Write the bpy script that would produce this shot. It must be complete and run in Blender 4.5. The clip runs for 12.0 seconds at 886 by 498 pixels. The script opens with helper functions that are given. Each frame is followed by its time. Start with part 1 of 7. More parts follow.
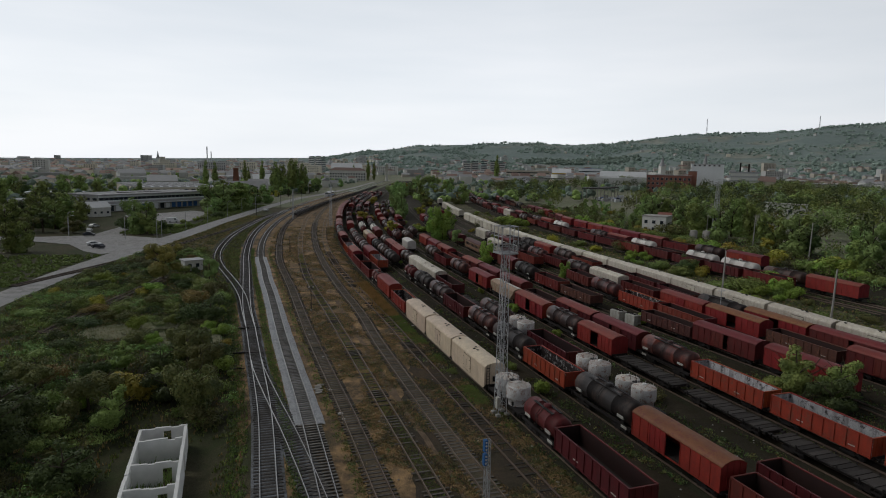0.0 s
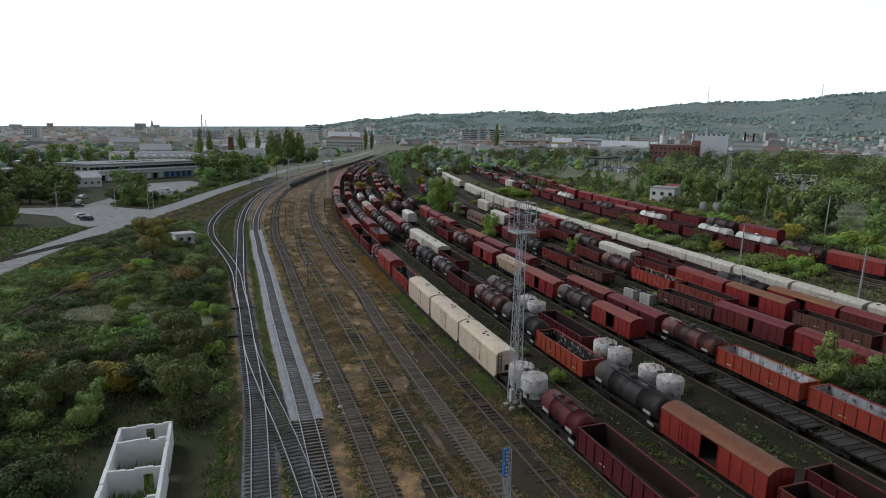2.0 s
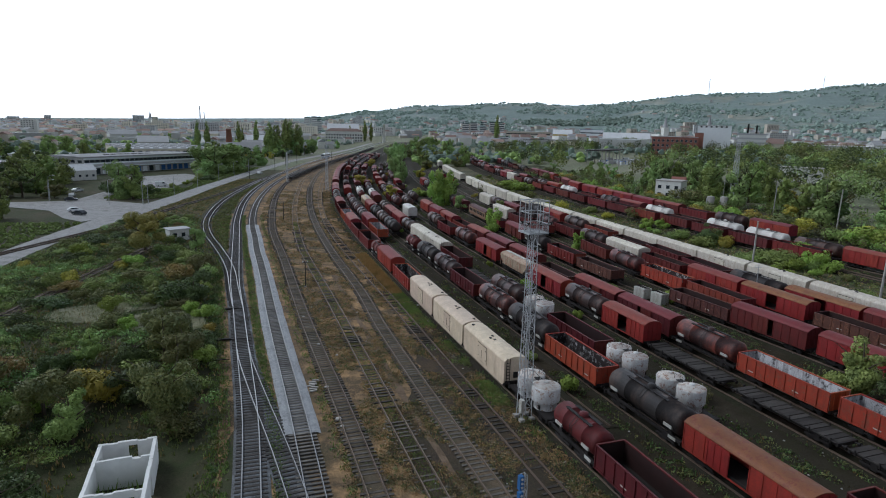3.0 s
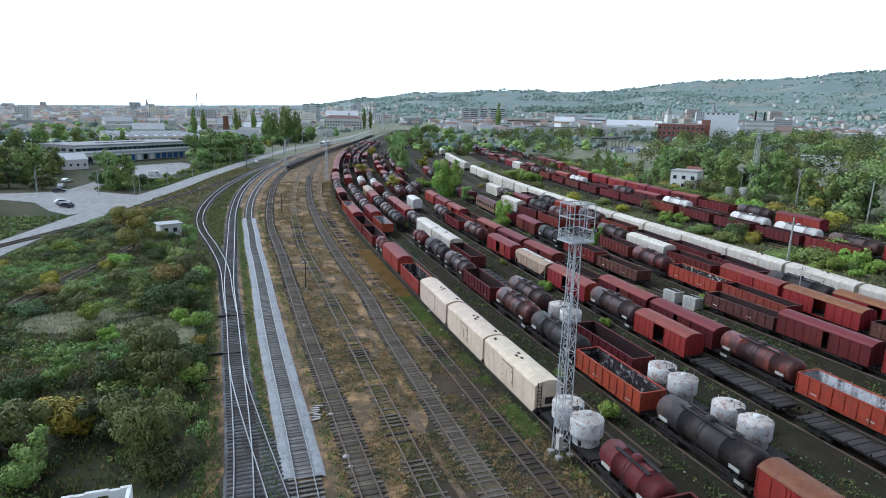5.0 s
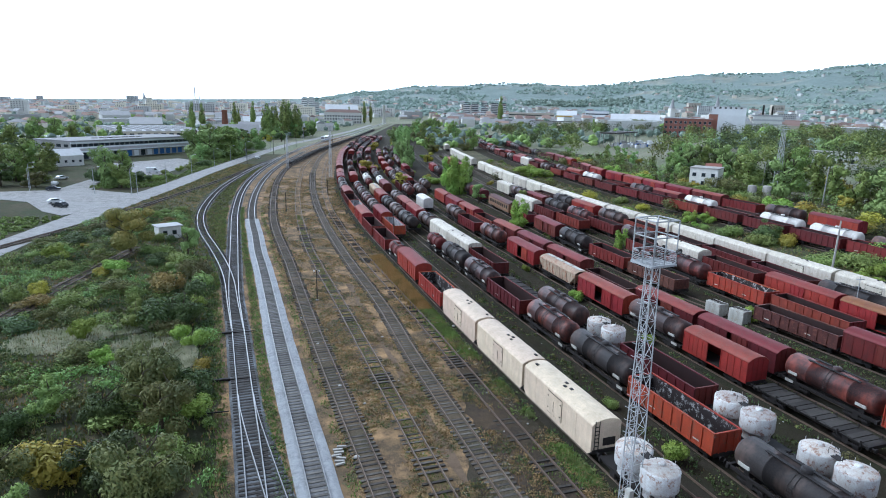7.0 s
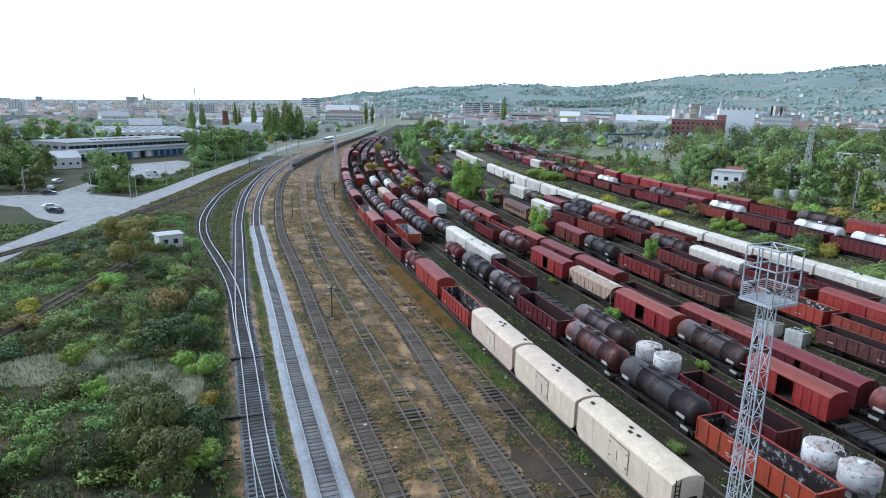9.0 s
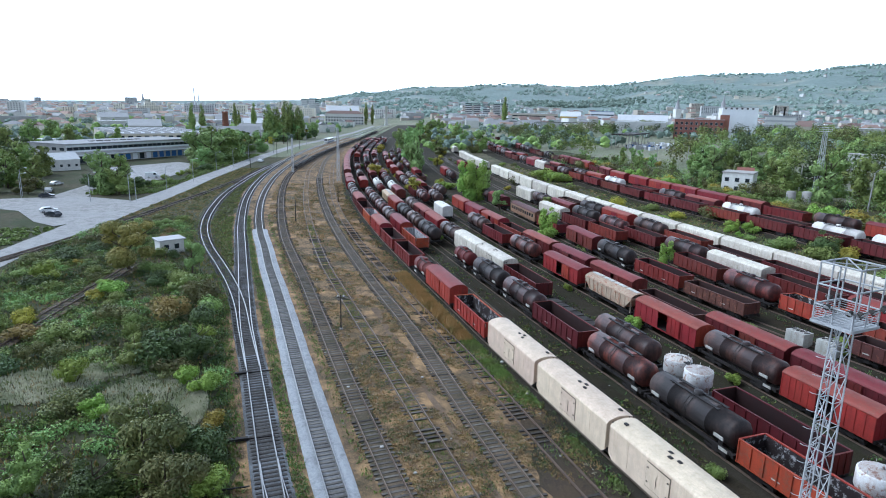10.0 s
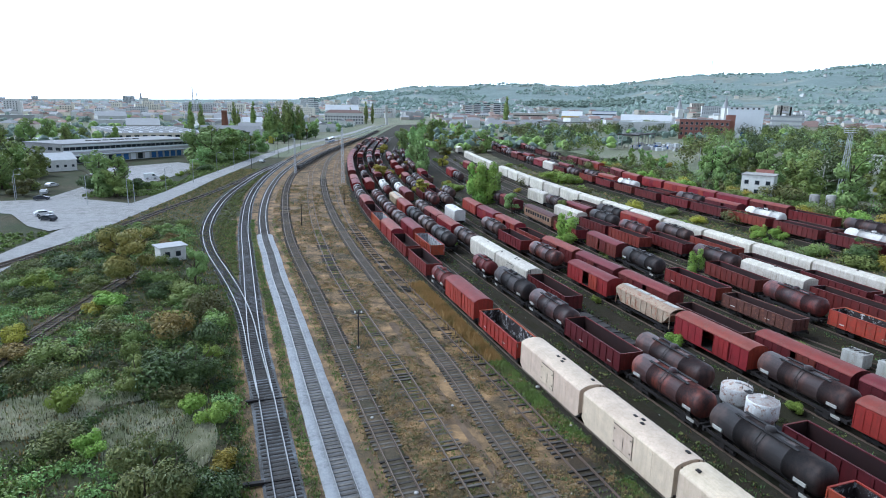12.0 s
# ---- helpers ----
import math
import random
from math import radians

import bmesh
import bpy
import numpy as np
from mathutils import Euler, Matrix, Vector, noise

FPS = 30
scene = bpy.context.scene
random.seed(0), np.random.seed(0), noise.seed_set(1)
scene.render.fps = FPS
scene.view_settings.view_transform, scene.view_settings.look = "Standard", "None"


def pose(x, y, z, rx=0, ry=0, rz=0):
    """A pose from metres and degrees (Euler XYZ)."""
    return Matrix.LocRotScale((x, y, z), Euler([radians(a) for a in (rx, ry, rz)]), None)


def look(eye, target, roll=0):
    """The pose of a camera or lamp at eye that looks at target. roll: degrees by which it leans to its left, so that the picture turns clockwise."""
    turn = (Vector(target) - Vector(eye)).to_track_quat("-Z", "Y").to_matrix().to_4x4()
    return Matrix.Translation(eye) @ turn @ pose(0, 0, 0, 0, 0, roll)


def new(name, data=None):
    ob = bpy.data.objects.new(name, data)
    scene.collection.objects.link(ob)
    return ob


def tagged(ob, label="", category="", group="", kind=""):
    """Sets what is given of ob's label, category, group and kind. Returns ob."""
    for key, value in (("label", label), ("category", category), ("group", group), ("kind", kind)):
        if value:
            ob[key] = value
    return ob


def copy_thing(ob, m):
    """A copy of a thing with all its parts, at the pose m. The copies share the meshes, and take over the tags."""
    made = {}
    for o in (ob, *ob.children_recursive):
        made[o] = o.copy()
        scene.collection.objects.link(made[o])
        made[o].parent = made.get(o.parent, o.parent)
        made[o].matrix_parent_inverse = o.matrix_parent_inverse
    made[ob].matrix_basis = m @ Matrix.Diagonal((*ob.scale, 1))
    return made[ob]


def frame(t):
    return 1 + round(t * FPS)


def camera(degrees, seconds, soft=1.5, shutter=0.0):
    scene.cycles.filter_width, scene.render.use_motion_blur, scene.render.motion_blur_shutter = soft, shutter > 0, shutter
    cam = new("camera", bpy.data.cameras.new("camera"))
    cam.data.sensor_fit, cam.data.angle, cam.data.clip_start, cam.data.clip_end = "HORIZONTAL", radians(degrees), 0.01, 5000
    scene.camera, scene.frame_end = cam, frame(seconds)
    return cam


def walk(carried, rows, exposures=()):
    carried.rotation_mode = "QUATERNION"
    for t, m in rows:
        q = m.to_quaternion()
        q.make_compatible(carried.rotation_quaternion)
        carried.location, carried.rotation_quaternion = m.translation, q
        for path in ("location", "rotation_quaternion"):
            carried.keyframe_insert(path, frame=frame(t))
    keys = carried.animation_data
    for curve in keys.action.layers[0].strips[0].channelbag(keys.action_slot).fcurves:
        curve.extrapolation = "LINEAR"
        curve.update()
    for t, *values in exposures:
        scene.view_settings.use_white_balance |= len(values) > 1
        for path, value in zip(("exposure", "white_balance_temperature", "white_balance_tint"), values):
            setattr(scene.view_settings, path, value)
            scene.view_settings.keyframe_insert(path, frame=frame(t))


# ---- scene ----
cam = camera(72.0, 12.0, 1.0)
PATH = [
    (0, (2.516, -2.861, 29.417), (2.935, -0.925, 29.143), 1.2),
    (0.5, (2.431, -1.363, 29.429), (2.852, 0.568, 29.125), 1.2),
    (1, (2.458, 0.259, 29.423), (2.881, 2.185, 29.089), 1.3),
    (1.5, (2.557, 2.051, 29.426), (2.981, 3.972, 29.071), 1.3),
    (2, (2.723, 4.039, 29.417), (3.148, 5.958, 29.045), 1.3),
    (2.5, (2.927, 6.277, 29.435), (3.352, 8.193, 29.05), 1.3),
    (3, (3.134, 8.64, 29.419), (3.56, 10.554, 29.022), 1.3),
    (5, (2.936, 18.119, 29.514), (3.364, 20.023, 29.077), 1.3),
    (5.5, (2.561, 20.365, 29.588), (2.99, 22.267, 29.143), 1.3),
    (6, (2.08, 22.614, 29.645), (2.51, 24.515, 29.195), 1.3),
    (6.5, (1.566, 24.812, 29.689), (1.998, 26.711, 29.234), 1.3),
    (7, (1.031, 26.955, 29.73), (1.463, 28.854, 29.274), 1.3),
    (7.2, (0.83, 27.806, 29.737), (1.259, 29.706, 29.281), 1.2),
    (9, (-0.906, 35.644, 29.719), (-0.473, 37.543, 29.265), 1.3),
    (9.5, (-1.45, 37.707, 29.713), (-1.016, 39.606, 29.259), 1.3),
    (10, (-1.991, 39.688, 29.71), (-1.556, 41.587, 29.257), 1.2),
    (10.5, (-2.512, 41.645, 29.725), (-2.076, 43.543, 29.273), 1.2),
    (11, (-3.024, 43.563, 29.755), (-2.586, 45.461, 29.301), 1.3),
    (11.5, (-3.508, 45.303, 29.756), (-3.069, 47.201, 29.301), 1.3),
    (12, (-3.972, 46.908, 29.747), (-3.531, 48.805, 29.292), 1.3),
]
EXPOSURES = [(0.0, -0.72, 6250, 8), (1.0, -0.42, 6000, 8), (2.0, -0.08, 5800, 7), (3.0, 0.09, 5550, 7), (5.0, 0.85, 5250, 6), (6.0, 1.03, 5180, 6), (12.0, 1.07, 5080, 6)]
walk(cam, [(t, look(eye, target, roll)) for t, eye, target, roll in PATH], EXPOSURES)

# ------------------------------------------------------------------ world and light
SUN_AZ, SUN_EL = radians(300), radians(48)   # compass bearing clockwise from +y
world = bpy.data.worlds.new("sky")
scene.world = world
world.use_nodes = True
wn, wl = world.node_tree.nodes, world.node_tree.links
wn.clear()
sky = wn.new("ShaderNodeTexSky")
sky.sky_type, sky.sun_disc = "NISHITA", False
sky.sun_elevation, sky.sun_rotation = SUN_EL, SUN_AZ
sky.air_density, sky.dust_density, sky.ozone_density = 1.0, 3.0, 1.5
wco = wn.new("ShaderNodeTexCoord")
wmap = wn.new("ShaderNodeMapping")
wmap.inputs["Scale"].default_value = (1.2, 1.2, 9.0)
wno = wn.new("ShaderNodeTexNoise")
wno.inputs["Scale"].default_value, wno.inputs["Detail"].default_value = 2.2, 5.0
wramp = wn.new("ShaderNodeValToRGB")
wramp.color_ramp.elements[0].position, wramp.color_ramp.elements[0].color = 0.3, (13.9, 14.2, 14.6, 1)
wramp.color_ramp.elements[1].position, wramp.color_ramp.elements[1].color = 0.65, (15.3, 15.3, 15.5, 1)
wmix = wn.new("ShaderNodeMixRGB")
wmix.inputs["Fac"].default_value = 0.82
wsep = wn.new("ShaderNodeSeparateXYZ")
wfall = wn.new("ShaderNodeValToRGB")
wfall.color_ramp.elements[0].position, wfall.color_ramp.elements[0].color = 0.0, (1.15, 1.14, 1.14, 1)
wfall.color_ramp.elements[1].position, wfall.color_ramp.elements[1].color = 0.9, (0.112, 0.118, 0.132, 1)
wfall.color_ramp.elements.new(0.28).color = (0.90, 0.90, 0.905, 1)
wfall.color_ramp.elements.new(0.5).color = (0.36, 0.365, 0.39, 1)
wmul = wn.new("ShaderNodeMixRGB")
wmul.blend_type = "MULTIPLY"
wmul.inputs["Fac"].default_value = 1.0
wdot = wn.new("ShaderNodeVectorMath")     # the dusk sky is brightest towards the set sun
wdot.operation = "DOT_PRODUCT"
wdot.inputs[1].default_value = (math.sin(radians(-15)), math.cos(radians(-15)), 0.0)
wside = wn.new("ShaderNodeMapRange")
wside.inputs["From Min"].default_value, wside.inputs["From Max"].default_value = -1.0, 0.8
wside.inputs["To Min"].default_value, wside.inputs["To Max"].default_value = 0.33, 1.0
wglow = wn.new("ShaderNodeMixRGB")
wglow.blend_type = "MULTIPLY"
wglow.inputs["Fac"].default_value = 1.0
wbg = wn.new("ShaderNodeBackground")
wbg.inputs["Strength"].default_value = 0.108
wout = wn.new("ShaderNodeOutputWorld")
wl.new(wco.outputs["Generated"], wmap.inputs["Vector"])
wl.new(wmap.outputs["Vector"], wno.inputs["Vector"])
wl.new(wno.outputs["Fac"], wramp.inputs["Fac"])
wl.new(sky.outputs["Color"], wmix.inputs["Color1"])
wl.new(wramp.outputs["Color"], wmix.inputs["Color2"])
wl.new(wco.outputs["Generated"], wsep.inputs["Vector"])
wl.new(wsep.outputs["Z"], wfall.inputs["Fac"])
wl.new(wmix.outputs["Color"], wmul.inputs["Color1"])
wl.new(wfall.outputs["Color"], wmul.inputs["Color2"])
wl.new(wco.outputs["Generated"], wdot.inputs[0])
wl.new(wdot.outputs["Value"], wside.inputs["Value"])
wl.new(wmul.outputs["Color"], wglow.inputs["Color1"])
wl.new(wside.outputs["Result"], wglow.inputs["Color2"])
wl.new(wglow.outputs["Color"], wbg.inputs["Color"])
wl.new(wbg.outputs["Background"], wout.inputs["Surface"])

sun_data = bpy.data.lights.new("sun", "SUN")
sun_data.energy, sun_data.angle, sun_data.color = 1.5, radians(32), (1.0, 0.95, 0.87)
sun = new("sun", sun_data)
sun.matrix_world = look((math.sin(SUN_AZ) * math.cos(SUN_EL) * 300, math.cos(SUN_AZ) * math.cos(SUN_EL) * 300, 300 * math.sin(SUN_EL)), (0, 0, 0))


# ------------------------------------------------------------------ materials
class Nodes:
    """A small helper that wires one Principled material."""

    def __init__(self, name, rough=0.8, metal=0.0, spec=0.3):
        self.mat = bpy.data.materials.new(name)
        self.mat.use_nodes = True
        self.n, self.l = self.mat.node_tree.nodes, self.mat.node_tree.links
        self.bsdf = self.n["Principled BSDF"]
        self.bsdf.inputs["Roughness"].default_value = rough
        self.bsdf.inputs["Metallic"].default_value = metal
        self.bsdf.inputs["Specular IOR Level"].default_value = spec
        self.co = self.n.new("ShaderNodeTexCoord")

    def noise(self, scale, detail=4.0, stretch=(1, 1, 1), rough=0.55):
        mp = self.n.new("ShaderNodeMapping")
        mp.inputs["Scale"].default_value = stretch
        self.l.new(self.co.outputs["Object"], mp.inputs["Vector"])
        t = self.n.new("ShaderNodeTexNoise")
        t.inputs["Scale"].default_value, t.inputs["Detail"].default_value, t.inputs["Roughness"].default_value = scale, detail, rough
        self.l.new(mp.outputs["Vector"], t.inputs["Vector"])
        return t.outputs["Fac"]

    def ramp(self, fac, lo, hi, a=0.0, b=1.0):
        m = self.n.new("ShaderNodeMapRange")
        m.inputs["From Min"].default_value, m.inputs["From Max"].default_value = lo, hi
        m.inputs["To Min"].default_value, m.inputs["To Max"].default_value = a, b
        self.l.new(fac, m.inputs["Value"])
        return m.outputs["Result"]

    def mix(self, fac, a, b, how="MIX"):
        m = self.n.new("ShaderNodeMixRGB")
        m.blend_type = how
        for key, val in (("Fac", fac), ("Color1", a), ("Color2", b)):
            if isinstance(val, bpy.types.NodeSocket):
                self.l.new(val, m.inputs[key])
            elif key == "Fac":
                m.inputs[key].default_value = val
            else:
                m.inputs[key].default_value = (*val, 1)
        return m.outputs["Color"]

    def rand(self):
        return self.n.new("ShaderNodeObjectInfo").outputs["Random"]

    def island(self):
        return self.n.new("ShaderNodeNewGeometry").outputs["Random Per Island"]

    def shift(self, col, fac, dv=0.3, dh=0.02):
        h = self.n.new("ShaderNodeHueSaturation")
        self.l.new(self.ramp(fac, 0, 1, 1 - dv, 1 + dv), h.inputs["Value"])
        self.l.new(self.ramp(fac, 0, 1, 0.5 - dh, 0.5 + dh), h.inputs["Hue"])
        self.l.new(col, h.inputs["Color"])
        return h.outputs["Color"]

    def bump(self, height, strength=0.4, dist=0.02):
        b = self.n.new("ShaderNodeBump")
        b.inputs["Strength"].default_value, b.inputs["Distance"].default_value = strength, dist
        self.l.new(height, b.inputs["Height"])
        self.l.new(b.outputs["Normal"], self.bsdf.inputs["Normal"])

    def done(self, col):
        if isinstance(col, bpy.types.NodeSocket):
            self.l.new(col, self.bsdf.inputs["Base Color"])
        else:
            self.bsdf.inputs["Base Color"].default_value = (*col, 1)
        return self.mat


def paint(name, base, grime=(0.05, 0.035, 0.03), worn=None, amount=0.5, rough=0.62, dv=0.22):
    """Old wagon paint: blotches, vertical run-off streaks and worn patches."""
    k = Nodes(name, rough, 0.0, 0.3)
    blot = k.ramp(k.noise(0.7, 5), 0.35, 0.75)
    col = k.mix(blot, base, tuple(c * 0.62 + g * 0.2 for c, g in zip(base, grime)))
    streak = k.ramp(k.noise(2.6, 4, (1, 1, 0.12)), 0.46, 0.78, 0, amount)
    col = k.mix(streak, col, grime)
    if worn:
        chips = k.ramp(k.noise(1.7, 8, rough=0.75), 0.53, 0.6, 0, 0.85)
        col = k.mix(chips, col, worn)
    col = k.mix(k.ramp(k.noise(12, 5, rough=0.7), 0.42, 0.72, 0, 0.5), col, grime)
    k.bump(k.noise(9, 4), 0.25, 0.01)
    return k.done(k.shift(col, k.rand(), dv, 0.012))


def plain(name, base, rough=0.8, dv=0.12, grain=6.0, dark=0.7, metal=0.0, bump=0.2):
    k = Nodes(name, rough, metal)
    col = k.mix(k.ramp(k.noise(grain, 5), 0.3, 0.7), base, tuple(c * dark for c in base))
    col = k.mix(k.ramp(k.noise(grain * 0.12, 3), 0.35, 0.7, 0, 0.6), col, tuple(c * (dark * 0.9) for c in base))
    k.bump(k.noise(grain * 3, 3), bump, 0.01)
    return k.done(k.shift(col, k.rand(), dv, 0.008))


def foliage(name, c1, c2, c3):
    k = Nodes(name, 0.65, 0.0, 0.25)
    col = k.mix(k.island(), c1, c2)
    col = k.mix(k.ramp(k.noise(0.35, 3), 0.45, 0.7), col, c3)
    return k.done(k.shift(col, k.rand(), 0.22, 0.02))


def tarred(name, base, patch, rough=0.5):
    """Tank paint: tar-dark with broad washed-out patches and run-off."""
    k = Nodes(name, rough, 0.0, 0.35)
    wash = k.ramp(k.noise(0.42, 6, (1, 1, 0.8), 0.6), 0.45, 0.62)
    col = k.mix(wash, base, patch)
    col = k.mix(k.ramp(k.noise(2.2, 5, (1, 1, 0.15)), 0.45, 0.7, 0, 0.75), col, tuple(c * 0.6 for c in base))
    col = k.mix(k.ramp(k.noise(11, 4), 0.35, 0.7, 0, 0.3), col, patch)
    k.bump(k.noise(8, 4), 0.2, 0.01)
    return k.done(k.shift(col, k.rand(), 0.25, 0.012))


MAROON = paint("maroon_paint", (0.128, 0.0145, 0.0135), (0.030, 0.016, 0.0135))
RED = paint("red_paint", (0.285, 0.022, 0.020), (0.072, 0.019, 0.016))
OXIDE = paint("oxide_paint", (0.198, 0.024, 0.018), (0.048, 0.019, 0.016))
ORANGE = paint("orange_red_paint", (0.38, 0.055, 0.022), (0.10, 0.032, 0.024), (0.22, 0.07, 0.04))
BROWN = paint("brown_rust", (0.115, 0.042, 0.032), (0.025, 0.018, 0.017), (0.18, 0.07, 0.045))
BLACK = tarred("tar_black", (0.0145, 0.0135, 0.014), (0.075, 0.05, 0.042), 0.62)
TANKRED = tarred("tank_rust_red", (0.022, 0.017, 0.018), (0.20, 0.045, 0.034))
TANKBROWN = tarred("tank_rust_brown", (0.028, 0.021, 0.021), (0.125, 0.058, 0.044))
WHITE = paint("cream_white_paint", (0.70, 0.565, 0.43), (0.33, 0.24, 0.155), (0.56, 0.455, 0.345), 0.42, 0.5, 0.06)
GREYWHITE = paint("grey_white_paint", (0.53, 0.525, 0.49), (0.22, 0.19, 0.15), (0.36, 0.32, 0.27), 0.5, 0.55, 0.08)
SILO = paint("silo_white_paint", (0.68, 0.70, 0.70), (0.30, 0.19, 0.13), (0.24, 0.12, 0.075), 0.35)
FLAKE = paint("flaking_white_lining", (0.60, 0.60, 0.62), (0.05, 0.035, 0.035), (0.022, 0.016, 0.016), 0.9)
SPECKLED = paint("dark_lining_with_white_flakes", (0.03, 0.022, 0.022), (0.02, 0.014, 0.014), (0.50, 0.49, 0.49), 0.4)
CREAMGREY = paint("weathered_cream_paint", (0.67, 0.625, 0.54), (0.27, 0.215, 0.15), (0.48, 0.42, 0.33), 0.6, 0.55, 0.14)
TANKWHITE = paint("tank_white_paint", (0.74, 0.73, 0.70), (0.36, 0.29, 0.22), (0.60, 0.56, 0.50), 0.35, 0.5, 0.06)
# Dark rust lining, with the shadow inside open wagons put into its colour.
LINING = paint("shadowed_rust_lining", (0.032, 0.014, 0.013), (0.016, 0.011, 0.011), None, 0.6)
BEIGE = paint("beige_paint", (0.54, 0.46, 0.325), (0.26, 0.12, 0.06), (0.38, 0.18, 0.085), 0.5)
COACH = paint("coach_ochre_paint", (0.24, 0.13, 0.075), (0.06, 0.038, 0.03), (0.15, 0.06, 0.04), 0.6)
REDROOF = paint("faded_red_roof", (0.215, 0.031, 0.029), (0.095, 0.034, 0.028), (0.17, 0.052, 0.042), 0.3)
RUSTROOF = paint("rusty_orange_roof", (0.22, 0.085, 0.035), (0.10, 0.045, 0.03), (0.15, 0.035, 0.028), 0.3)
RUSTLID = paint("rusty_lid", (0.56, 0.555, 0.53), (0.30, 0.17, 0.11), (0.20, 0.095, 0.06), 0.6)
BEIGERUST = paint("rust_streaked_beige", (0.50, 0.41, 0.285), (0.24, 0.10, 0.05), (0.33, 0.14, 0.065), 0.6)
IRON = plain("dark_iron", (0.026, 0.022, 0.021), 0.7)
# Near-black floor inside the wagons and coach.
DARKDECK = plain("dark_floor", (0.028, 0.021, 0.019), 0.9)
STEEL = plain("polished_rail", (0.52, 0.505, 0.48), 0.28, metal=0.9, bump=0.05)
RUSTRAIL = plain("rusty_rail", (0.19, 0.14, 0.108), 0.5, metal=0.3)
TIMBER = plain("old_sleeper_timber", (0.06, 0.054, 0.05), 0.9, 0.35, 5.0)
GREYTIMBER = plain("bleached_sleeper", (0.135, 0.12, 0.105), 0.95, 0.5, 4.0, 0.5)
CONCRETE = plain("concrete", (0.42, 0.40, 0.37), 0.9)
GALV = plain("galvanised_steel", (0.50, 0.51, 0.52), 0.55, metal=0.15)
DARKPOLE = plain("dark_post", (0.05, 0.045, 0.04), 0.8)
GLASS = plain("dark_glass", (0.03, 0.04, 0.05), 0.15, bump=0.0)
PLASTER = plain("white_plaster", (0.78, 0.77, 0.73), 0.9, 0.1, 1.5, 0.78)
RUINWHITE = plain("whitewashed_plaster", (0.86, 0.86, 0.84), 0.9, 0.06, 1.1, 0.82)
GREYWALL = plain("grey_render", (0.56, 0.555, 0.54), 0.9, 0.25, 1.0, 0.8)
CREAMWALL = plain("cream_render", (0.66, 0.60, 0.50), 0.9, 0.25, 1.0, 0.85)
WHITEWALL = plain("white_cladding", (0.82, 0.84, 0.86), 0.7, 0.05, 0.5, 0.94)
BRICK = plain("red_brick", (0.32, 0.145, 0.11), 0.9, 0.15, 2.0, 0.75)
TILEROOF = plain("clay_roof", (0.36, 0.255, 0.215), 0.85, 0.4, 2.0, 0.8)
FELT = plain("grey_roof_felt", (0.42, 0.42, 0.425), 0.9, 0.25, 0.8, 0.85)
PALETIMBER = plain("dusty_sleeper", (0.20, 0.187, 0.17), 0.95, 0.35, 4.0, 0.55)
PALEROOF = plain("pale_sheet_roof", (0.66, 0.67, 0.68), 0.6, 0.15, 0.8, 0.85)
BLUE = plain("blue_paint", (0.05, 0.15, 0.42), 0.6)
YELLOW = plain("yellow_paint", (0.62, 0.42, 0.08), 0.7)
CARWHITE = plain("white_car_paint", (0.78, 0.79, 0.80), 0.25, bump=0.0)
CARDARK = plain("dark_car_paint", (0.05, 0.055, 0.065), 0.25, bump=0.0)
RUBBER = plain("rubber", (0.02, 0.02, 0.02), 0.9)
BARK = plain("bark", (0.09, 0.07, 0.05), 0.95)
STONE = plain("pale_stone", (0.5, 0.48, 0.45), 0.95)
LAMPGLASS = plain("lamp_lens", (0.75, 0.75, 0.72), 0.2, bump=0.0)

L_GREEN = foliage("leaves_green", (0.175, 0.235, 0.060), (0.295, 0.362, 0.097), (0.104, 0.155, 0.046))
L_BRIGHT = foliage("leaves_bright", (0.215, 0.318, 0.05), (0.318, 0.415, 0.076), (0.145, 0.225, 0.04))
L_DARK = foliage("leaves_dark", (0.056, 0.087, 0.028), (0.112, 0.155, 0.045), (0.040, 0.060, 0.022))
L_OLIVE = foliage("leaves_olive", (0.114, 0.130, 0.041), (0.198, 0.186, 0.062), (0.066, 0.079, 0.029))
L_RUST = foliage("leaves_rust_olive", (0.213, 0.188, 0.050), (0.325, 0.250, 0.069), (0.150, 0.156, 0.045))
L_YELLOW = foliage("leaves_yellow", (0.330, 0.297, 0.042), (0.440, 0.374, 0.055), (0.209, 0.220, 0.042))
L_BROWN = foliage("leaves_brown", (0.184, 0.121, 0.041), (0.253, 0.161, 0.052), (0.115, 0.103, 0.041))
# Distant leaves, greyed and paled so their colour carries the haze.
L_HAZED = foliage("leaves_hazed", (0.190, 0.250, 0.208), (0.255, 0.318, 0.262), (0.150, 0.208, 0.178))
G_GREEN = foliage("grass_green", (0.145, 0.210, 0.050), (0.24, 0.318, 0.082), (0.165, 0.185, 0.068))
G_DRY = foliage("grass_dry", (0.31, 0.198, 0.085), (0.45, 0.31, 0.145), (0.15, 0.118, 0.058))
G_WEED = foliage("weeds_dull", (0.063, 0.098, 0.032), (0.115, 0.172, 0.052), (0.092, 0.098, 0.040))
L_SOFT = foliage("leaves_soft_green", (0.218, 0.324, 0.103), (0.310, 0.436, 0.139), (0.159, 0.244, 0.082))
G_GOLD = foliage("grass_gold", (0.42, 0.295, 0.10), (0.54, 0.39, 0.15), (0.25, 0.215, 0.07))
G_PALE = foliage("grass_pale", (0.50, 0.475, 0.36), (0.64, 0.615, 0.49), (0.33, 0.345, 0.20))


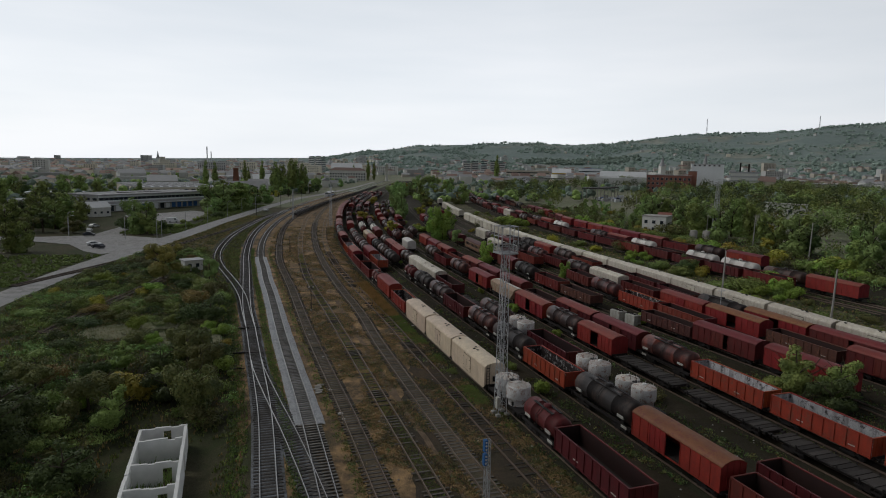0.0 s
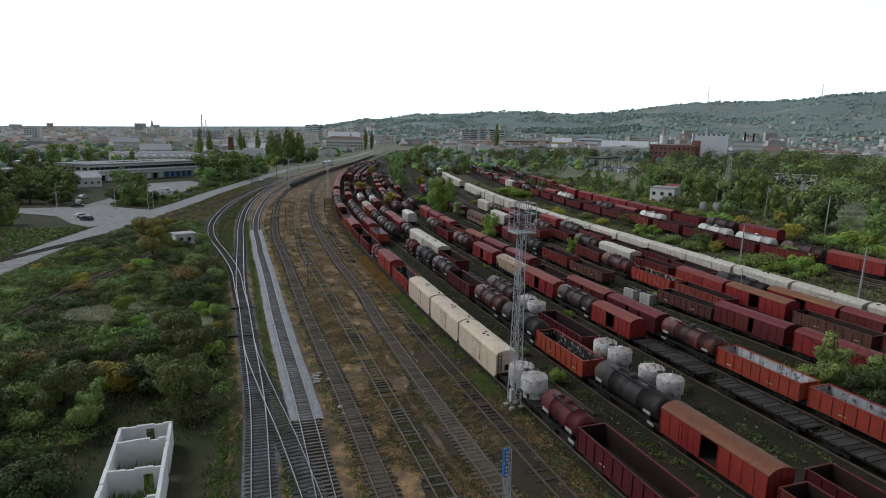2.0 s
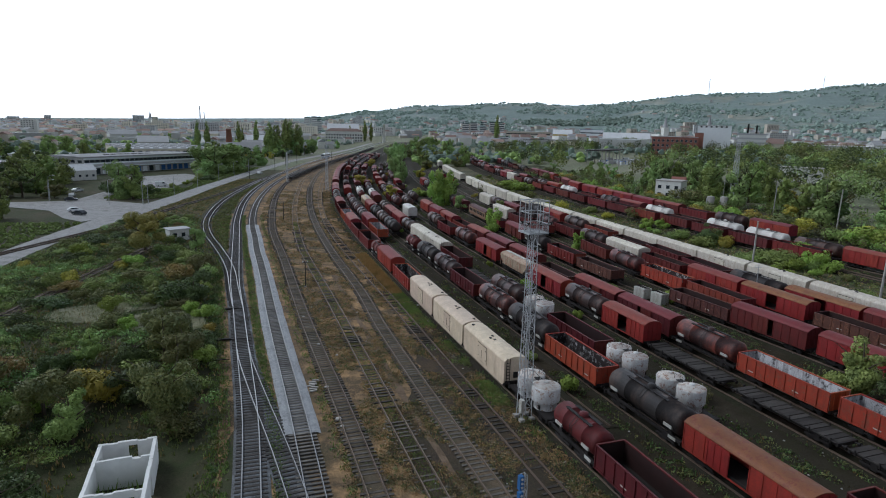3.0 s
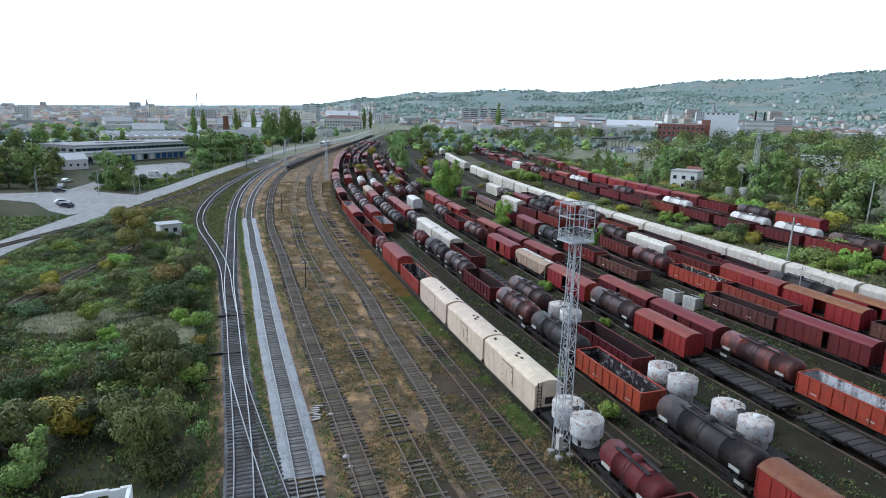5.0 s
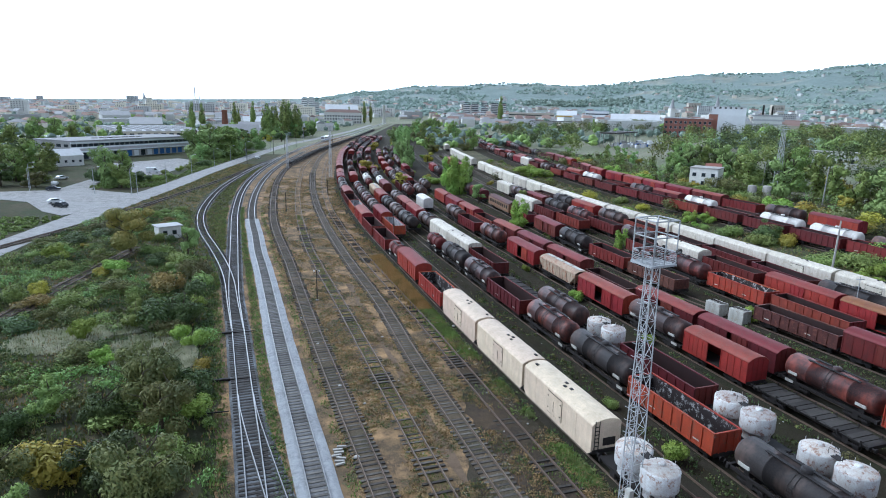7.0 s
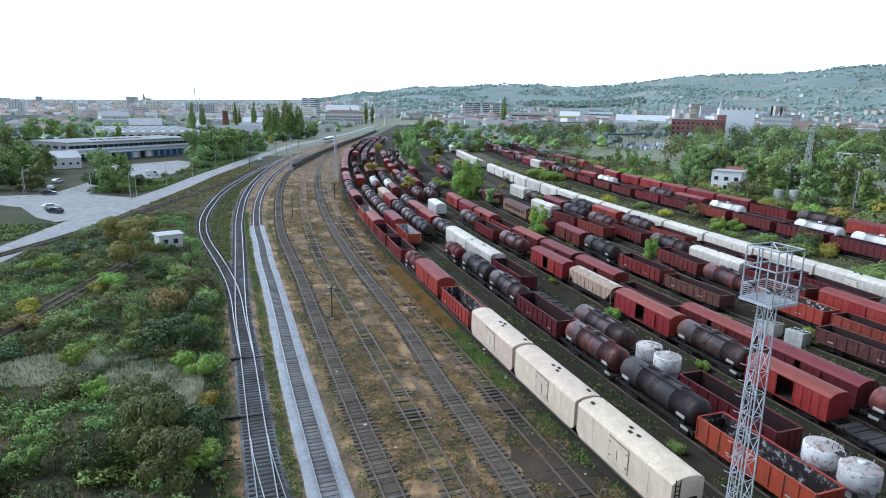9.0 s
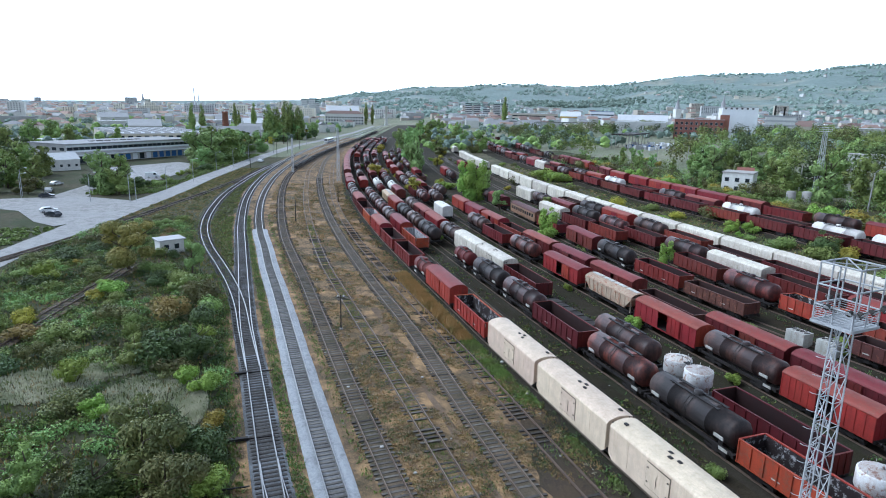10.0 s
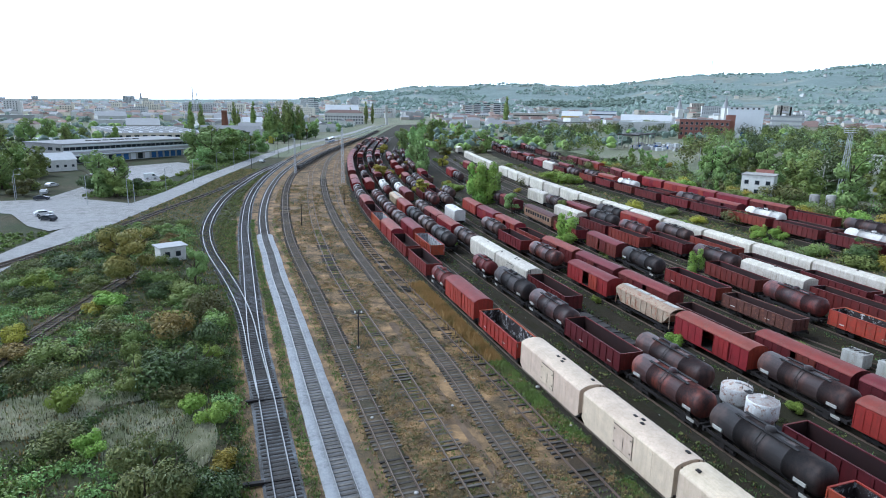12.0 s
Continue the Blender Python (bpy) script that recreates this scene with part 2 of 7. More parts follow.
def soil(name, a, b, c, s1=0.06, s2=0.5, s3=5.0, lo=0.42, hi=0.6):
    """Bare earth, dry and green growth in patches of two sizes."""
    k = Nodes(name, 0.95, 0, 0.15)
    big = k.ramp(k.noise(s1, 6, rough=0.65), lo, hi)
    mid = k.ramp(k.noise(s2, 6, rough=0.7), 0.42, 0.62)
    col = k.mix(mid, a, b)
    col = k.mix(big, col, k.mix(mid, c, tuple(x * 0.55 for x in c)))
    col = k.mix(k.ramp(k.noise(s3, 5, rough=0.8), 0.35, 0.7, 0, 0.55), col, tuple(x * 0.45 for x in a))
    speck = k.noise(s3 * 2.6, 4, rough=0.8)
    col = k.mix(k.ramp(speck, 0.52, 0.7, 0, 0.6), col, tuple(min(x * 1.75, 0.8) for x in b))
    col = k.mix(k.ramp(k.noise(s3 * 1.7, 4, rough=0.8), 0.54, 0.7, 0, 0.7), col, tuple(x * 0.3 for x in a))
    k.bump(k.noise(s3 * 0.8, 5, rough=0.8), 0.9, 0.08)
    return k.done(col)


EARTH = soil("scrub_ground", (0.052, 0.057, 0.031), (0.056, 0.074, 0.029), (0.115, 0.098, 0.062), 0.07, 0.6, 4.0)
YARD = soil("dry_yard_ground", (0.098, 0.074, 0.051), (0.44, 0.285, 0.142), (0.078, 0.072, 0.046), 0.13, 0.34, 4.5, 0.48, 0.62)
CINDER = soil("cindery_ground", (0.052, 0.043, 0.034), (0.125, 0.086, 0.054), (0.050, 0.050, 0.031), 0.2, 0.4, 5.0, 0.45, 0.6)
BANK = soil("weedy_bank_ground", (0.105, 0.098, 0.058), (0.165, 0.14, 0.088), (0.075, 0.088, 0.042), 0.08, 0.4, 4.0)
# Dark soil, darkened further to stand for shade between the wagons.
SIDING = soil("shade_darkened_siding_ground", (0.030, 0.025, 0.018), (0.038, 0.038, 0.018), (0.056, 0.045, 0.030), 0.09, 0.4, 4.0)
# Far fields and paving, lightened so the colour stands for haze.
FARLAND = soil("hazed_far_land", (0.20, 0.21, 0.135), (0.29, 0.275, 0.20), (0.165, 0.20, 0.115), 0.004, 0.03, 0.3)
MIDBALLAST = soil("dusty_ballast", (0.20, 0.20, 0.205), (0.26, 0.265, 0.275), (0.16, 0.155, 0.15), 0.3, 1.5, 9.0)
ASPHALT = soil("worn_road", (0.38, 0.375, 0.37), (0.34, 0.335, 0.335), (0.41, 0.40, 0.385), 0.05, 0.4, 6.0)
GRAVEL = soil("fresh_ballast", (0.42, 0.43, 0.445), (0.36, 0.372, 0.39), (0.39, 0.40, 0.415), 0.3, 2.5, 9.0)
OLDBALLAST = soil("old_ballast", (0.135, 0.105, 0.076), (0.175, 0.132, 0.088), (0.085, 0.080, 0.052), 0.15, 0.8, 7.0)
GREYBALLAST = soil("grey_ballast", (0.125, 0.125, 0.128), (0.25, 0.27, 0.295), (0.085, 0.08, 0.073), 0.2, 0.5, 8.0)
# Near-black ballast, close in tone to the siding ground.
DARKBALLAST = soil("dark_ballast", (0.040, 0.033, 0.026), (0.055, 0.047, 0.033), (0.036, 0.040, 0.021), 0.15, 0.8, 7.0)
PATHSOIL = soil("trodden_earth", (0.205, 0.148, 0.10), (0.175, 0.122, 0.082), (0.15, 0.11, 0.075), 0.3, 1.0, 6.0)
# Bluish grey of far haze is mixed into the hill's wood colour.
HAZEDHILL = soil("hazed_hill_woods", (0.245, 0.298, 0.275), (0.19, 0.245, 0.232), (0.35, 0.355, 0.29), 0.004, 0.012, 0.08, 0.52, 0.62)


# ------------------------------------------------------------------ building blocks
class Shape:
    """Collects faces of one part, then links them as one mesh object."""

    def __init__(self):
        self.v, self.f, self.m, self.s = [], [], [], []

    def poly(self, pts, mat=0, smooth=False):
        i = len(self.v)
        self.v.extend(pts)
        self.f.append(tuple(range(i, i + len(pts))))
        self.m.append(mat)
        self.s.append(smooth)
        return self

    def faces(self, verts, faces, mat=0, smooth=False):
        i = len(self.v)
        self.v.extend(verts)
        for f in faces:
            self.f.append(tuple(i + k for k in f))
            self.m.append(mat)
            self.s.append(smooth)
        return self

    def box(self, x0, x1, y0, y1, z0, z1, mat=0):
        p = [(x, y, z) for z in (z0, z1) for y in (y0, y1) for x in (x0, x1)]
        return self.faces(p, [(0, 2, 3, 1), (4, 5, 7, 6), (0, 1, 5, 4), (2, 6, 7, 3), (0, 4, 6, 2), (1, 3, 7, 5)], mat)

    def prism(self, profile, x0, x1, mat=0, smooth=False):
        """A closed (y, z) outline drawn out along x."""
        n = len(profile)
        p = [(x0, y, z) for y, z in profile] + [(x1, y, z) for y, z in profile]
        self.faces(p, [(i, (i + 1) % n, n + (i + 1) % n, n + i) for i in range(n)], mat, smooth)
        return self.faces(p, [tuple(range(n - 1, -1, -1)), tuple(range(n, 2 * n))], mat)

    def tube(self, p, q, r, n=6, r2=None, mat=0, smooth=True, caps=True):
        p, q = Vector(p), Vector(q)
        r2 = r if r2 is None else r2
        d = (q - p).normalized()
        u = d.orthogonal().normalized()
        w = d.cross(u)
        ring = [u * math.cos(a) + w * math.sin(a) for a in (2 * math.pi * i / n for i in range(n))]
        vs = [tuple(p + k * r) for k in ring] + [tuple(q + k * r2) for k in ring]
        self.faces(vs, [(i, (i + 1) % n, n + (i + 1) % n, n + i) for i in range(n)], mat, smooth)
        if caps:
            self.faces(vs, [tuple(range(n - 1, -1, -1)), tuple(range(n, 2 * n))], mat)
        return self

    def turned(self, stations, n=16, axis="x", centre=(0, 0, 0), mat=0):
        """A body of revolution through (along, radius) stations."""
        vs = []
        for a, r in stations:
            for i in range(n):
                c, s = r * math.cos(2 * math.pi * i / n), r * math.sin(2 * math.pi * i / n)
                vs.append((centre[0] + a, centre[1] + c, centre[2] + s) if axis == "x" else (centre[0] + c, centre[1] + s, centre[2] + a))
        fs = [(j * n + i, j * n + (i + 1) % n, (j + 1) * n + (i + 1) % n, (j + 1) * n + i) for j in range(len(stations) - 1) for i in range(n)]
        self.faces(vs, fs, mat, True)
        k = (len(stations) - 1) * n
        return self.faces(vs, [tuple(range(n - 1, -1, -1)), tuple(range(k, k + n))], mat)

    def weld(self):
        """Joins corners that lie in one place."""
        seen, index = {}, []
        for v in self.v:
            index.append(seen.setdefault(tuple(round(c, 4) for c in v), len(seen)))
        self.v = list(seen)
        self.f = [tuple(index[i] for i in f) for f in self.f]
        return self

    def mesh(self, name, mats):
        me = bpy.data.meshes.new(name)
        me.from_pydata(self.v, [], self.f)
        for mt in (mats if isinstance(mats, (list, tuple)) else [mats]):
            me.materials.append(mt)
        me.polygons.foreach_set("material_index", self.m)
        me.polygons.foreach_set("use_smooth", self.s)
        me.validate()
        return me

    def link(self, name, mats, parent=None, label="", at=None):
        ob = new(name, self.mesh(name, mats))
        if parent:
            ob.parent = parent
        if at is not None:
            ob.matrix_basis = at
        if label:
            tagged(ob, label)
        return ob


def thing(name, label, category, group="", at=None):
    ob = new(name)
    ob.empty_display_size = 0.5
    if at is not None:
        ob.matrix_basis = at
    return tagged(ob, label, category, group)


def curve_of(knots):
    """x as a smooth function of y through a few knots."""
    ys = [k[0] for k in knots]
    xs = [k[1] for k in knots]
    tan = []
    for i in range(len(ys)):
        a, b = max(i - 1, 0), min(i + 1, len(ys) - 1)
        tan.append((xs[b] - xs[a]) / (ys[b] - ys[a]))

    def at(y):
        if y <= ys[0]:
            return xs[0] + tan[0] * (y - ys[0])
        if y >= ys[-1]:
            return xs[-1] + tan[-1] * (y - ys[-1])
        i = max(j for j in range(len(ys) - 1) if ys[j] <= y)
        h = ys[i + 1] - ys[i]
        t = (y - ys[i]) / h
        return ((2 * t**3 - 3 * t**2 + 1) * xs[i] + (t**3 - 2 * t**2 + t) * h * tan[i]
                + (-2 * t**3 + 3 * t**2) * xs[i + 1] + (t**3 - t**2) * h * tan[i + 1])
    return at


def land(x, y):
    """Height of the ground: level yard, a rise towards the hill side, a mound under the white house, a hollow by the ruin."""
    z = min(max(0.05 * (x - 52), 0.0), 3.6) + min(max(0.026 * (x - 124), 0.0), 6.0)
    z += 0.4 * math.exp(-((x + 30) / 11) ** 2 - ((y - 170) / 14) ** 2)
    z += 2.4 * math.exp(-((x - 130) / 9) ** 2 - ((y - 205) / 10) ** 2)
    d = ((x + 14) / 14) ** 2 + ((y - 50) / 26) ** 2
    if d < 1 and x < -4:
        z -= 1.2 * (1 - d) ** 0.5 * min(1, (-4 - x) / 4)
    return z


# ------------------------------------------------------------------ the lines of the yard
main_siding = curve_of([(-40, 38.5), (46, 28.4), (75, 24.8), (102, 21.8), (130, 19.1), (155, 16.8), (180, 15.0), (220, 13.5), (262, 13.9), (337, 17.9), (400, 24), (500, 40), (700, 82), (1000, 152)])
OFFSETS = {
    "a": [(0, 0)], "a2": [(0, 4.8)], "b": [(0, 9.7)], "c": [(0, 14.2)], "van": [(0, 20.5)], "d": [(80, 23.8), (168, 24.3)], "e": [(0, 28.9)],
    "f": [(70, 41.6), (92, 40.8), (116, 38.6), (140, 38.9), (160, 40.2), (194, 42.0)], "g": [(90, 45.6), (119, 46.0), (132, 47.6), (165, 49.0)],
    "h": [(80, 51.0), (130, 52.3), (180, 54.2)], "i": [(80, 55.4), (100, 55.6), (124, 57.6), (151, 59.0), (180, 60.0)],
    "j": [(80, 60.6), (100, 61.6), (137, 62.5), (165, 63.2), (232, 64.0)], "l": [(130, 85.2), (160, 86.8), (216, 86.8), (262, 88.2)],
    "m": [(130, 89.6), (174, 91.4), (237, 91.6)], "n": [(190, 99.8), (251, 101), (300, 107)],
}


def row_x(row, y):
    ks = OFFSETS[row]
    return main_siding(y) + float(np.interp(y, [k[0] for k in ks], [k[1] for k in ks]))


LINES = {
    "one": curve_of([(0, 4.0), (45, -1.0), (68, -3.1), (92, -6.3), (107, -8.3), (123, -10.5), (143, -12.6), (157, -14.0), (175, -15.8), (193, -17.6), (217, -19.3), (242, -20.4), (276, -20.3), (324, -17.5), (404, -8.8), (491, 5.8), (700, 55), (1000, 128)]),
    "two": curve_of([(0, 8.8), (45, 4.1), (67, 1.7), (91, -1.4), (104, -3.0), (125, -5.4), (140, -7.2), (153, -8.9), (170, -10.7), (186, -12.6), (208, -14.4), (236, -15.5), (268, -15.4), (312, -13.3), (370, -7.0), (469, 9.0), (700, 61), (1000, 134)]),
    "three": curve_of([(0, 13.6), (45, 8.9), (66, 6.5), (90, 3.4), (103, 1.8), (126, -0.7), (142, -2.4), (156, -4.1), (169, -5.7), (186, -7.3), (207, -8.5), (235, -9.5), (268, -9.8), (306, -8.5), (333, -6.0), (427, 10.5), (523, 31.5), (726, 78), (1000, 144)]),
    "four": curve_of([(0, 18.5), (45, 13.6), (66, 11.2), (95, 8.0), (112, 6.1), (123, 4.8), (138, 3.0), (155, 1.2), (173, 0.0), (198, -1.2), (235, -1.9), (275, -1.5), (336, 0.6), (417, 10.6)]),
    "five": curve_of([(0, 23.4), (45, 18.4), (66, 16.0), (94, 13.2), (112, 12.0), (124, 10.8), (136, 9.4), (150, 8.0), (178, 5.7), (214, 3.9), (259, 3.3), (312, 4.6), (397, 11.0), (470, 22)]),
    "six": curve_of([(0, 28.3), (45, 23.2), (66, 20.8), (90, 18.2), (107, 16.5), (121, 14.8), (136, 13.0), (154, 11.0), (175, 9.1), (210, 7.4), (252, 7.3), (312, 9.5), (380, 14.4), (482, 26)]),
    "loop": curve_of([(108, -8.5), (120, -10.4), (132, -12.2), (144, -14.7), (158, -18.3), (171, -21.9), (185, -24.8), (201, -27.0), (222, -28.2), (251, -28.2), (284, -25.9), (324, -21.6), (380, -12.8)]),
    "west": curve_of([(150, -64), (187, -51.7), (237, -39.5), (264, -33.3), (299, -27.0), (343, -20.5), (380, -12.8)]),
    "stub": curve_of([(108, -41.4), (130, -38.2), (157, -33.4), (176, -29.6)]),
    "crossover": curve_of([(28, 6.0), (45, 3.4), (60, 0.4), (72, -2.4), (84, -5.05), (90, -6.0)]),
}


# ------------------------------------------------------------------ ground
def build_ground():
    xs = sorted(set([-4600, -3000, -2000, -1300, -900, -600, -400, -300, -220, -160, -120] + list(range(-100, 160, 4)) + [180, 220, 300, 420, 600, 900, 1400, 2200, 3400, 4600]))
    ys = sorted(set([-1200, -600, -300, -150, -80, -40] + list(range(-20, 260, 4)) + list(range(260, 420, 16)) + [450, 520, 600, 750, 1000, 1400, 2000, 2800, 3800, 4700]))
    s = Shape()
    vs = []
    for y in ys:
        for x in xs:
            bumpy = 0.18 * noise.noise(Vector((x * 0.11, y * 0.11, 0))) if abs(x) < 150 and -20 < y < 300 else 0.0
            vs.append((x, y, land(x, y) - 0.12 + (bumpy if x < -14 else -abs(bumpy) * 0.3)))
    n = len(xs)
    fs, near = [], []
    for j in range(len(ys) - 1):
        for i in range(n - 1):
            cx, cy = (xs[i] + xs[i + 1]) / 2, (ys[j] + ys[j + 1]) / 2
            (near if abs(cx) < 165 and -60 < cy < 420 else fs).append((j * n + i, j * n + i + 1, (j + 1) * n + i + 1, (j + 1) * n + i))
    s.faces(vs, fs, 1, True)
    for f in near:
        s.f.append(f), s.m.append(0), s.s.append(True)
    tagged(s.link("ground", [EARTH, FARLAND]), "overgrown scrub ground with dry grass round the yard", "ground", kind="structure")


def strip(name, left, right, y0, y1, z, mat, label, step=3.0, ragged=0.0, across=6, seed=0, skirt=0.0, category="ground"):
    """A strip of ground between two lines, with a ragged edge."""
    s, vs = Shape(), []
    ys = np.arange(y0, y1 + 0.01, step)
    for y in ys:
        a = left(y) + ragged * noise.noise(Vector((y * 0.21, seed, 0)))
        b = right(y) + ragged * noise.noise(Vector((y * 0.21, seed + 7.3, 0)))
        for k in range(across + 1):
            x = a + (b - a) * k / across
            edge = skirt if k in (0, across) else 0.0
            vs.append((x, y, land(x, y) + z - edge))
    n = across + 1
    s.faces(vs, [(j * n + i, j * n + i + 1, (j + 1) * n + i + 1, (j + 1) * n + i) for j in range(len(ys) - 1) for i in range(across)], 0, True)
    return tagged(s.link(name, mat), label, category, kind="structure")


build_ground()
strip("yard_ground", lambda y: LINES["one"](y) - 3.0, lambda y: main_siding(y) - 2.2, -20, 620, 0.0, YARD, "dry brown yard ground with straw-coloured grass", 3, 1.2, 8, 1, 0.1)
strip("siding_ground", lambda y: main_siding(y) - 2.4, lambda y: main_siding(y) + 112, -20, 420, 0.02, SIDING, "dark weedy ground between the sidings, darkened for wagon shade", 4, 1.5, 24, 2, 0.1)
strip("siding_ground", lambda y: main_siding(y) - 2.4, lambda y: main_siding(y) + 60, 420, 900, 0.02, SIDING, "dark weedy ground between the far sidings, darkened for wagon shade", 8, 1.5, 12, 3, 0.1)


def cinder_edge(y):
    """West edge of the cindery patch, swinging over to the sidings as it runs north."""
    k = min(max((y - 52) / 50, 0.0), 1.0)
    a, b = LINES["three"](y) + 1.3, main_siding(y) - 2.3
    return a + (b - a) * k * k * (3 - 2 * k) + 2.2 * noise.noise(Vector((y * 0.11, 4.4, 0))) + 1.4 * noise.noise(Vector((y * 0.45, 9.1, 0)))


strip("cinder_ground", cinder_edge, lambda y: main_siding(y) - 2.2, -20, 101, 0.014, CINDER, "dark cindery yard ground with sparse weeds", 1.5, 0.5, 8, 11, 0.03)
strip("bank_ground", lambda y: main_siding(y) + 66.5, lambda y: main_siding(y) + 82.5, 60, 420, 0.05, BANK, "dry olive weedy bank between the sidings", 3, 1.6, 8, 12, 0.08)
path_line = curve_of([(0, 21.5), (45, 16.0), (66, 13.4), (80, 11.9), (95, 10.6), (112, 9.0), (130, 7.4)])
strip("footpath", lambda y: path_line(y) - 0.42, lambda y: path_line(y) + 0.42, 30, 128, 0.035, PATHSOIL, "narrow trodden earth path between two tracks", 1.5, 0.35, 2, 9, 0.03, "path")


def build_road():
    centre = curve_of([(-20, -66), (100, -62), (166, -59.5), (182, -57.6), (202, -55.0), (226, -51.5), (265, -45.5), (300, -41.5), (340, -35.5), (382, -29.5), (440, -20), (505, -8), (565, 9), (663, 34), (900, 92)])
    half = curve_of([(-20, 3.6), (166, 3.6), (182, 3.8), (210, 4.6), (226, 4.6), (265, 3.9), (340, 3.6), (900, 3.4)])
    strip("road", lambda y: centre(y) - half(y), lambda y: centre(y) + half(y), -20, 900, 0.03, ASPHALT, "worn pale asphalt road beside the yard", 4, 0.25, 4, 5, 0.08, "road")
    s = Shape()
    pts = [(-53, 240), (-57, 206), (-61, 200), (-68, 207), (-78, 224), (-98, 236), (-130, 243), (-131, 250), (-96, 246), (-80, 250), (-78, 282), (-73, 283), (-69, 250)]
    s.poly([(x, y, 0.025) for x, y in pts])
    tagged(s.link("road", ASPHALT), "pale asphalt forecourt where a side road joins", "road", kind="structure")
    s = Shape()
    s.poly([(x, y, 0.028) for x, y in [(-58, 292), (-72, 296), (-92, 338), (-64, 372), (-48, 352)]])
    tagged(s.link("pavement", ASPHALT), "grey concrete parking yard before the depot", "pavement", kind="structure")
    return centre


road_centre = build_road()


RIDGE = [(-60, 18), (-22.5, 22), (-15, 30), (-6.8, 40), (1.1, 52), (2.7, 66), (5.1, 90), (7.0, 101), (9.2, 123), (10, 130), (14.7, 133), (18.3, 137), (20.8, 147), (23.2, 141), (27.1, 150), (29.9, 172), (33.2, 199), (36.9, 202), (40.9, 213), (44.6, 230), (50, 236), (60, 245), (80, 215)]
RADII = [950, 1200, 1500, 1800, 2100, 2400, 2700, 2950, 3200, 3500, 3900, 4400]
SHARE = [-0.02, 0.02, 0.08, 0.18, 0.34, 0.52, 0.74, 0.92, 1.0, 0.95, 0.8, 0.7]


def hill(a, r):
    """Height of the ridge at a bearing in degrees and a distance."""
    top = float(np.interp(a, [k[0] for k in RIDGE], [k[1] for k in RIDGE]))
    k = float(np.interp(r, RADII, SHARE))
    w = noise.noise(Vector((a * 0.14, r * 0.0021, 2))) * 0.22 + noise.noise(Vector((a * 0.7, r * 0.006, 5))) * 0.06
    return top * max(k * (1 + w * (0.35 if k > 0.9 else 1)), -0.02) - 1.0


def build_hills():
    """The long ridge behind the town, rising to the hill side."""
    s, vs = Shape(), []
    angs = np.arange(-60, 80.1, 0.75)
    for a in angs:
        for r in RADII:
            vs.append((r * math.sin(radians(a)), r * math.cos(radians(a)), hill(a, r)))
    n = len(RADII)
    s.faces(vs, [(j * n + i, (j + 1) * n + i, (j + 1) * n + i + 1, j * n + i + 1) for j in range(len(angs) - 1) for i in range(n - 1)], 0, True)
    tagged(s.link("backdrop", HAZEDHILL), "long wooded hill ridge behind the town", "hills", kind="structure")


build_hills()


# ------------------------------------------------------------------ rails
def rail_shape(line, y0, y1, side, z):
    s, vs = Shape(), []
    ys = np.concatenate([np.arange(y0, min(y1, 260), 3.0), np.arange(max(y0, 260), y1 + 0.1, 8.0)])
    prof = [(-0.07, 0.0), (-0.045, 0.12), (-0.045, 0.17), (0.045, 0.17), (0.045, 0.12), (0.07, 0.0)]
    for y in ys:
        d = (line(y + 0.5) - line(y - 0.5))
        k = math.hypot(1, d)
        x0, yy = line(y) + side * 0.7525 / k, y - side * 0.7525 * d / k
        for u, h in prof:
            vs.append((x0 + u, yy, land(x0, yy) + z + h))
    n = len(prof)
    s.faces(vs, [(j * n + i, j * n + (i + 1) % n, (j + 1) * n + (i + 1) % n, (j + 1) * n + i) for j in range(len(ys) - 1) for i in range(n)], 0)
    return s


RAIL_Z = 0.12          # underside of the rails above the ground
HEAD = RAIL_Z + 0.17   # running surface


def build_track(line, y0, y1, rail_mat, label, bed=None, bed_half=1.9, bed_from=None, bed_to=None, drop=0.0, sunk=0.0):
    t = thing("railway_track", label, "railway track")
    t["kind"] = "structure"
    for side in (-1, 1):
        rail_shape(line, y0, y1, side, RAIL_Z - sunk).link("rail", rail_mat, t)
    if bed:
        a, b = bed_from or y0, bed_to or y1
        s, vs = Shape(), []
        ys = np.arange(a, b + 0.1, 3.0)
        for y in ys:
            w = max(bed_half * (1 + 0.07 * noise.noise(Vector((y * 0.9, bed_half, 0)))), 0.81)
            crown = 0.155 if bed is GRAVEL else 0.06
            inner = 0.075
            for u, h in ((-w - 0.38, 0.0), (-w, crown), (-0.8, crown), (-0.68, inner), (0.68, inner), (0.8, crown), (w, crown), (w + 0.38, 0.0)):
                x = line(y) + u
                vs.append((x, y, land(x, y) + h + 0.02 - drop))
        s.faces(vs, [(j * 8 + i, j * 8 + i + 1, (j + 1) * 8 + i + 1, (j + 1) * 8 + i) for j in range(len(ys) - 1) for i in range(7) if i != 3], 0, True)
        s.faces(vs, [(j * 8 + 3, j * 8 + 4, (j + 1) * 8 + 4, (j + 1) * 8 + 3) for j in range(len(ys) - 1)], 1, True)
        s.link("ballast_bed", [bed, MIDBALLAST if bed is GRAVEL else bed], t)
    return t


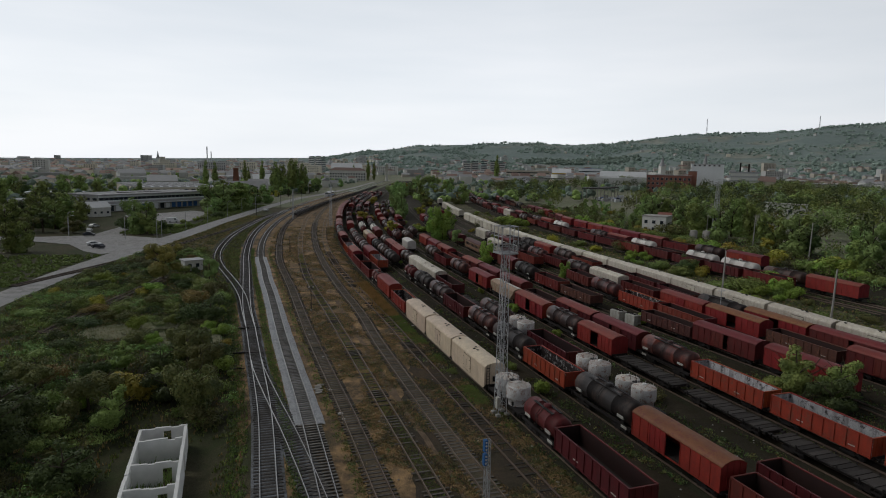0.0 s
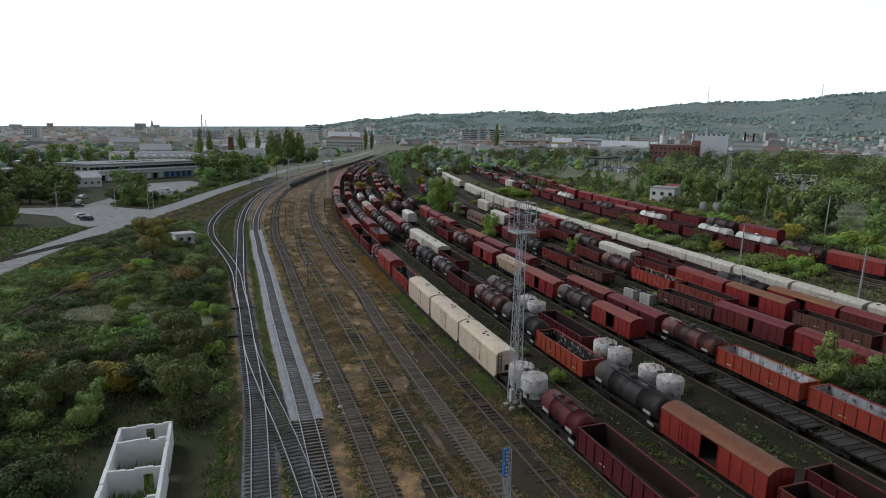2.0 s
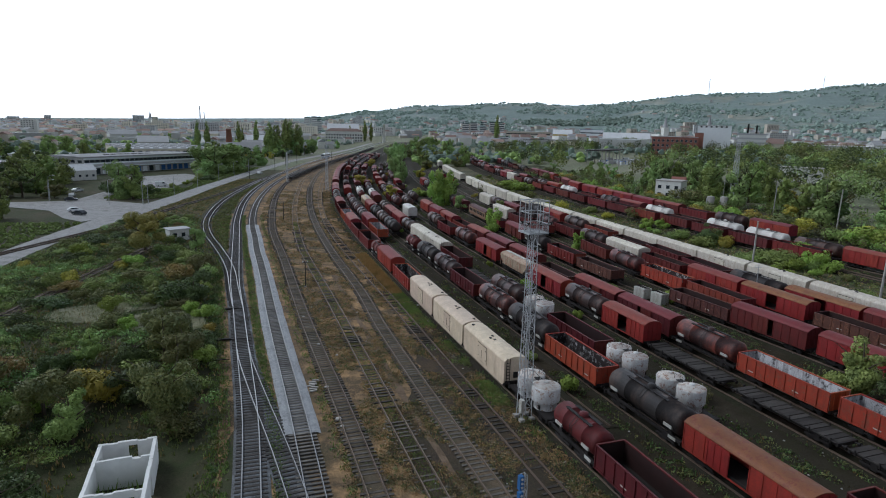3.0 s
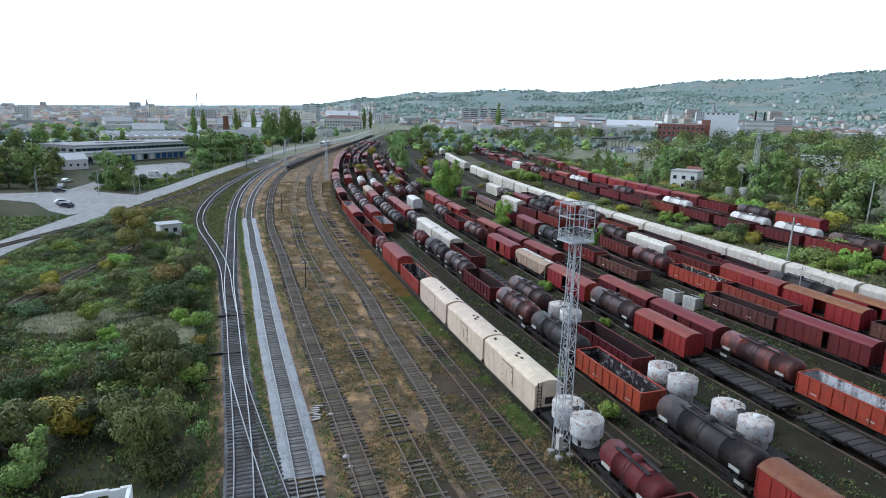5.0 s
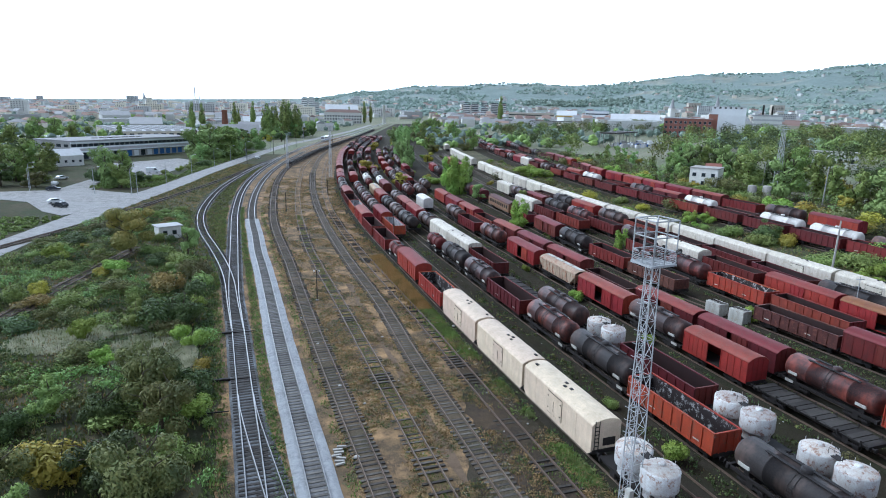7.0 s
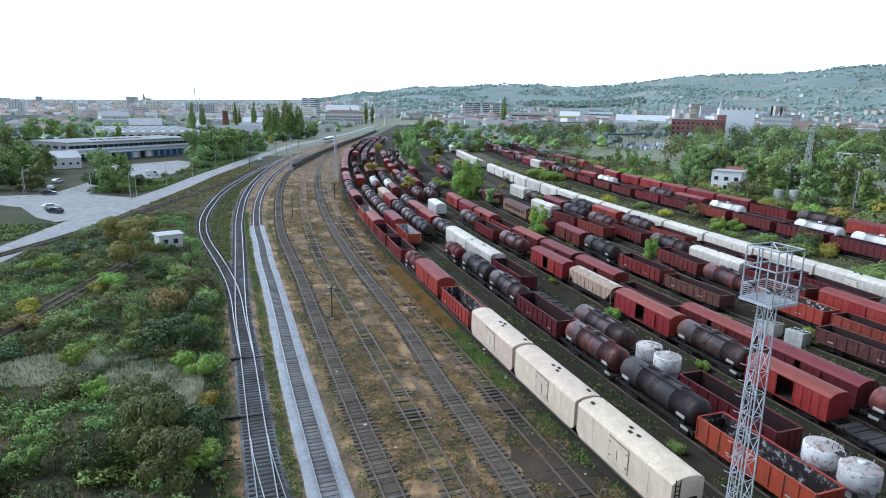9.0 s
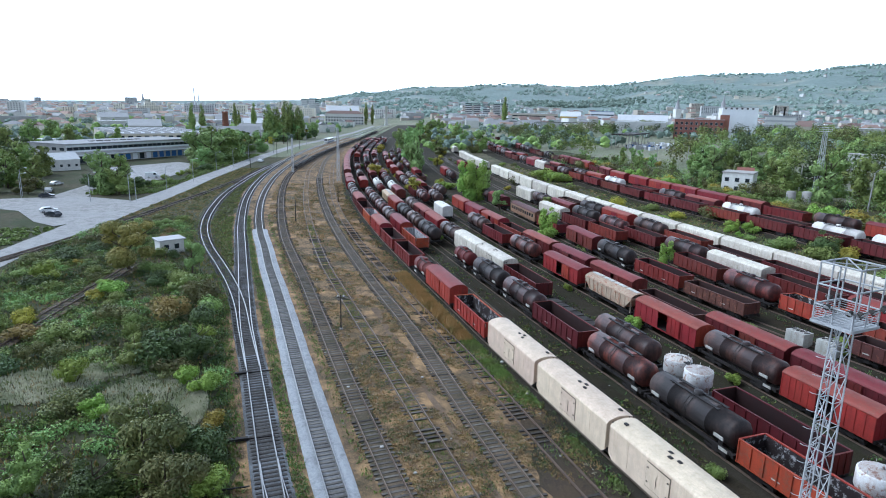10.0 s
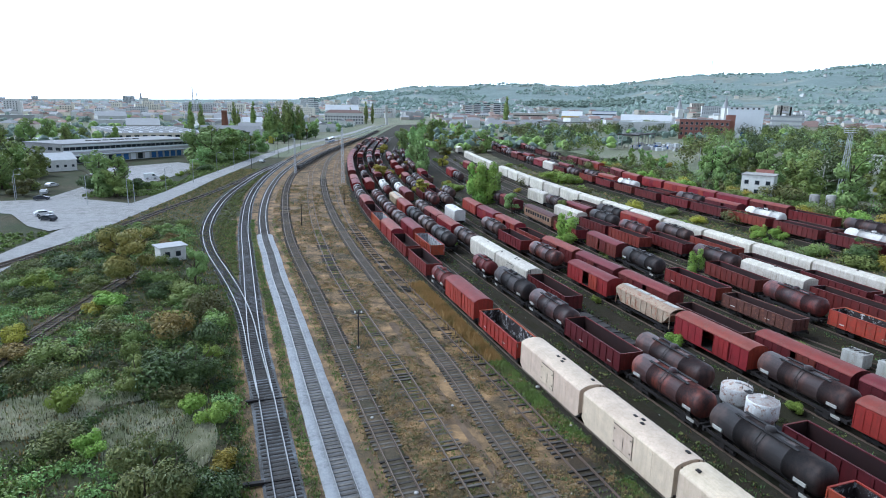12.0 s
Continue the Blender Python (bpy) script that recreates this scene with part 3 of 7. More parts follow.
TRACKS = {
    "one": build_track(LINES["one"], -20, 950, STEEL, "main line track with worn grey ballast", GREYBALLAST, 1.2),
    "two": build_track(LINES["two"], -20, 950, STEEL, "main line track laid in fresh pale ballast", GRAVEL, 1.4, 64, 192),
    "three": build_track(LINES["three"], -20, 900, RUSTRAIL, "disused yard track with rusty rails", OLDBALLAST, 0.72),
    "four": build_track(LINES["four"], -20, 440, RUSTRAIL, "overgrown yard track with rusty rails"),
    "five": build_track(LINES["five"], -20, 480, RUSTRAIL, "disused yard track with grey sleepers", OLDBALLAST, 0.72),
    "six": build_track(LINES["six"], -20, 480, RUSTRAIL, "yard track half hidden in dry grass"),
    "loop": build_track(LINES["loop"], 108, 380, STEEL, "branching track that curves off the main line", GREYBALLAST, 1.1, drop=0.015),
    "west": build_track(LINES["west"], 150, 380, RUSTRAIL, "rusty branch track crossing the road", OLDBALLAST, 1.2, drop=0.025),
    "stub": build_track(LINES["stub"], 108, 160, RUSTRAIL, "overgrown stub track in the scrub", OLDBALLAST, 1.5),
    "crossover": build_track(LINES["crossover"], 28, 90, STEEL, "crossover track between the two main lines", GREYBALLAST, 1.1, drop=0.02, sunk=0.006),
}
ROW_SPAN = {"a": (0, 620), "a2": (60, 620), "b": (0, 620), "c": (0, 620), "van": (150, 420), "d": (0, 500), "e": (0, 460), "f": (40, 400), "g": (60, 400), "h": (60, 400),
            "i": (60, 400), "j": (50, 480), "l": (90, 560), "m": (90, 560), "n": (110, 560)}
for key, (y0, y1) in ROW_SPAN.items():
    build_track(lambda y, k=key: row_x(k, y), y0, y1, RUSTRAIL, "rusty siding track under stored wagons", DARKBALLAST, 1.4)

# ------------------------------------------------------------------ wagons; local x runs along the track, z = 0 on the rails


FAR = [False]


def running_gear(root, half, axles=4, pivot=None):
    pivot = pivot if pivot is not None else half - 2.2
    s = Shape()
    s.box(-half, half, -0.16, 0.16, 0.78, 1.06)
    for y in (-1.05, 1.05):
        s.box(-half, half, y - 0.08, y + 0.08, 0.86, 1.16)
    for x in (-half, half):
        s.box(x - 0.12, x + 0.12, -1.3, 1.3, 0.84, 1.18)
        for y in (-0.875, 0.875):
            e = 1 if x > 0 else -1
            s.tube((x, y, 1.0), (x + e * 0.5, y, 1.0), 0.09, 6)
            s.tube((x + e * 0.5, y, 1.0), (x + e * 0.58, y, 1.0), 0.22, 8)
    s.link("underframe", IRON, root)
    for x in (-pivot, pivot):
        g = Shape()
        wheelbase = 0.9 if axles == 4 else 0.0
        for y in (-1.0, 1.0):
            g.box(x - wheelbase - 0.4, x + wheelbase + 0.4, y - 0.07, y + 0.07, 0.42, 0.64)
            g.box(x - 0.3, x + 0.3, y - 0.1, y + 0.1, 0.3, 0.86)
        g.box(x - 0.2, x + 0.2, -1.0, 1.0, 0.55, 0.8)
        if FAR[0]:
            for dx in (-wheelbase, wheelbase):
                for y in (-0.75, 0.75):
                    g.tube((x + dx, y - 0.06, 0.46), (x + dx, y + 0.06, 0.46), 0.46, 8, smooth=False)
            g.link("bogie", IRON, root)
            continue
        bogie = g.link("bogie" if axles == 4 else "axle_guard", IRON, root)
        for dx in ((-wheelbase, wheelbase) if axles == 4 else (0.0,)):
            w = Shape()
            w.tube((x + dx, -0.9, 0.46), (x + dx, 0.9, 0.46), 0.08, 6)
            for y in (-0.75, 0.75):
                w.tube((x + dx, y - 0.06, 0.46), (x + dx, y + 0.06, 0.46), 0.46, 12, smooth=False)
            w.link("wheelset", IRON, bogie)


def arch(width, z0, rise, n=8, thick=0.06):
    """Outline of a bowed roof sheet."""
    top = [(width * (i / n - 0.5), z0 + rise * (1 - (2 * i / n - 1) ** 2) ** 0.75) for i in range(n + 1)]
    low = [(y * 0.985, z - thick) for y, z in reversed(top)]
    return top[::-1] + low[::-1]


def covered_wagon(label, wall, roof, doors="open", length=12.4, hasband=None):
    root = thing("covered_wagon", label, "goods wagon", "wagons stored on the sidings")
    h, w, z0, z1 = length / 2, 1.38, 1.12, 3.35
    running_gear(root, h)
    s = Shape().box(-h + 0.02, h - 0.02, -w + 0.05, w - 0.05, 1.06, 1.14)
    s.link("floor", DARKDECK, root)
    gap = 1.15
    for side in (-1, 1):
        s = Shape()
        y0, y1 = sorted((side * w, side * (w - 0.06)))
        for a, b in ((-h, -gap), (gap, h)):
            s.box(a, b, y0, y1, z0, z1)
            k = 4
            for i in range(k + 1):
                x = a + (b - a) * i / k
                x = min(max(x, -h + 0.05), h - 0.05)
                yy = sorted((side * w, side * (w + 0.055)))
                s.box(x - 0.05, x + 0.05, yy[0], yy[1], z0, z1)
        s.box(-h, h, *sorted((side * (w - 0.08), side * (w + 0.03))), z1, z1 + 0.1)
        s.box(-h, h, *sorted((side * (w - 0.04), side * (w + 0.04))), z0 - 0.14, z0)
        for a in (-h + 0.7, h - 1.3):
            s.box(a, a + 0.6, *sorted((side * (w + 0.004), side * (w + 0.02))), z1 - 0.55, z1 - 0.2)
        s.link("side_wall", wall, root)
        d = Shape()
        shift = {"open": -2.1, "shut": 0.0, "ajar": 0.9}[doors]
        yy = sorted((side * (w + 0.07), side * (w + 0.11)))
        d.box(-gap - 0.1 + shift, gap + 0.1 + shift, yy[0], yy[1], z0 + 0.02, z1 + 0.02)
        for i in range(4):
            x = -gap + shift + i * 2 * gap / 3
            zz = sorted((side * (w + 0.11), side * (w + 0.15)))
            d.box(x - 0.04, x + 0.04, zz[0], zz[1], z0 + 0.05, z1)
        d.link("sliding_door", wall, root)
    for e in (-1, 1):
        s = Shape()
        x0, x1 = sorted((e * h, e * (h - 0.06)))
        prof = [(-w, z0), (w, z0), (w, z1 + 0.1)] + [(w * (1 - 2 * i / 8), z1 + 0.1 + 0.5 * (1 - (2 * i / 8 - 1) ** 2) ** 0.75) for i in range(1, 8)] + [(-w, z1 + 0.1)]
        s.prism(prof, x0, x1)
        for y in (-0.7, 0, 0.7):
            xx = sorted((e * h, e * (h + 0.05)))
            s.box(xx[0], xx[1], y - 0.04, y + 0.04, z0, z1 + 0.3)
        s.link("end_wall", wall, root)
    Shape().prism(arch(2 * w + 0.12, z1 + 0.1, 0.52), -h - 0.08, h + 0.08, 0, True).link("roof", roof, root)
    return root


def reefer_wagon(label, wall, roof, length=12.6):
    root = thing("refrigerated_wagon", label, "goods wagon", "wagons stored on the sidings")
    h, w, z0, z1 = length / 2, 1.42, 1.05, 3.45
    running_gear(root, h)
    s = Shape()
    prof = [(-w, z0), (w, z0), (w, z1), (w - 0.06, z1 + 0.12), (-w + 0.06, z1 + 0.12), (-w, z1)]
    s.prism(prof, -h, h)
    for side in (-1, 1):
        for x in [-h + 0.03, h - 0.03, -1.35, 1.35, -h / 2 - 0.6, h / 2 + 0.6]:
            yy = sorted((side * w, side * (w + 0.025)))
            s.box(x - 0.03, x + 0.03, yy[0], yy[1], z0, z1)
        yy = sorted((side * w, side * (w - 0.05)))
        s.faces([(x, y, z) for y in yy for x, z in ((-h, z0), (-h + 0.5, z0 - 0.42), (h - 0.5, z0 - 0.42), (h, z0))], [(0, 1, 2, 3), (7, 6, 5, 4), (0, 4, 5, 1), (1, 5, 6, 2), (2, 6, 7, 3)])
    body = s.link("body", wall, root)
    for side in (-1, 1):
        d = Shape()
        yy = sorted((side * (w + 0.01), side * (w + 0.07)))
        d.box(-1.3, -0.01, yy[0], yy[1], z0 + 0.12, z1 - 0.25)
        d.box(0.01, 1.3, yy[0], yy[1], z0 + 0.12, z1 - 0.25)
        zz = sorted((side * (w + 0.07), side * (w + 0.10)))
        if not FAR[0]:
            Shape().box(-1.36, 1.36, *sorted((side * w, side * (w + 0.03))), z0 + 0.06, z1 - 0.19).link("door_seal", IRON, root)
        door = d.link("door", wall, root)
        if FAR[0]:
            continue
        b = Shape()
        for x in (0.12,):
            b.box(x - 0.015, x + 0.015, zz[0], zz[1], z0 + 0.5, z1 - 0.9)
        for z in (z0 + 0.5, z1 - 0.7):
            for x in (-1.2, 1.05):
                b.box(x, x + 0.16, zz[0], zz[1], z, z + 0.1)
        b.link("latch_bar", IRON, door)
    prof = []
    for k in range(41):
        y = (w - 0.025) * (1 - 2 * k / 40)
        prof.append((y, z1 + 0.12 + 0.42 * max(1 - (y / (w - 0.025)) ** 2, 0) ** 0.75 + (0.016 if k % 4 == 2 else 0.0)))
    r = Shape().prism(prof[::-1], -h - 0.05, h + 0.05)
    top = r.link("roof", roof, root)
    for x, y in ((-0.6, 0.1), (0.15, 0.35), (0.7, -0.15), (h - 0.9, 0.5))[:1 if FAR[0] else 4]:
        v = Shape().box(x - 0.2, x + 0.2, y - 0.13, y + 0.13, z1 + 0.42, z1 + 0.6)
        v.link("roof_hatch", IRON, top)
    for e in (() if FAR[0] else (-1, 1)):
        l = Shape()
        x0, x1 = sorted((e * (h + 0.02), e * (h + 0.09)))
        for y in (0.75, 1.15):
            l.box(x0, x1, y - 0.025, y + 0.025, 1.0, z1 + 0.4)
        for i in range(7):
            l.box(x0, x1, 0.75, 1.15, 1.15 + i * 0.36, 1.19 + i * 0.36)
        l.box(x0, x1, -0.9, 0.3, 1.5, 2.2)
        l.link("end_ladder", IRON, root)
    return root


def gondola_wagon(label, wall, lining, length=12.2, top=3.05, load=False):
    root = thing("open_wagon", label, "goods wagon", "wagons stored on the sidings")
    h, w, z0 = length / 2, 1.42, 1.1
    running_gear(root, h)
    f = Shape().box(-h + 0.06, h - 0.06, -w + 0.06, w - 0.06, 1.04, 1.12)
    if load:
        for i in range(60):
            x, y = random.uniform(-h + 0.5, h - 0.5), random.uniform(-1.1, 1.1)
            f.turned([(0, 0.35), (0.18, 0.3), (0.3, 0.05)], 6, "z", (x, y, 1.11))
    f.link("floor", DARKDECK, root)
    for side in (-1, 1):
        s = Shape()
        out, inn = side * w, side * (w - 0.07)
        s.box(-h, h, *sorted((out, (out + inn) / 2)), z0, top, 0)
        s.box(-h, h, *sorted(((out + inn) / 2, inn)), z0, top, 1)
        n = 9
        for i in range(n + 1):
            x = -h + 0.06 + (length - 0.12) * i / n
            yy = sorted((out, side * (w + 0.09)))
            s.box(x - 0.05, x + 0.05, yy[0], yy[1], z0 - 0.1, top - 0.05)
        s.box(-h, h, *sorted((side * (w - 0.1), side * (w + 0.07))), top, top + 0.11)
        s.box(-h, h, *sorted((out, side * (w + 0.06))), z0 - 0.1, z0 + 0.06)
        s.link("side_wall", [wall, lining], root)
        if FAR[0]:
            continue
        yy = sorted((side * (w + 0.005), side * (w + 0.012)))
        for a, b, c, d in ((-h * 0.72, 0.75, 0.35, 0.12), (h * 0.28, 0.8, 0.42, 0.12)):
            Shape().box(a, a + b, yy[0], yy[1], z0 + c, z0 + c + d).link("marking", GREYWHITE, root)
    for e in (-1, 1):
        xi, xo, xr, k = e * (h - 0.07), e * h, e * (h + 0.08), w - 0.07
        plan = [(xi, -k), (xo, -k)]
        for y in (-0.8, 0, 0.8):
            plan += [(xo, y - 0.05), (xr, y - 0.05), (xr, y + 0.05), (xo, y + 0.05)]
        plan += [(xo, k), (xi, k)]
        n = len(plan)
        vs = [(x, y, z) for z in (z0, top) for x, y in plan]
        s = Shape().faces(vs, [(i, i + 1, n + i + 1, n + i) for i in range(n - 1)] + [tuple(range(n - 1, -1, -1)), tuple(range(n, 2 * n))])
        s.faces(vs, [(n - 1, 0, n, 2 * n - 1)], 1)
        rim = [(xi, top), (xo, top), (e * (h + 0.07), top + 0.03), (e * (h + 0.07), top + 0.11), (e * (h - 0.1), top + 0.11), (e * (h - 0.1), top + 0.03)]
        vs = [(x, y, z) for y in (-k, k) for x, z in rim]
        s.faces(vs, [(i, (i + 1) % 6, 6 + (i + 1) % 6, 6 + i) for i in range(1, 6)] + [(5, 4, 3, 2, 1, 0), (6, 7, 8, 9, 10, 11)])
        s.weld().link("end_wall", [wall, lining], root)
    return root


def tank_wagon(label, barrel, length=11.4, radius=1.38, bands=True, label_plate=True):
    root = thing("tank_wagon", label, "goods wagon", "wagons stored on the sidings")
    h, z = length / 2, 1.12 + radius
    running_gear(root, h + 0.2)
    st = [(-h + 0.1, radius * 0.25), (-h + 0.13, radius * 0.62), (-h + 0.3, radius * 0.88), (-h + 0.55, radius)]
    mid = [(-h * 0.45, radius), (-h * 0.45, radius + 0.025), (-h * 0.45 + 0.14, radius + 0.025), (-h * 0.45 + 0.14, radius)]
    mid += [(-x, r) for x, r in reversed(mid)]
    body = Shape().turned(st + mid + [(-x, r) for x, r in reversed(st)], 20, "x", (0, 0, z))
    barrel_ob = body.link("barrel", barrel, root)
    d = Shape().turned([(0, 0.42), (0.32, 0.42), (0.36, 0.36), (0.4, 0.1)], 12, "z", (0, 0, z + radius - 0.05))
    d.link("dome", barrel, barrel_ob)
    p = Shape()
    for y in (-0.5, 0.5):
        p.box(-h * 0.55, h * 0.55, y - 0.16, y + 0.16, z + radius - 0.02, z + radius + 0.04)
        for x in np.linspace(-h * 0.5, h * 0.5, 5):
            p.box(x - 0.03, x + 0.03, y - 0.1, y + 0.1, z + radius - 0.3, z + radius)
    p.link("walkway", IRON, root)
    for x in (-h + 1.5, h - 1.5):
        Shape().box(x - 0.25, x + 0.25, -1.0, 1.0, 1.0, 1.55).link("saddle", IRON, root)
    for side in (() if FAR[0] else (-1, 1)):
        l = Shape()
        for x in (-0.2, 0.2):
            l.tube((x, side * (radius + 0.12), 0.9), (x, side * (radius + 0.1), z + 0.4), 0.025, 4)
            l.tube((x, side * (radius + 0.1), z + 0.4), (x, side * 0.6, z + radius + 0.05), 0.025, 4)
        for i in range(8):
            l.tube((-0.2, side * (radius + 0.12), 1.1 + i * 0.25), (0.2, side * (radius + 0.12), 1.1 + i * 0.25), 0.018, 4)
        l.link("ladder", IRON, root)
    if label_plate and not FAR[0]:
        for side in (-1, 1):
            for x in (-h + 0.9, h - 2.0):
                Shape().box(x, x + 1.1, *sorted((side * (radius - 0.16), side * (radius + 0.02))), z - 0.62, z - 0.32).link("marking", GREYWHITE, root)
            Shape().box(-h + 0.5, -h + 1.5, *sorted((side * 1.12, side * 1.17)), 0.8, 1.1).link("number_plate", GREYWHITE, root)
    return root


def silo_wagon(label, shell):
    root = thing("silo_wagon", label, "goods wagon", "wagons stored on the sidings")
    running_gear(root, 4.2, 2, 2.6)
    Shape().box(-4.2, 4.2, -1.25, 1.25, 1.1, 1.2).link("deck", IRON, root)
    for x in (-1.58, 1.58):
        s = Shape().turned([(1.2, 1.2), (1.95, 1.2), (2.0, 1.42), (2.1, 1.46), (3.45, 1.46), (3.52, 1.42), (3.78, 0.5), (3.82, 0.25)], 20, "z", (x, 0, 0))
        v = s.link("vessel", shell, root)
        t = Shape().turned([(0, 0.3), (0.14, 0.3), (0.18, 0.2)], 10, "z", (x, 0, 3.8))
        for a in range(8):
            c, d = math.cos(a * math.pi / 4), math.sin(a * math.pi / 4)
            t.tube((x + 1.3 * c, 1.3 * d, 3.52), (x + 1.3 * c, 1.3 * d, 3.85), 0.02, 4)
        t.link("lid", shell, v)
        for side in (-1, 1):
            for a in (-0.5, 0.5):
                c = Vector((x + 1.22 * math.sin(a), side * 1.22 * math.cos(a), 1.25))
                Shape().box(c.x - 0.17, c.x + 0.17, *sorted((c.y - side * 0.1, c.y + side * 0.03)), 1.3, 1.75).link("access_opening", IRON, v)
    for x in (-1.58, 1.58):
        Shape().turned([(3.535, 1.36), (3.60, 1.2), (3.80, 0.5), (3.84, 0.2)], 20, "z", (x, 0, 0)).link("top_plate", RUSTLID, root)
    p = Shape().box(-0.6, 0.6, -0.35, 0.35, 3.55, 3.6)
    for y in (-0.35, 0.35):
        p.tube((-0.6, y, 4.2), (0.6, y, 4.2), 0.02, 4)
        for x in (-0.6, 0.6):
            p.tube((x, y, 3.55), (x, y, 4.2), 0.02, 4)
    p.link("gangway", IRON, root)
    return root


def hopper_wagon(label, wall):
    root = thing("hopper_wagon", label, "goods wagon", "wagons stored on the sidings")
    h, w = 6.3, 1.45
    running_gear(root, h)
    s = Shape()
    side = [(-h, 3.3), (h, 3.3), (h, 3.0), (h - 1.5, 1.5), (-h + 1.5, 1.5), (-h, 3.0)]
    for y in (-w, w):
        s.poly([(x, y, z) for x, z in (side if y < 0 else side[::-1])])
        for i in range(9):
            x = -h + 1.4 + i * (2 * h - 2.8) / 8
            s.box(x - 0.04, x + 0.04, *sorted((y, y * 1.045)), 1.5, 3.3)
    for e in (-1, 1):
        s.poly([(e * h, -w, 3.0), (e * h, w, 3.0), (e * (h - 1.5), w, 1.5), (e * (h - 1.5), -w, 1.5)][::e])
        s.poly([(e * h, -w, 3.3), (e * h, w, 3.3), (e * h, w, 3.0), (e * h, -w, 3.0)][::e])
        for y in (-w + 0.1, w - 0.1):
            s.tube((e * (h - 0.1), y, 1.1), (e * (h - 0.1), y, 3.1), 0.06, 4)
    s.poly([(x, y, 1.5) for x, y in ((-h + 1.5, -w), (-h + 1.5, w), (h - 1.5, w), (h - 1.5, -w))])
    s.link("body", wall, root)
    r = Shape().prism(arch(2 * w + 0.06, 3.3, 0.55), -h - 0.03, h + 0.03, 0, True)
    roof = r.link("roof", BEIGERUST, root)
    for i in range(4):
        x = -h + 1.7 + i * 3.1
        q = Shape().box(x - 1.3, x + 1.3, -0.3, 0.3, 3.82, 3.92)
        q.link("roof_hatch", GREYWHITE, roof)
    f = Shape()
    for x in (-2.6, 0, 2.6):
        f.prism([(-0.9, 1.5), (0.9, 1.5), (0.4, 0.7), (-0.4, 0.7)], x - 0.8, x + 0.8)
    f.link("chute", wall, root)
    return root


def coach(label, wall, roof):
    root = thing("passenger_coach", label, "railway coach", "wagons stored on the sidings")
    h, w, z0, z1 = 9.0, 1.42, 1.05, 3.3
    running_gear(root, h, 4, 6.4)
    xs = np.linspace(-h + 1.2, h - 2.2, 10)
    for side in (-1, 1):
        s = Shape()
        yy = sorted((side * w, side * (w - 0.08)))
        s.box(-h, h, yy[0], yy[1], z0, 1.95)
        s.box(-h, h, yy[0], yy[1], 2.85, z1)
        edges = [-h] + [v for x in xs for v in (x, x + 1.1)] + [h]
        for a, b in zip(edges[::2], edges[1::2]):
            s.box(a, b, yy[0], yy[1], 1.95, 2.85)
        wall_ob = s.link("side_wall", wall, root)
        for x in xs:
            Shape().box(x, x + 1.1, *sorted((side * (w - 0.05), side * (w - 0.03))), 1.95, 2.85).link("window_pane", GLASS, wall_ob)
    for e in (-1, 1):
        Shape().box(*sorted((e * h, e * (h - 0.08))), -w + 0.08, w - 0.08, z0, z1 + 0.2).link("end_wall", wall, root)
    Shape().box(-h + 0.1, h - 0.1, -w + 0.1, w - 0.1, 1.0, 1.08).link("floor", DARKDECK, root)
    Shape().prism(arch(2 * w + 0.1, z1, 0.6), -h - 0.05, h + 0.05, 0, True).link("roof", roof, root)
    return root


def flat_wagon(label, length=12.4, timber=False):
    root = thing("flat_wagon", label, "goods wagon", "wagons stored on the sidings")
    h = length / 2
    running_gear(root, h)
    if FAR[0]:
        Shape().box(-h, h, -1.3, 1.3, 1.1, 1.18).link("deck", GREYTIMBER, root)
        # Dark boxes make the dark squares along the pale deck.
        for x in (-3.9, 0.1, 3.9):
            Shape().box(x - 1.2, x + 1.2, -1.05, 1.05, 1.18, 1.75).link("crate", IRON, root)
        return root
    n = 18
    for i in range(n):
        x = -h + (i + 0.5) * length / n
        Shape().box(x - length / n / 2 + 0.03, x + length / n / 2 - 0.03, -1.3, 1.3, 1.1, 1.16 + 0.04 * (i % 3)).link("plank", TIMBER, root)
    for i in range(6):
        x = -h + 0.6 + i * (length - 1.2) / 5
        for y in (-1.36, 1.36):
            Shape().box(x - 0.06, x + 0.06, y - 0.05, y + 0.05, 0.9, 1.45).link("stake", IRON, root)
    return root


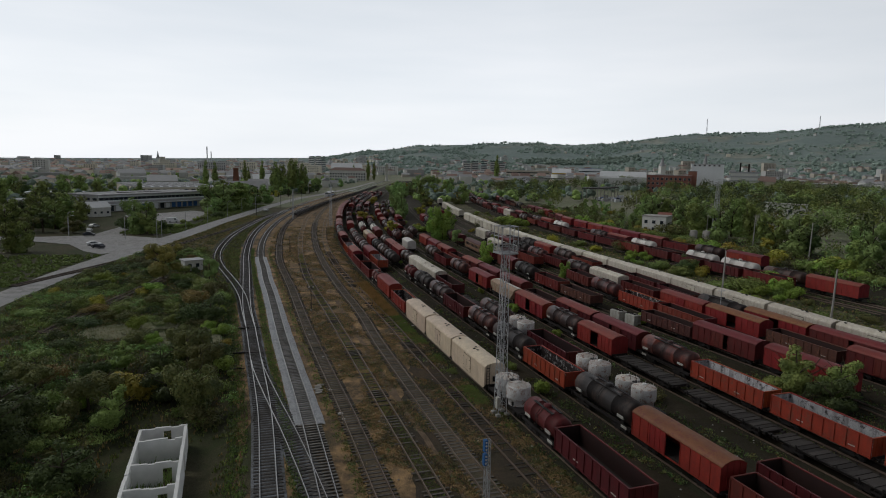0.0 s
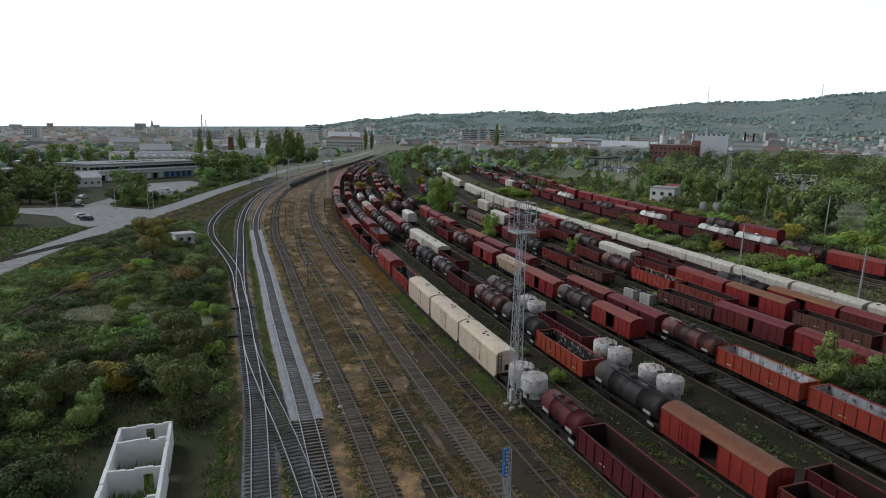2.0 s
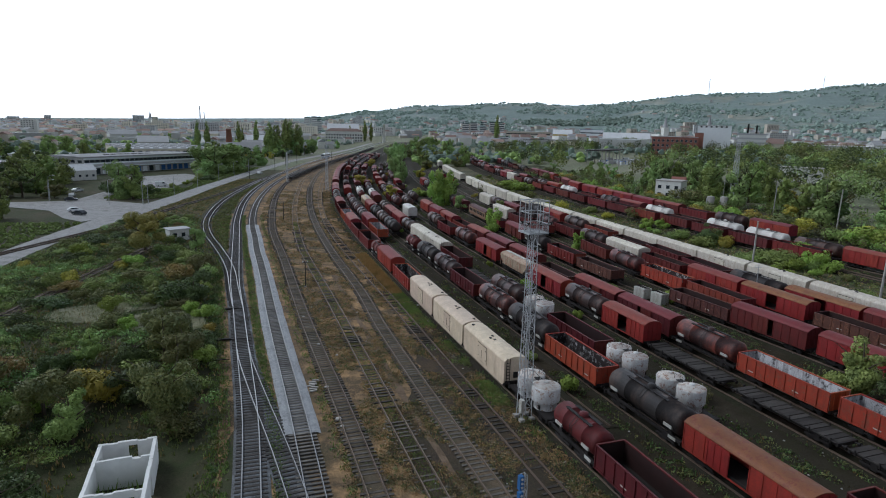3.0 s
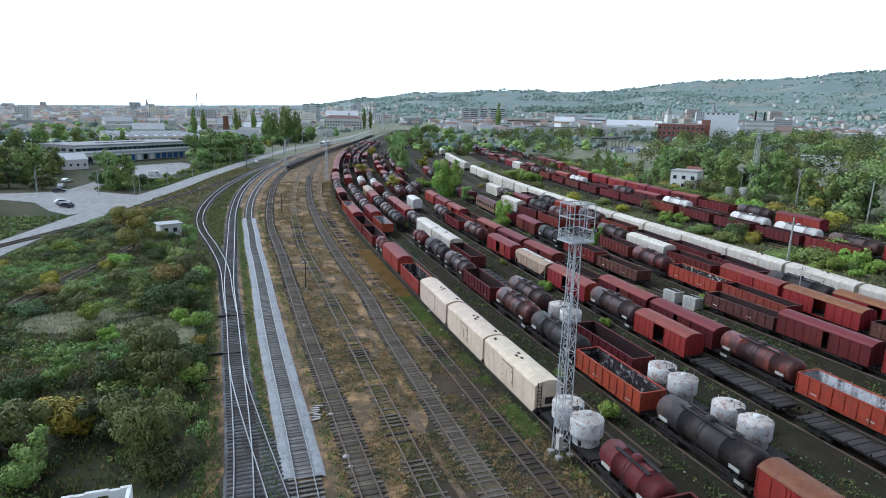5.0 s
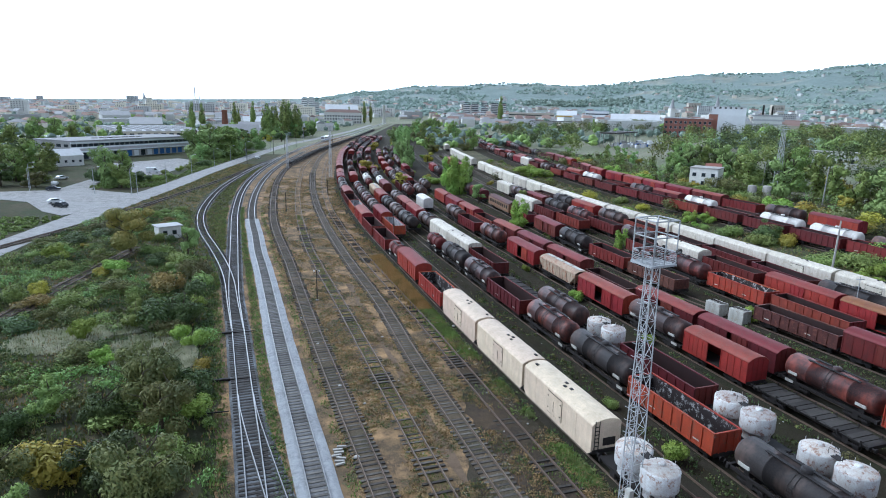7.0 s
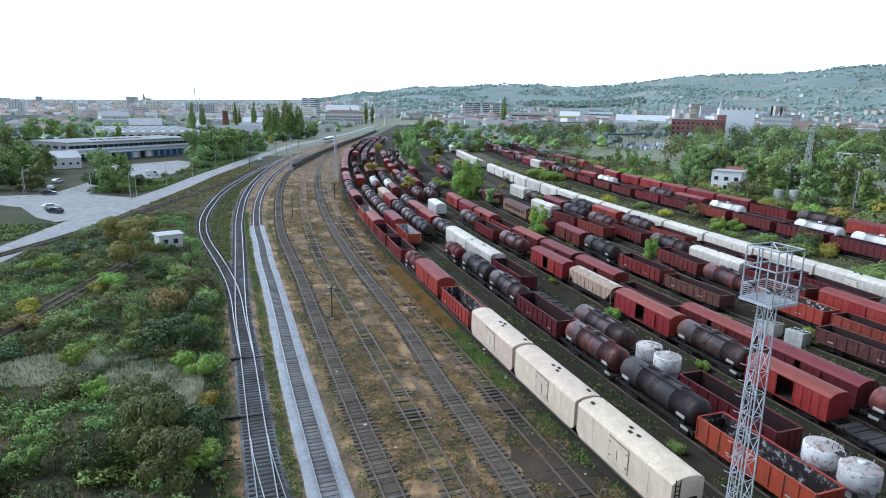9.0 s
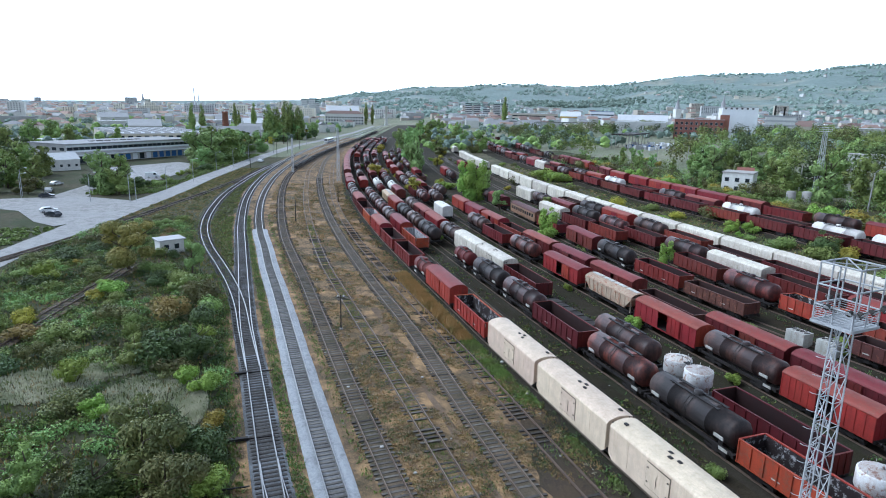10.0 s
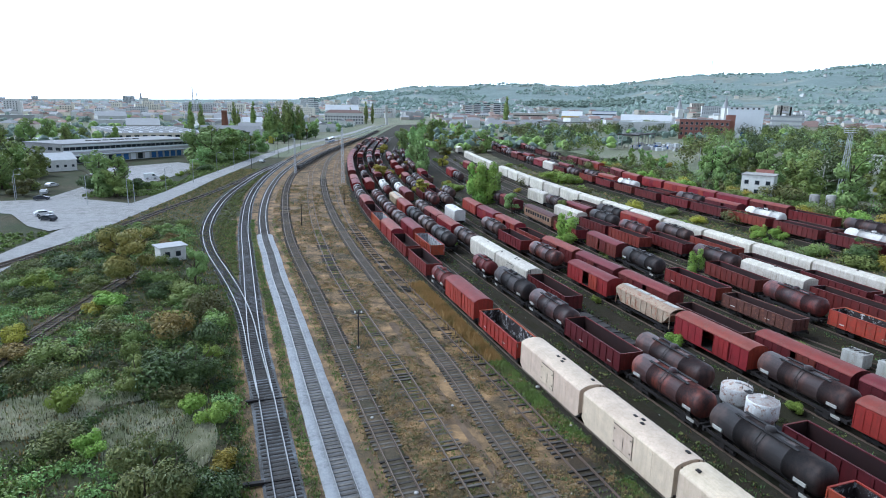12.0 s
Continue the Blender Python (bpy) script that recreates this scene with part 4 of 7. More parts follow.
PROTOS = {}
MAKERS = {
    "box_red": lambda: covered_wagon("bright red covered goods wagon with open sliding door", RED, REDROOF, "open"),
    "box_short": lambda: covered_wagon("short bright red covered goods wagon with open door", RED, REDROOF, "open", 10.0),
    "box_redshut": lambda: covered_wagon("red covered goods wagon with closed doors and bowed roof", RED, REDROOF, "shut"),
    "box_maroon": lambda: covered_wagon("maroon covered goods wagon with bowed faded roof", MAROON, REDROOF, "ajar"),
    "box_rust": lambda: covered_wagon("red covered goods wagon with rust-orange roof", RED, RUSTROOF, "open", 12.6),
    "reefer": lambda: reefer_wagon("cream-white refrigerated wagon with double side doors", WHITE, WHITE),
    "reefer_grey": lambda: reefer_wagon("dirty grey-white refrigerated wagon, streaked with rust", CREAMGREY, CREAMGREY, 13.0),
    "van_white": lambda: reefer_wagon("short white van wagon on the siding", TANKWHITE, TANKWHITE, 9.5),
    "gon_orange": lambda: gondola_wagon("orange-red open wagon with flaking white lining", ORANGE, SPECKLED, 11.8, 3.0, True),
    "gon_white": lambda: gondola_wagon("orange open wagon lined with torn white sheet", ORANGE, FLAKE, 12.0),
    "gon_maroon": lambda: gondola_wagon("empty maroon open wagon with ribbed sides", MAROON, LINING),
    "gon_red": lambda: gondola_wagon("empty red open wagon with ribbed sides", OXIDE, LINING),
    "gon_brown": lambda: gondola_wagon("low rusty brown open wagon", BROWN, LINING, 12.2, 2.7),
    "tank_black": lambda: tank_wagon("tar-black tank wagon with top walkway", BLACK),
    "tank_rust": lambda: tank_wagon("rusty brown tank wagon streaked with oil", TANKRED, 10.6),
    "tank_brown": lambda: tank_wagon("dull brown tank wagon with dark bands", TANKBROWN, 11.0),
    "tank_small": lambda: tank_wagon("short maroon tank wagon", MAROON, 7.4, 1.22),
    "tank_white": lambda: tank_wagon("white tank wagon with rounded ends", TANKWHITE, 11.6),
    "silo": lambda: silo_wagon("two-vessel silo wagon, white paint flaking to rust", SILO),
    "hopper": lambda: hopper_wagon("beige covered hopper wagon with rusty roof", BEIGE),
    "coach": lambda: coach("derelict ochre passenger coach with dark windows", COACH, BROWN),
    "flat": lambda: flat_wagon("bare rusty flat wagon with stakes"),
}


def put_wagon(kind, row, y, flip=None):
    line = (lambda v: row_x(row, v)) if row in OFFSETS else LINES[row]
    x = line(y)
    a, b = line(y - 4.2), line(y + 4.2)
    yaw = math.degrees(math.atan2(8.4, b - a))
    if flip if flip is not None else (int(y * 7) % 2):
        yaw += 180
    m = pose(x, y, land(x, y) + HEAD, 0, 0, yaw)
    FAR[0] = y > 150 or row in "ghijlmn" and y > 118
    key = (kind, FAR[0])
    if key in PROTOS:
        return copy_thing(PROTOS[key], m)
    PROTOS[key] = MAKERS[kind]()
    PROTOS[key].matrix_basis = m
    return PROTOS[key]


ROWS = {
    "a": "45.8 gon_maroon, 56 tank_small, 64.5 silo, 76 reefer, 89 reefer, 102.2 reefer, 115.4 gon_orange, 129.6 box_redshut, 140.5 tank_small, 152 gon_red, 166 gon_red, 179.5 box_redshut, 193 gon_white, 206 gon_maroon, 219 box_maroon, 232 tank_brown, 245 tank_brown, 259 box_redshut, 273 box_maroon",
    "a2": "166 gon_white, 180 box_redshut, 193 tank_brown, 206 tank_rust, 219 tank_brown, 232 tank_rust, 262 box_redshut, 276 gon_maroon, 289 tank_brown",
    "b": "34 gon_maroon, 47.4 box_rust, 60 tank_black, 73.2 gon_orange, 85.5 tank_black, 97.5 tank_rust, 110.3 gon_maroon, 122.2 tank_brown, 135 tank_black, 147.5 tank_small, 172 tank_black, 185 tank_brown, 198 tank_black, 211 box_redshut, 225 hopper, 246 tank_small, 258 tank_white",
    "c": "36 gon_maroon, 61.5 silo, 70.6 silo, 81.3 gon_maroon, 92.5 silo, 103.3 tank_brown, 117 flat, 131 gon_maroon, 144 reefer_grey, 157.3 reefer_grey, 170 tank_brown, 183 box_redshut, 196 box_maroon, 209 tank_brown, 236 box_maroon, 249 tank_white",
    "van": "200 van_white, 226 tank_rust, 239 gon_maroon",
    "d": "44 flat, 57.5 flat, 72 flat, 84.2 box_short, 95.5 tank_brown, 108 box_red, 121.5 hopper, 136.4 box_red, 153.5 tank_rust, 168 gon_red, 181 tank_brown, 225 tank_brown, 238 gon_maroon",
    "e": "36.5 gon_white, 49.8 gon_white, 62.8 gon_white, 74.8 tank_rust, 87 box_maroon, 100.2 box_maroon, 114.5 gon_brown, 128.6 box_maroon, 142.4 box_maroon, 156 box_maroon, 169 gon_red, 182.6 box_red, 196.6 box_redshut, 210.5 box_redshut, 240 tank_brown",
    "f": "64 box_redshut, 77.8 box_maroon, 90.5 gon_brown, 116.8 gon_brown, 130.5 gon_red, 145.2 tank_black, 158.8 box_maroon, 176 gon_red, 193.5 coach",
    "g": "80 flat, 93 gon_red, 106.2 gon_orange, 119 tank_rust, 132.2 gon_maroon, 164.7 gon_red, 178 gon_maroon, 192 reefer_grey",
    "h": "60 box_maroon, 73.5 gon_brown, 87.3 box_rust, 100.6 box_redshut, 115 gon_maroon, 128.8 reefer_grey, 143 tank_brown, 157 gon_maroon, 170 tank_rust, 184 tank_black, 197 box_maroon, 211 tank_brown, 224 reefer_grey",
    "i": "70 box_maroon, 83 box_rust, 96 tank_black, 109 gon_maroon, 122.4 gon_maroon, 136.4 gon_brown, 150.7 gon_red, 164 tank_brown, 178 box_redshut, 191 tank_black, 204 gon_brown",
    "j": "70 reefer_grey, 83.6 reefer_grey, 97.4 reefer_grey, 111 reefer_grey, 124.3 reefer_grey, 137.6 reefer_grey, 151.2 reefer_grey, 165 reefer_grey, 179 reefer_grey, 193 reefer_grey, 207 reefer_grey, 221 reefer_grey, 235 reefer_grey, 249 reefer_grey, 263 reefer_grey, 277 reefer_grey",
    "l": "117 gon_red, 130.4 gon_maroon, 144.5 gon_maroon, 158.8 gon_maroon, 173.1 gon_red, 187.7 gon_maroon, 201 gon_red, 215.6 gon_maroon, 230 gon_maroon, 245 gon_red, 260.5 gon_red, 275 tank_brown, 289 gon_maroon, 303 reefer_grey, 317 box_redshut, 331 tank_brown, 345 gon_maroon",
    "m": "104 box_redshut, 117 tank_brown, 130.7 tank_white, 145 tank_white, 159 gon_brown, 173.7 tank_white, 188 box_maroon, 202 tank_brown, 216 gon_maroon, 236.6 tank_white, 251 box_redshut, 265 tank_brown, 279 gon_maroon, 293 box_maroon",
    "n": "140 box_redshut, 154 tank_brown, 168 gon_red, 181 box_maroon, 194.3 box_redshut, 207.6 box_redshut, 221 box_redshut, 235 box_redshut, 250.5 box_redshut, 265 box_maroon, 279 gon_maroon, 293 box_redshut, 307 box_maroon",
}
for row, text in ROWS.items():
    for item in text.split(", "):
        yy, kind = item.split()
        put_wagon(kind, row, float(yy))

FAR_KINDS = ["box_maroon", "tank_brown", "tank_rust", "gon_maroon", "box_redshut", "tank_brown", "gon_brown", "tank_black"]
pick = random.Random(5)
for row, y0, y1, chance in (("a", 300, 560, 1.0), ("a2", 303, 560, 0.95), ("b", 274, 560, 0.95), ("c", 263, 540, 0.9), ("van", 253, 400, 0.7), ("d", 252, 420, 0.7), ("e", 255, 420, 0.6),
                            ("f", 216, 330, 0.6), ("h", 240, 360, 0.5), ("j", 291, 420, 0.8), ("l", 359, 540, 0.9), ("m", 307, 540, 0.8), ("n", 321, 520, 0.9)):
    y = y0
    while y < y1:
        if pick.random() < chance:
            put_wagon("box_maroon" if row in "a" and y < 400 else "reefer_grey" if row == "j" else pick.choice(FAR_KINDS), row, y)
        y += 13.6

# flat wagons in a string on the third line, with dark boxes on pale decks
y = 336
while y < 720:
    put_wagon("flat", "three", y)
    y += 13.4


# ------------------------------------------------------------------ plants
rng = random.Random(11)


def leafy(s, blobs, count, size, rnd, mat=0):
    """Many small leaf blades spread through the shells of a few blobs."""
    weights = [b[1][0] * b[1][1] * b[1][2] for b in blobs]
    picks = rnd.choices(blobs, weights, k=count)
    for c, r in picks:
        while True:
            d = Vector((rnd.uniform(-1, 1), rnd.uniform(-1, 1), rnd.uniform(-0.8, 1)))
            if 0.05 < d.length < 1:
                break
        d = d.normalized() * (0.55 + 0.5 * rnd.random() ** 0.6)
        p = Vector((c[0] + d.x * r[0], c[1] + d.y * r[1], max(c[2] + d.z * r[2], 0.05)))
        n = (d.normalized() + Vector((rnd.uniform(-0.65, 0.65), rnd.uniform(-0.65, 0.65), rnd.uniform(-0.4, 0.7)))).normalized()
        u = n.orthogonal().normalized()
        u.rotate(Matrix.Rotation(rnd.uniform(0, 6.28), 3, n))
        w = n.cross(u)
        a = size * rnd.uniform(0.6, 1.3)
        b = a * rnd.uniform(0.45, 0.8)
        s.poly([tuple(p - u * a), tuple(p + w * b + u * a * 0.3), tuple(p - w * b * 0.6 + u * a)], mat)


def branches(s, height, spread, rnd, radius, forks=5, start=0.3):
    s.tube((0, 0, -0.3), (rnd.uniform(-0.2, 0.2), rnd.uniform(-0.2, 0.2), height * 0.55), radius, 7, radius * 0.6)
    s.tube((0, 0, height * 0.5), (rnd.uniform(-0.3, 0.3), rnd.uniform(-0.3, 0.3), height * 0.88), radius * 0.6, 6, radius * 0.15)
    for i in range(forks):
        a = 6.28 * i / forks + rnd.uniform(-0.4, 0.4)
        z = height * rnd.uniform(start, 0.6)
        p = Vector((0, 0, z))
        q = Vector((math.cos(a) * spread * 0.55, math.sin(a) * spread * 0.55, z + height * 0.22))
        e = Vector((math.cos(a + 0.3) * spread * 0.9, math.sin(a + 0.3) * spread * 0.9, z + height * 0.36))
        s.tube(p, q, radius * 0.45, 5, radius * 0.25)
        s.tube(q, e, radius * 0.25, 4, radius * 0.06)


def make_tree(label, leaf, height, spread, count, size, seed, shape="round", category="tree"):
    rnd = random.Random(seed)
    root = thing("tree" if category == "tree" else "shrub", label, category, "trees round the yard" if category == "tree" else "shrubs of the scrub")
    t = Shape()
    blobs = []
    if shape == "round":
        branches(t, height, spread, rnd, 0.035 * height, 6)
        for i in range(11):
            a, k = rnd.uniform(0, 6.28), rnd.uniform(0.15, 0.72)
            z = height * rnd.uniform(0.2, 0.86)
            r = spread * rnd.uniform(0.24, 0.42) * (1.15 - 0.4 * z / height)
            blobs.append(((math.cos(a) * spread * k, math.sin(a) * spread * k, z), (r, r, r * rnd.uniform(0.6, 0.95))))
    elif shape == "column":
        branches(t, height, spread, rnd, 0.022 * height, 5, 0.2)
        for i in range(12):
            z = height * (0.12 + 0.8 * i / 11)
            r = spread * (0.45 + 0.55 * math.sin(math.pi * min(1, 0.15 + i / 12))) * rnd.uniform(0.75, 1.0)
            blobs.append(((rnd.uniform(-0.25, 0.25) * spread, rnd.uniform(-0.25, 0.25) * spread, z), (r, r, height * 0.09)))
    elif shape == "tall":
        branches(t, height, spread, rnd, 0.026 * height, 6, 0.25)
        for i in range(13):
            a, k = rnd.uniform(0, 6.28), rnd.uniform(0.1, 0.65)
            z = height * (0.10 + 0.8 * i / 12)
            r = spread * rnd.uniform(0.3, 0.5) * (1.1 - 0.45 * i / 12)
            blobs.append(((math.cos(a) * spread * k, math.sin(a) * spread * k, z), (r, r, r * rnd.uniform(0.8, 1.5))))
    else:
        for i in range(7):
            a = rnd.uniform(0, 6.28)
            e = (math.cos(a) * spread * 0.7, math.sin(a) * spread * 0.7, height * rnd.uniform(0.5, 0.9))
            t.tube((0, 0, -0.2), e, 0.04, 4, 0.01)
            r = spread * rnd.uniform(0.3, 0.55)
            blobs.append(((e[0] * rnd.uniform(0.3, 0.95), e[1] * rnd.uniform(0.3, 0.95), height * rnd.uniform(0.2, 0.68)), (r, r, height * rnd.uniform(0.22, 0.36))))
    t.link("trunk" if category == "tree" else "stem", BARK, root)
    c = Shape()
    leafy(c, blobs, count, size, rnd)
    c.link("crown", leaf, root)
    return root


PLANTS = {}
SPECS = {
    # name: label, leaf, height, spread, leaves, size, shape, category
    "shrub_dark": ("dense dark green shrub in the scrub", L_DARK, 3.2, 2.6, 1800, 0.165, "bush", "shrub"),
    "shrub_green": ("mid-green leafy shrub in the scrub", L_GREEN, 2.8, 2.2, 1600, 0.157, "bush", "shrub"),
    "shrub_bright": ("bright yellow-green young shrub in weeds", L_BRIGHT, 2.6, 1.7, 1800, 0.15, "bush", "shrub"),
    "shrub_olive": ("dull olive shrub turning dry", L_OLIVE, 3.0, 2.6, 1800, 0.16, "bush", "shrub"),
    "shrub_brown": ("brown withered shrub in the scrub", L_BROWN, 2.6, 2.6, 1800, 0.16, "bush", "shrub"),
    "shrub_yellow": ("yellow autumn shrub among the weeds", L_YELLOW, 2.6, 1.9, 1800, 0.15, "bush", "shrub"),
    "tree_dark": ("broad dark green tree in the scrub", L_DARK, 6.5, 4.0, 5600, 0.208, "round", "tree"),
    "tree_olive": ("broad olive-green tree of the scrub", L_OLIVE, 6.2, 4.2, 6000, 0.19, "round", "tree"),
    "tree_green": ("leafy green tree at the edge of the yard", L_GREEN, 8.0, 3.9, 5400, 0.24, "round", "tree"),
    "tree_bright": ("bright green young tree among the wagons", L_BRIGHT, 7.0, 3.2, 4000, 0.24, "tall", "tree"),
    "tree_soft": ("light green bushy tree beside the hut", L_SOFT, 6.0, 3.0, 5000, 0.19, "round", "tree"),
    "tree_rust": ("round olive-brown autumn tree beside the hut", L_RUST, 6.6, 4.0, 7000, 0.19, "round", "tree"),
    "wood_green": ("tall green poplar of the wood edge", L_GREEN, 17.0, 5.4, 2100, 0.58, "tall", "tree"),
    "wood_bright": ("tall light-green tree of the wood", L_SOFT, 15.0, 4.8, 2000, 0.56, "tall", "tree"),
    "wood_dark": ("broad dark green tree of the wood", L_DARK, 12.0, 6.0, 2100, 0.58, "round", "tree"),
    "wood_olive": ("olive-brown tree of the wood", L_OLIVE, 9.0, 5.4, 2000, 0.51, "round", "tree"),
    "wood_yellow": ("yellowing tree beside the sidings", L_YELLOW, 7.5, 4.0, 1900, 0.47, "round", "tree"),
    "poplar": ("tall narrow Lombardy poplar", L_GREEN, 30.0, 3.3, 2600, 0.65, "column", "tree"),
}


def plant(kind, x, y, size=1.0, wide=1.0):
    key = (kind, rng.randrange(2)) if kind.startswith(("shrub", "wood", "tree")) else (kind, 0)
    m = Matrix.Translation((x, y, land(x, y) - 0.1)) @ Matrix.Rotation(rng.uniform(0, 6.28), 4, "Z") @ Matrix.Diagonal((size * wide, size * wide, size, 1))
    if key in PLANTS:
        ob = copy_thing(PLANTS[key], m)
        ob.matrix_basis = m
        return ob
    label, leaf, h, w, n, s, shape, cat = SPECS[kind]
    PLANTS[key] = make_tree(label, leaf, h, w, n, s, 31 * key[1] + len(PLANTS), shape, cat)
    PLANTS[key].matrix_basis = m
    return PLANTS[key]


# scrub on the west side of the main line
for kind, x, y, s, w in (
        ("tree_rust", -33.2, 155.0, 1.4, 1.05), ("shrub_bright", -44.9, 150.1, 1.35, 1.1), ("tree_soft", -21.9, 151.0, 1.0, 0.85), ("shrub_green", -30.2, 164.0, 0.9, 1.0), ("shrub_dark", -27.0, 163.5, 0.6, 1.1), ("tree_soft", -33.3, 189.8, 0.55, 1.3), ("shrub_brown", -20.9, 126.5, 1.35, 1.15), ("shrub_dark", -17.9, 111.0, 1.6, 1.15),
        ("tree_dark", -15.8, 112.0, 0.75, 1.0), ("tree_green", -21.3, 110.5, 0.55, 1.0), ("shrub_bright", -26.8, 107.5, 1.2, 0.85), ("shrub_bright", -14.9, 104.9, 0.95, 0.85), ("shrub_bright", -22.6, 99.7, 0.75, 1.2), ("tree_olive", -15.8, 92.5, 0.8, 0.95),
        ("tree_dark", -14.4, 89.0, 0.8, 0.9), ("shrub_bright", -31.9, 139.5, 1.05, 1.3), ("shrub_yellow", -33.8, 138.5, 0.8, 1.1), ("shrub_green", -26.2, 151.5, 1.0, 1.5), ("shrub_bright", -14.8, 118.8, 0.8, 1.0), ("shrub_bright", -12.8, 102.9, 0.95, 1.1),
        ("shrub_green", -32.2, 120.5, 0.95, 1.7), ("shrub_yellow", -39.7, 128.5, 1.05, 1.0), ("shrub_green", -42.0, 125.5, 1.1, 1.1), ("shrub_green", -24.3, 119.5, 0.9, 0.9), ("shrub_yellow", -11.2, 95.0, 0.7, 1.1), ("shrub_green", -24.1, 145.5, 1.2, 1.2),
        ("tree_olive", -12.2, 70.7, 1.15, 0.82), ("tree_olive", -15.0, 86.5, 1.0, 0.85), ("tree_olive", -12.5, 82.0, 0.85, 0.95), ("shrub_yellow", -19.3, 76.5, 1.75, 1.05), ("tree_green", -23.3, 87.0, 0.55, 1.05), ("tree_green", -19.1, 67.5, 0.7, 1.0),
        ("shrub_green", -10.4, 72.5, 1.15, 1.0), ("tree_dark", -26.1, 83.5, 0.6, 1.0), ("tree_dark", -18.2, 85.0, 0.65, 0.9), ("shrub_bright", -9.8, 84.5, 0.9, 1.1), ("shrub_green", -9.9, 76.1, 1.0, 1.0), ("tree_olive", -23.3, 72.5, 0.85, 1.1),
        ("tree_dark", -15.2, 74.5, 0.75, 1.1), ("tree_dark", -30.5, 68.5, 1.0, 1.2), ("tree_dark", -29.0, 60.0, 1.0, 1.2), ("tree_dark", -20.0, 56.0, 0.75, 1.1), ("tree_green", -34.0, 54.0, 0.9, 1.2), ("tree_dark", -25.0, 49.0, 0.8, 1.2),
        ("tree_dark", -38.0, 64.0, 0.9, 1.2), ("tree_green", -40.2, 74.5, 0.8, 1.2), ("tree_olive", -32.0, 80.5, 0.7, 1.2), ("tree_dark", -20.5, 45.0, 0.7, 1.1), ("shrub_olive", -10, 68.5, 0.9, 1.2), ("shrub_dark", -10.6, 89.5, 1.0, 1.2),
        ("shrub_green", -17, 129.5, 1.2, 1.1), ("shrub_dark", -15.4, 124.5, 1.1, 1.1), ("shrub_olive", -18.6, 134.5, 1.2, 1.1), ("shrub_green", -21.5, 141.5, 1.1, 1.3)):
    plant(kind, x, y, s, w)


def drain(y):
    """The narrow overgrown drain beside the main line."""
    return -11.7 - (y - 94) * 0.152


taken = []
count = 0
while count < 95:
    y = rng.uniform(44, 205)
    x = rng.uniform(road_centre(y) + 7, LINES["loop" if y > 112 else "one"](y) - 4.4)
    if (-17.5 < x < -6.5 and 40 < y < 66) or (-36 < x < -24 and 158 < y < 176) or any((x - a) ** 2 + (y - b) ** 2 < 4.5 for a, b in taken):
        continue
    if (x + 30) ** 2 + ((y - 107.5) * 1.1) ** 2 < 34 or (x + 18.5) ** 2 + (y - 103) ** 2 < 16:
        continue
    if abs(x - drain(y)) < 1.6 and y < 140:
        continue
    taken.append((x, y))
    count += 1
    kind = rng.choices(["shrub_dark", "shrub_green", "shrub_bright", "shrub_olive", "shrub_brown", "shrub_yellow"], [5, 6, 2.6, 4, 1.2, 0.7])[0]
    plant(kind, x, y, rng.uniform(0.35, 0.85) * (1.2 if y < 100 else 1.0), rng.uniform(1.1, 1.9))


def undergrowth(name, label, leaf, count, pick, seed, leaves=110, size=0.16):
    """Low tangled growth in rounded mats with hollows between."""
    rnd = random.Random(seed)
    s = Shape()
    n = 0
    while n < count:
        y = 42 + 160 * rnd.random() ** 1.35
        x = rnd.uniform(road_centre(y) + 5, LINES["loop" if y > 125 else "one"](y) - 3.0)
        if not pick(noise.noise(Vector((x * 0.09, y * 0.09, 1))), rnd) or abs(x - drain(y)) < 0.9 and y < 140 or (-17.5 < x < -6.5 and 40 < y < 64.5) or (-18 < x < -4 and y < 80 and rnd.random() < 0.6):
            continue
        if ((x + 30) / 6.0) ** 2 + ((y - 107.5) / 4.5) ** 2 < 1 or ((x + 18.5) / 5) ** 2 + ((y - 103) / 5.5) ** 2 < 0.8 or abs(x - LINES["stub"](y)) < 1.6 and 108 < y < 176 or (-33 < x < -25.5 and 164 < y < 173):
            continue
        n += 1
        z = land(x, y)
        r = rnd.uniform(0.7, 1.7)
        h = rnd.uniform(0.3, 0.95)
        blobs = [((x, y, z + 0.15), (r, r * rnd.uniform(0.6, 1.1), h)), ((x + rnd.uniform(-r, r), y + rnd.uniform(-r, r), z + 0.1), (r * 0.7, r * 0.7, h * 0.8))]
        leafy(s, blobs, leaves, size, rnd)
    tagged(s.link(name, leaf), label, "undergrowth", kind="stuff")


undergrowth("undergrowth", "tangled green creepers covering the scrub", L_GREEN, 950, lambda v, k: v > -0.25 + 0.3 * k.random(), 51)
undergrowth("undergrowth", "dark matted undergrowth of the scrub", L_DARK, 620, lambda v, k: v < 0.25 * k.random(), 52)
undergrowth("undergrowth", "dull olive undergrowth of the scrub", L_OLIVE, 420, lambda v, k: abs(v) < 0.3 * k.random(), 53)
undergrowth("undergrowth", "fresh light green growth in the scrub", L_SOFT, 260, lambda v, k: v > 0.1 + 0.2 * k.random(), 54)

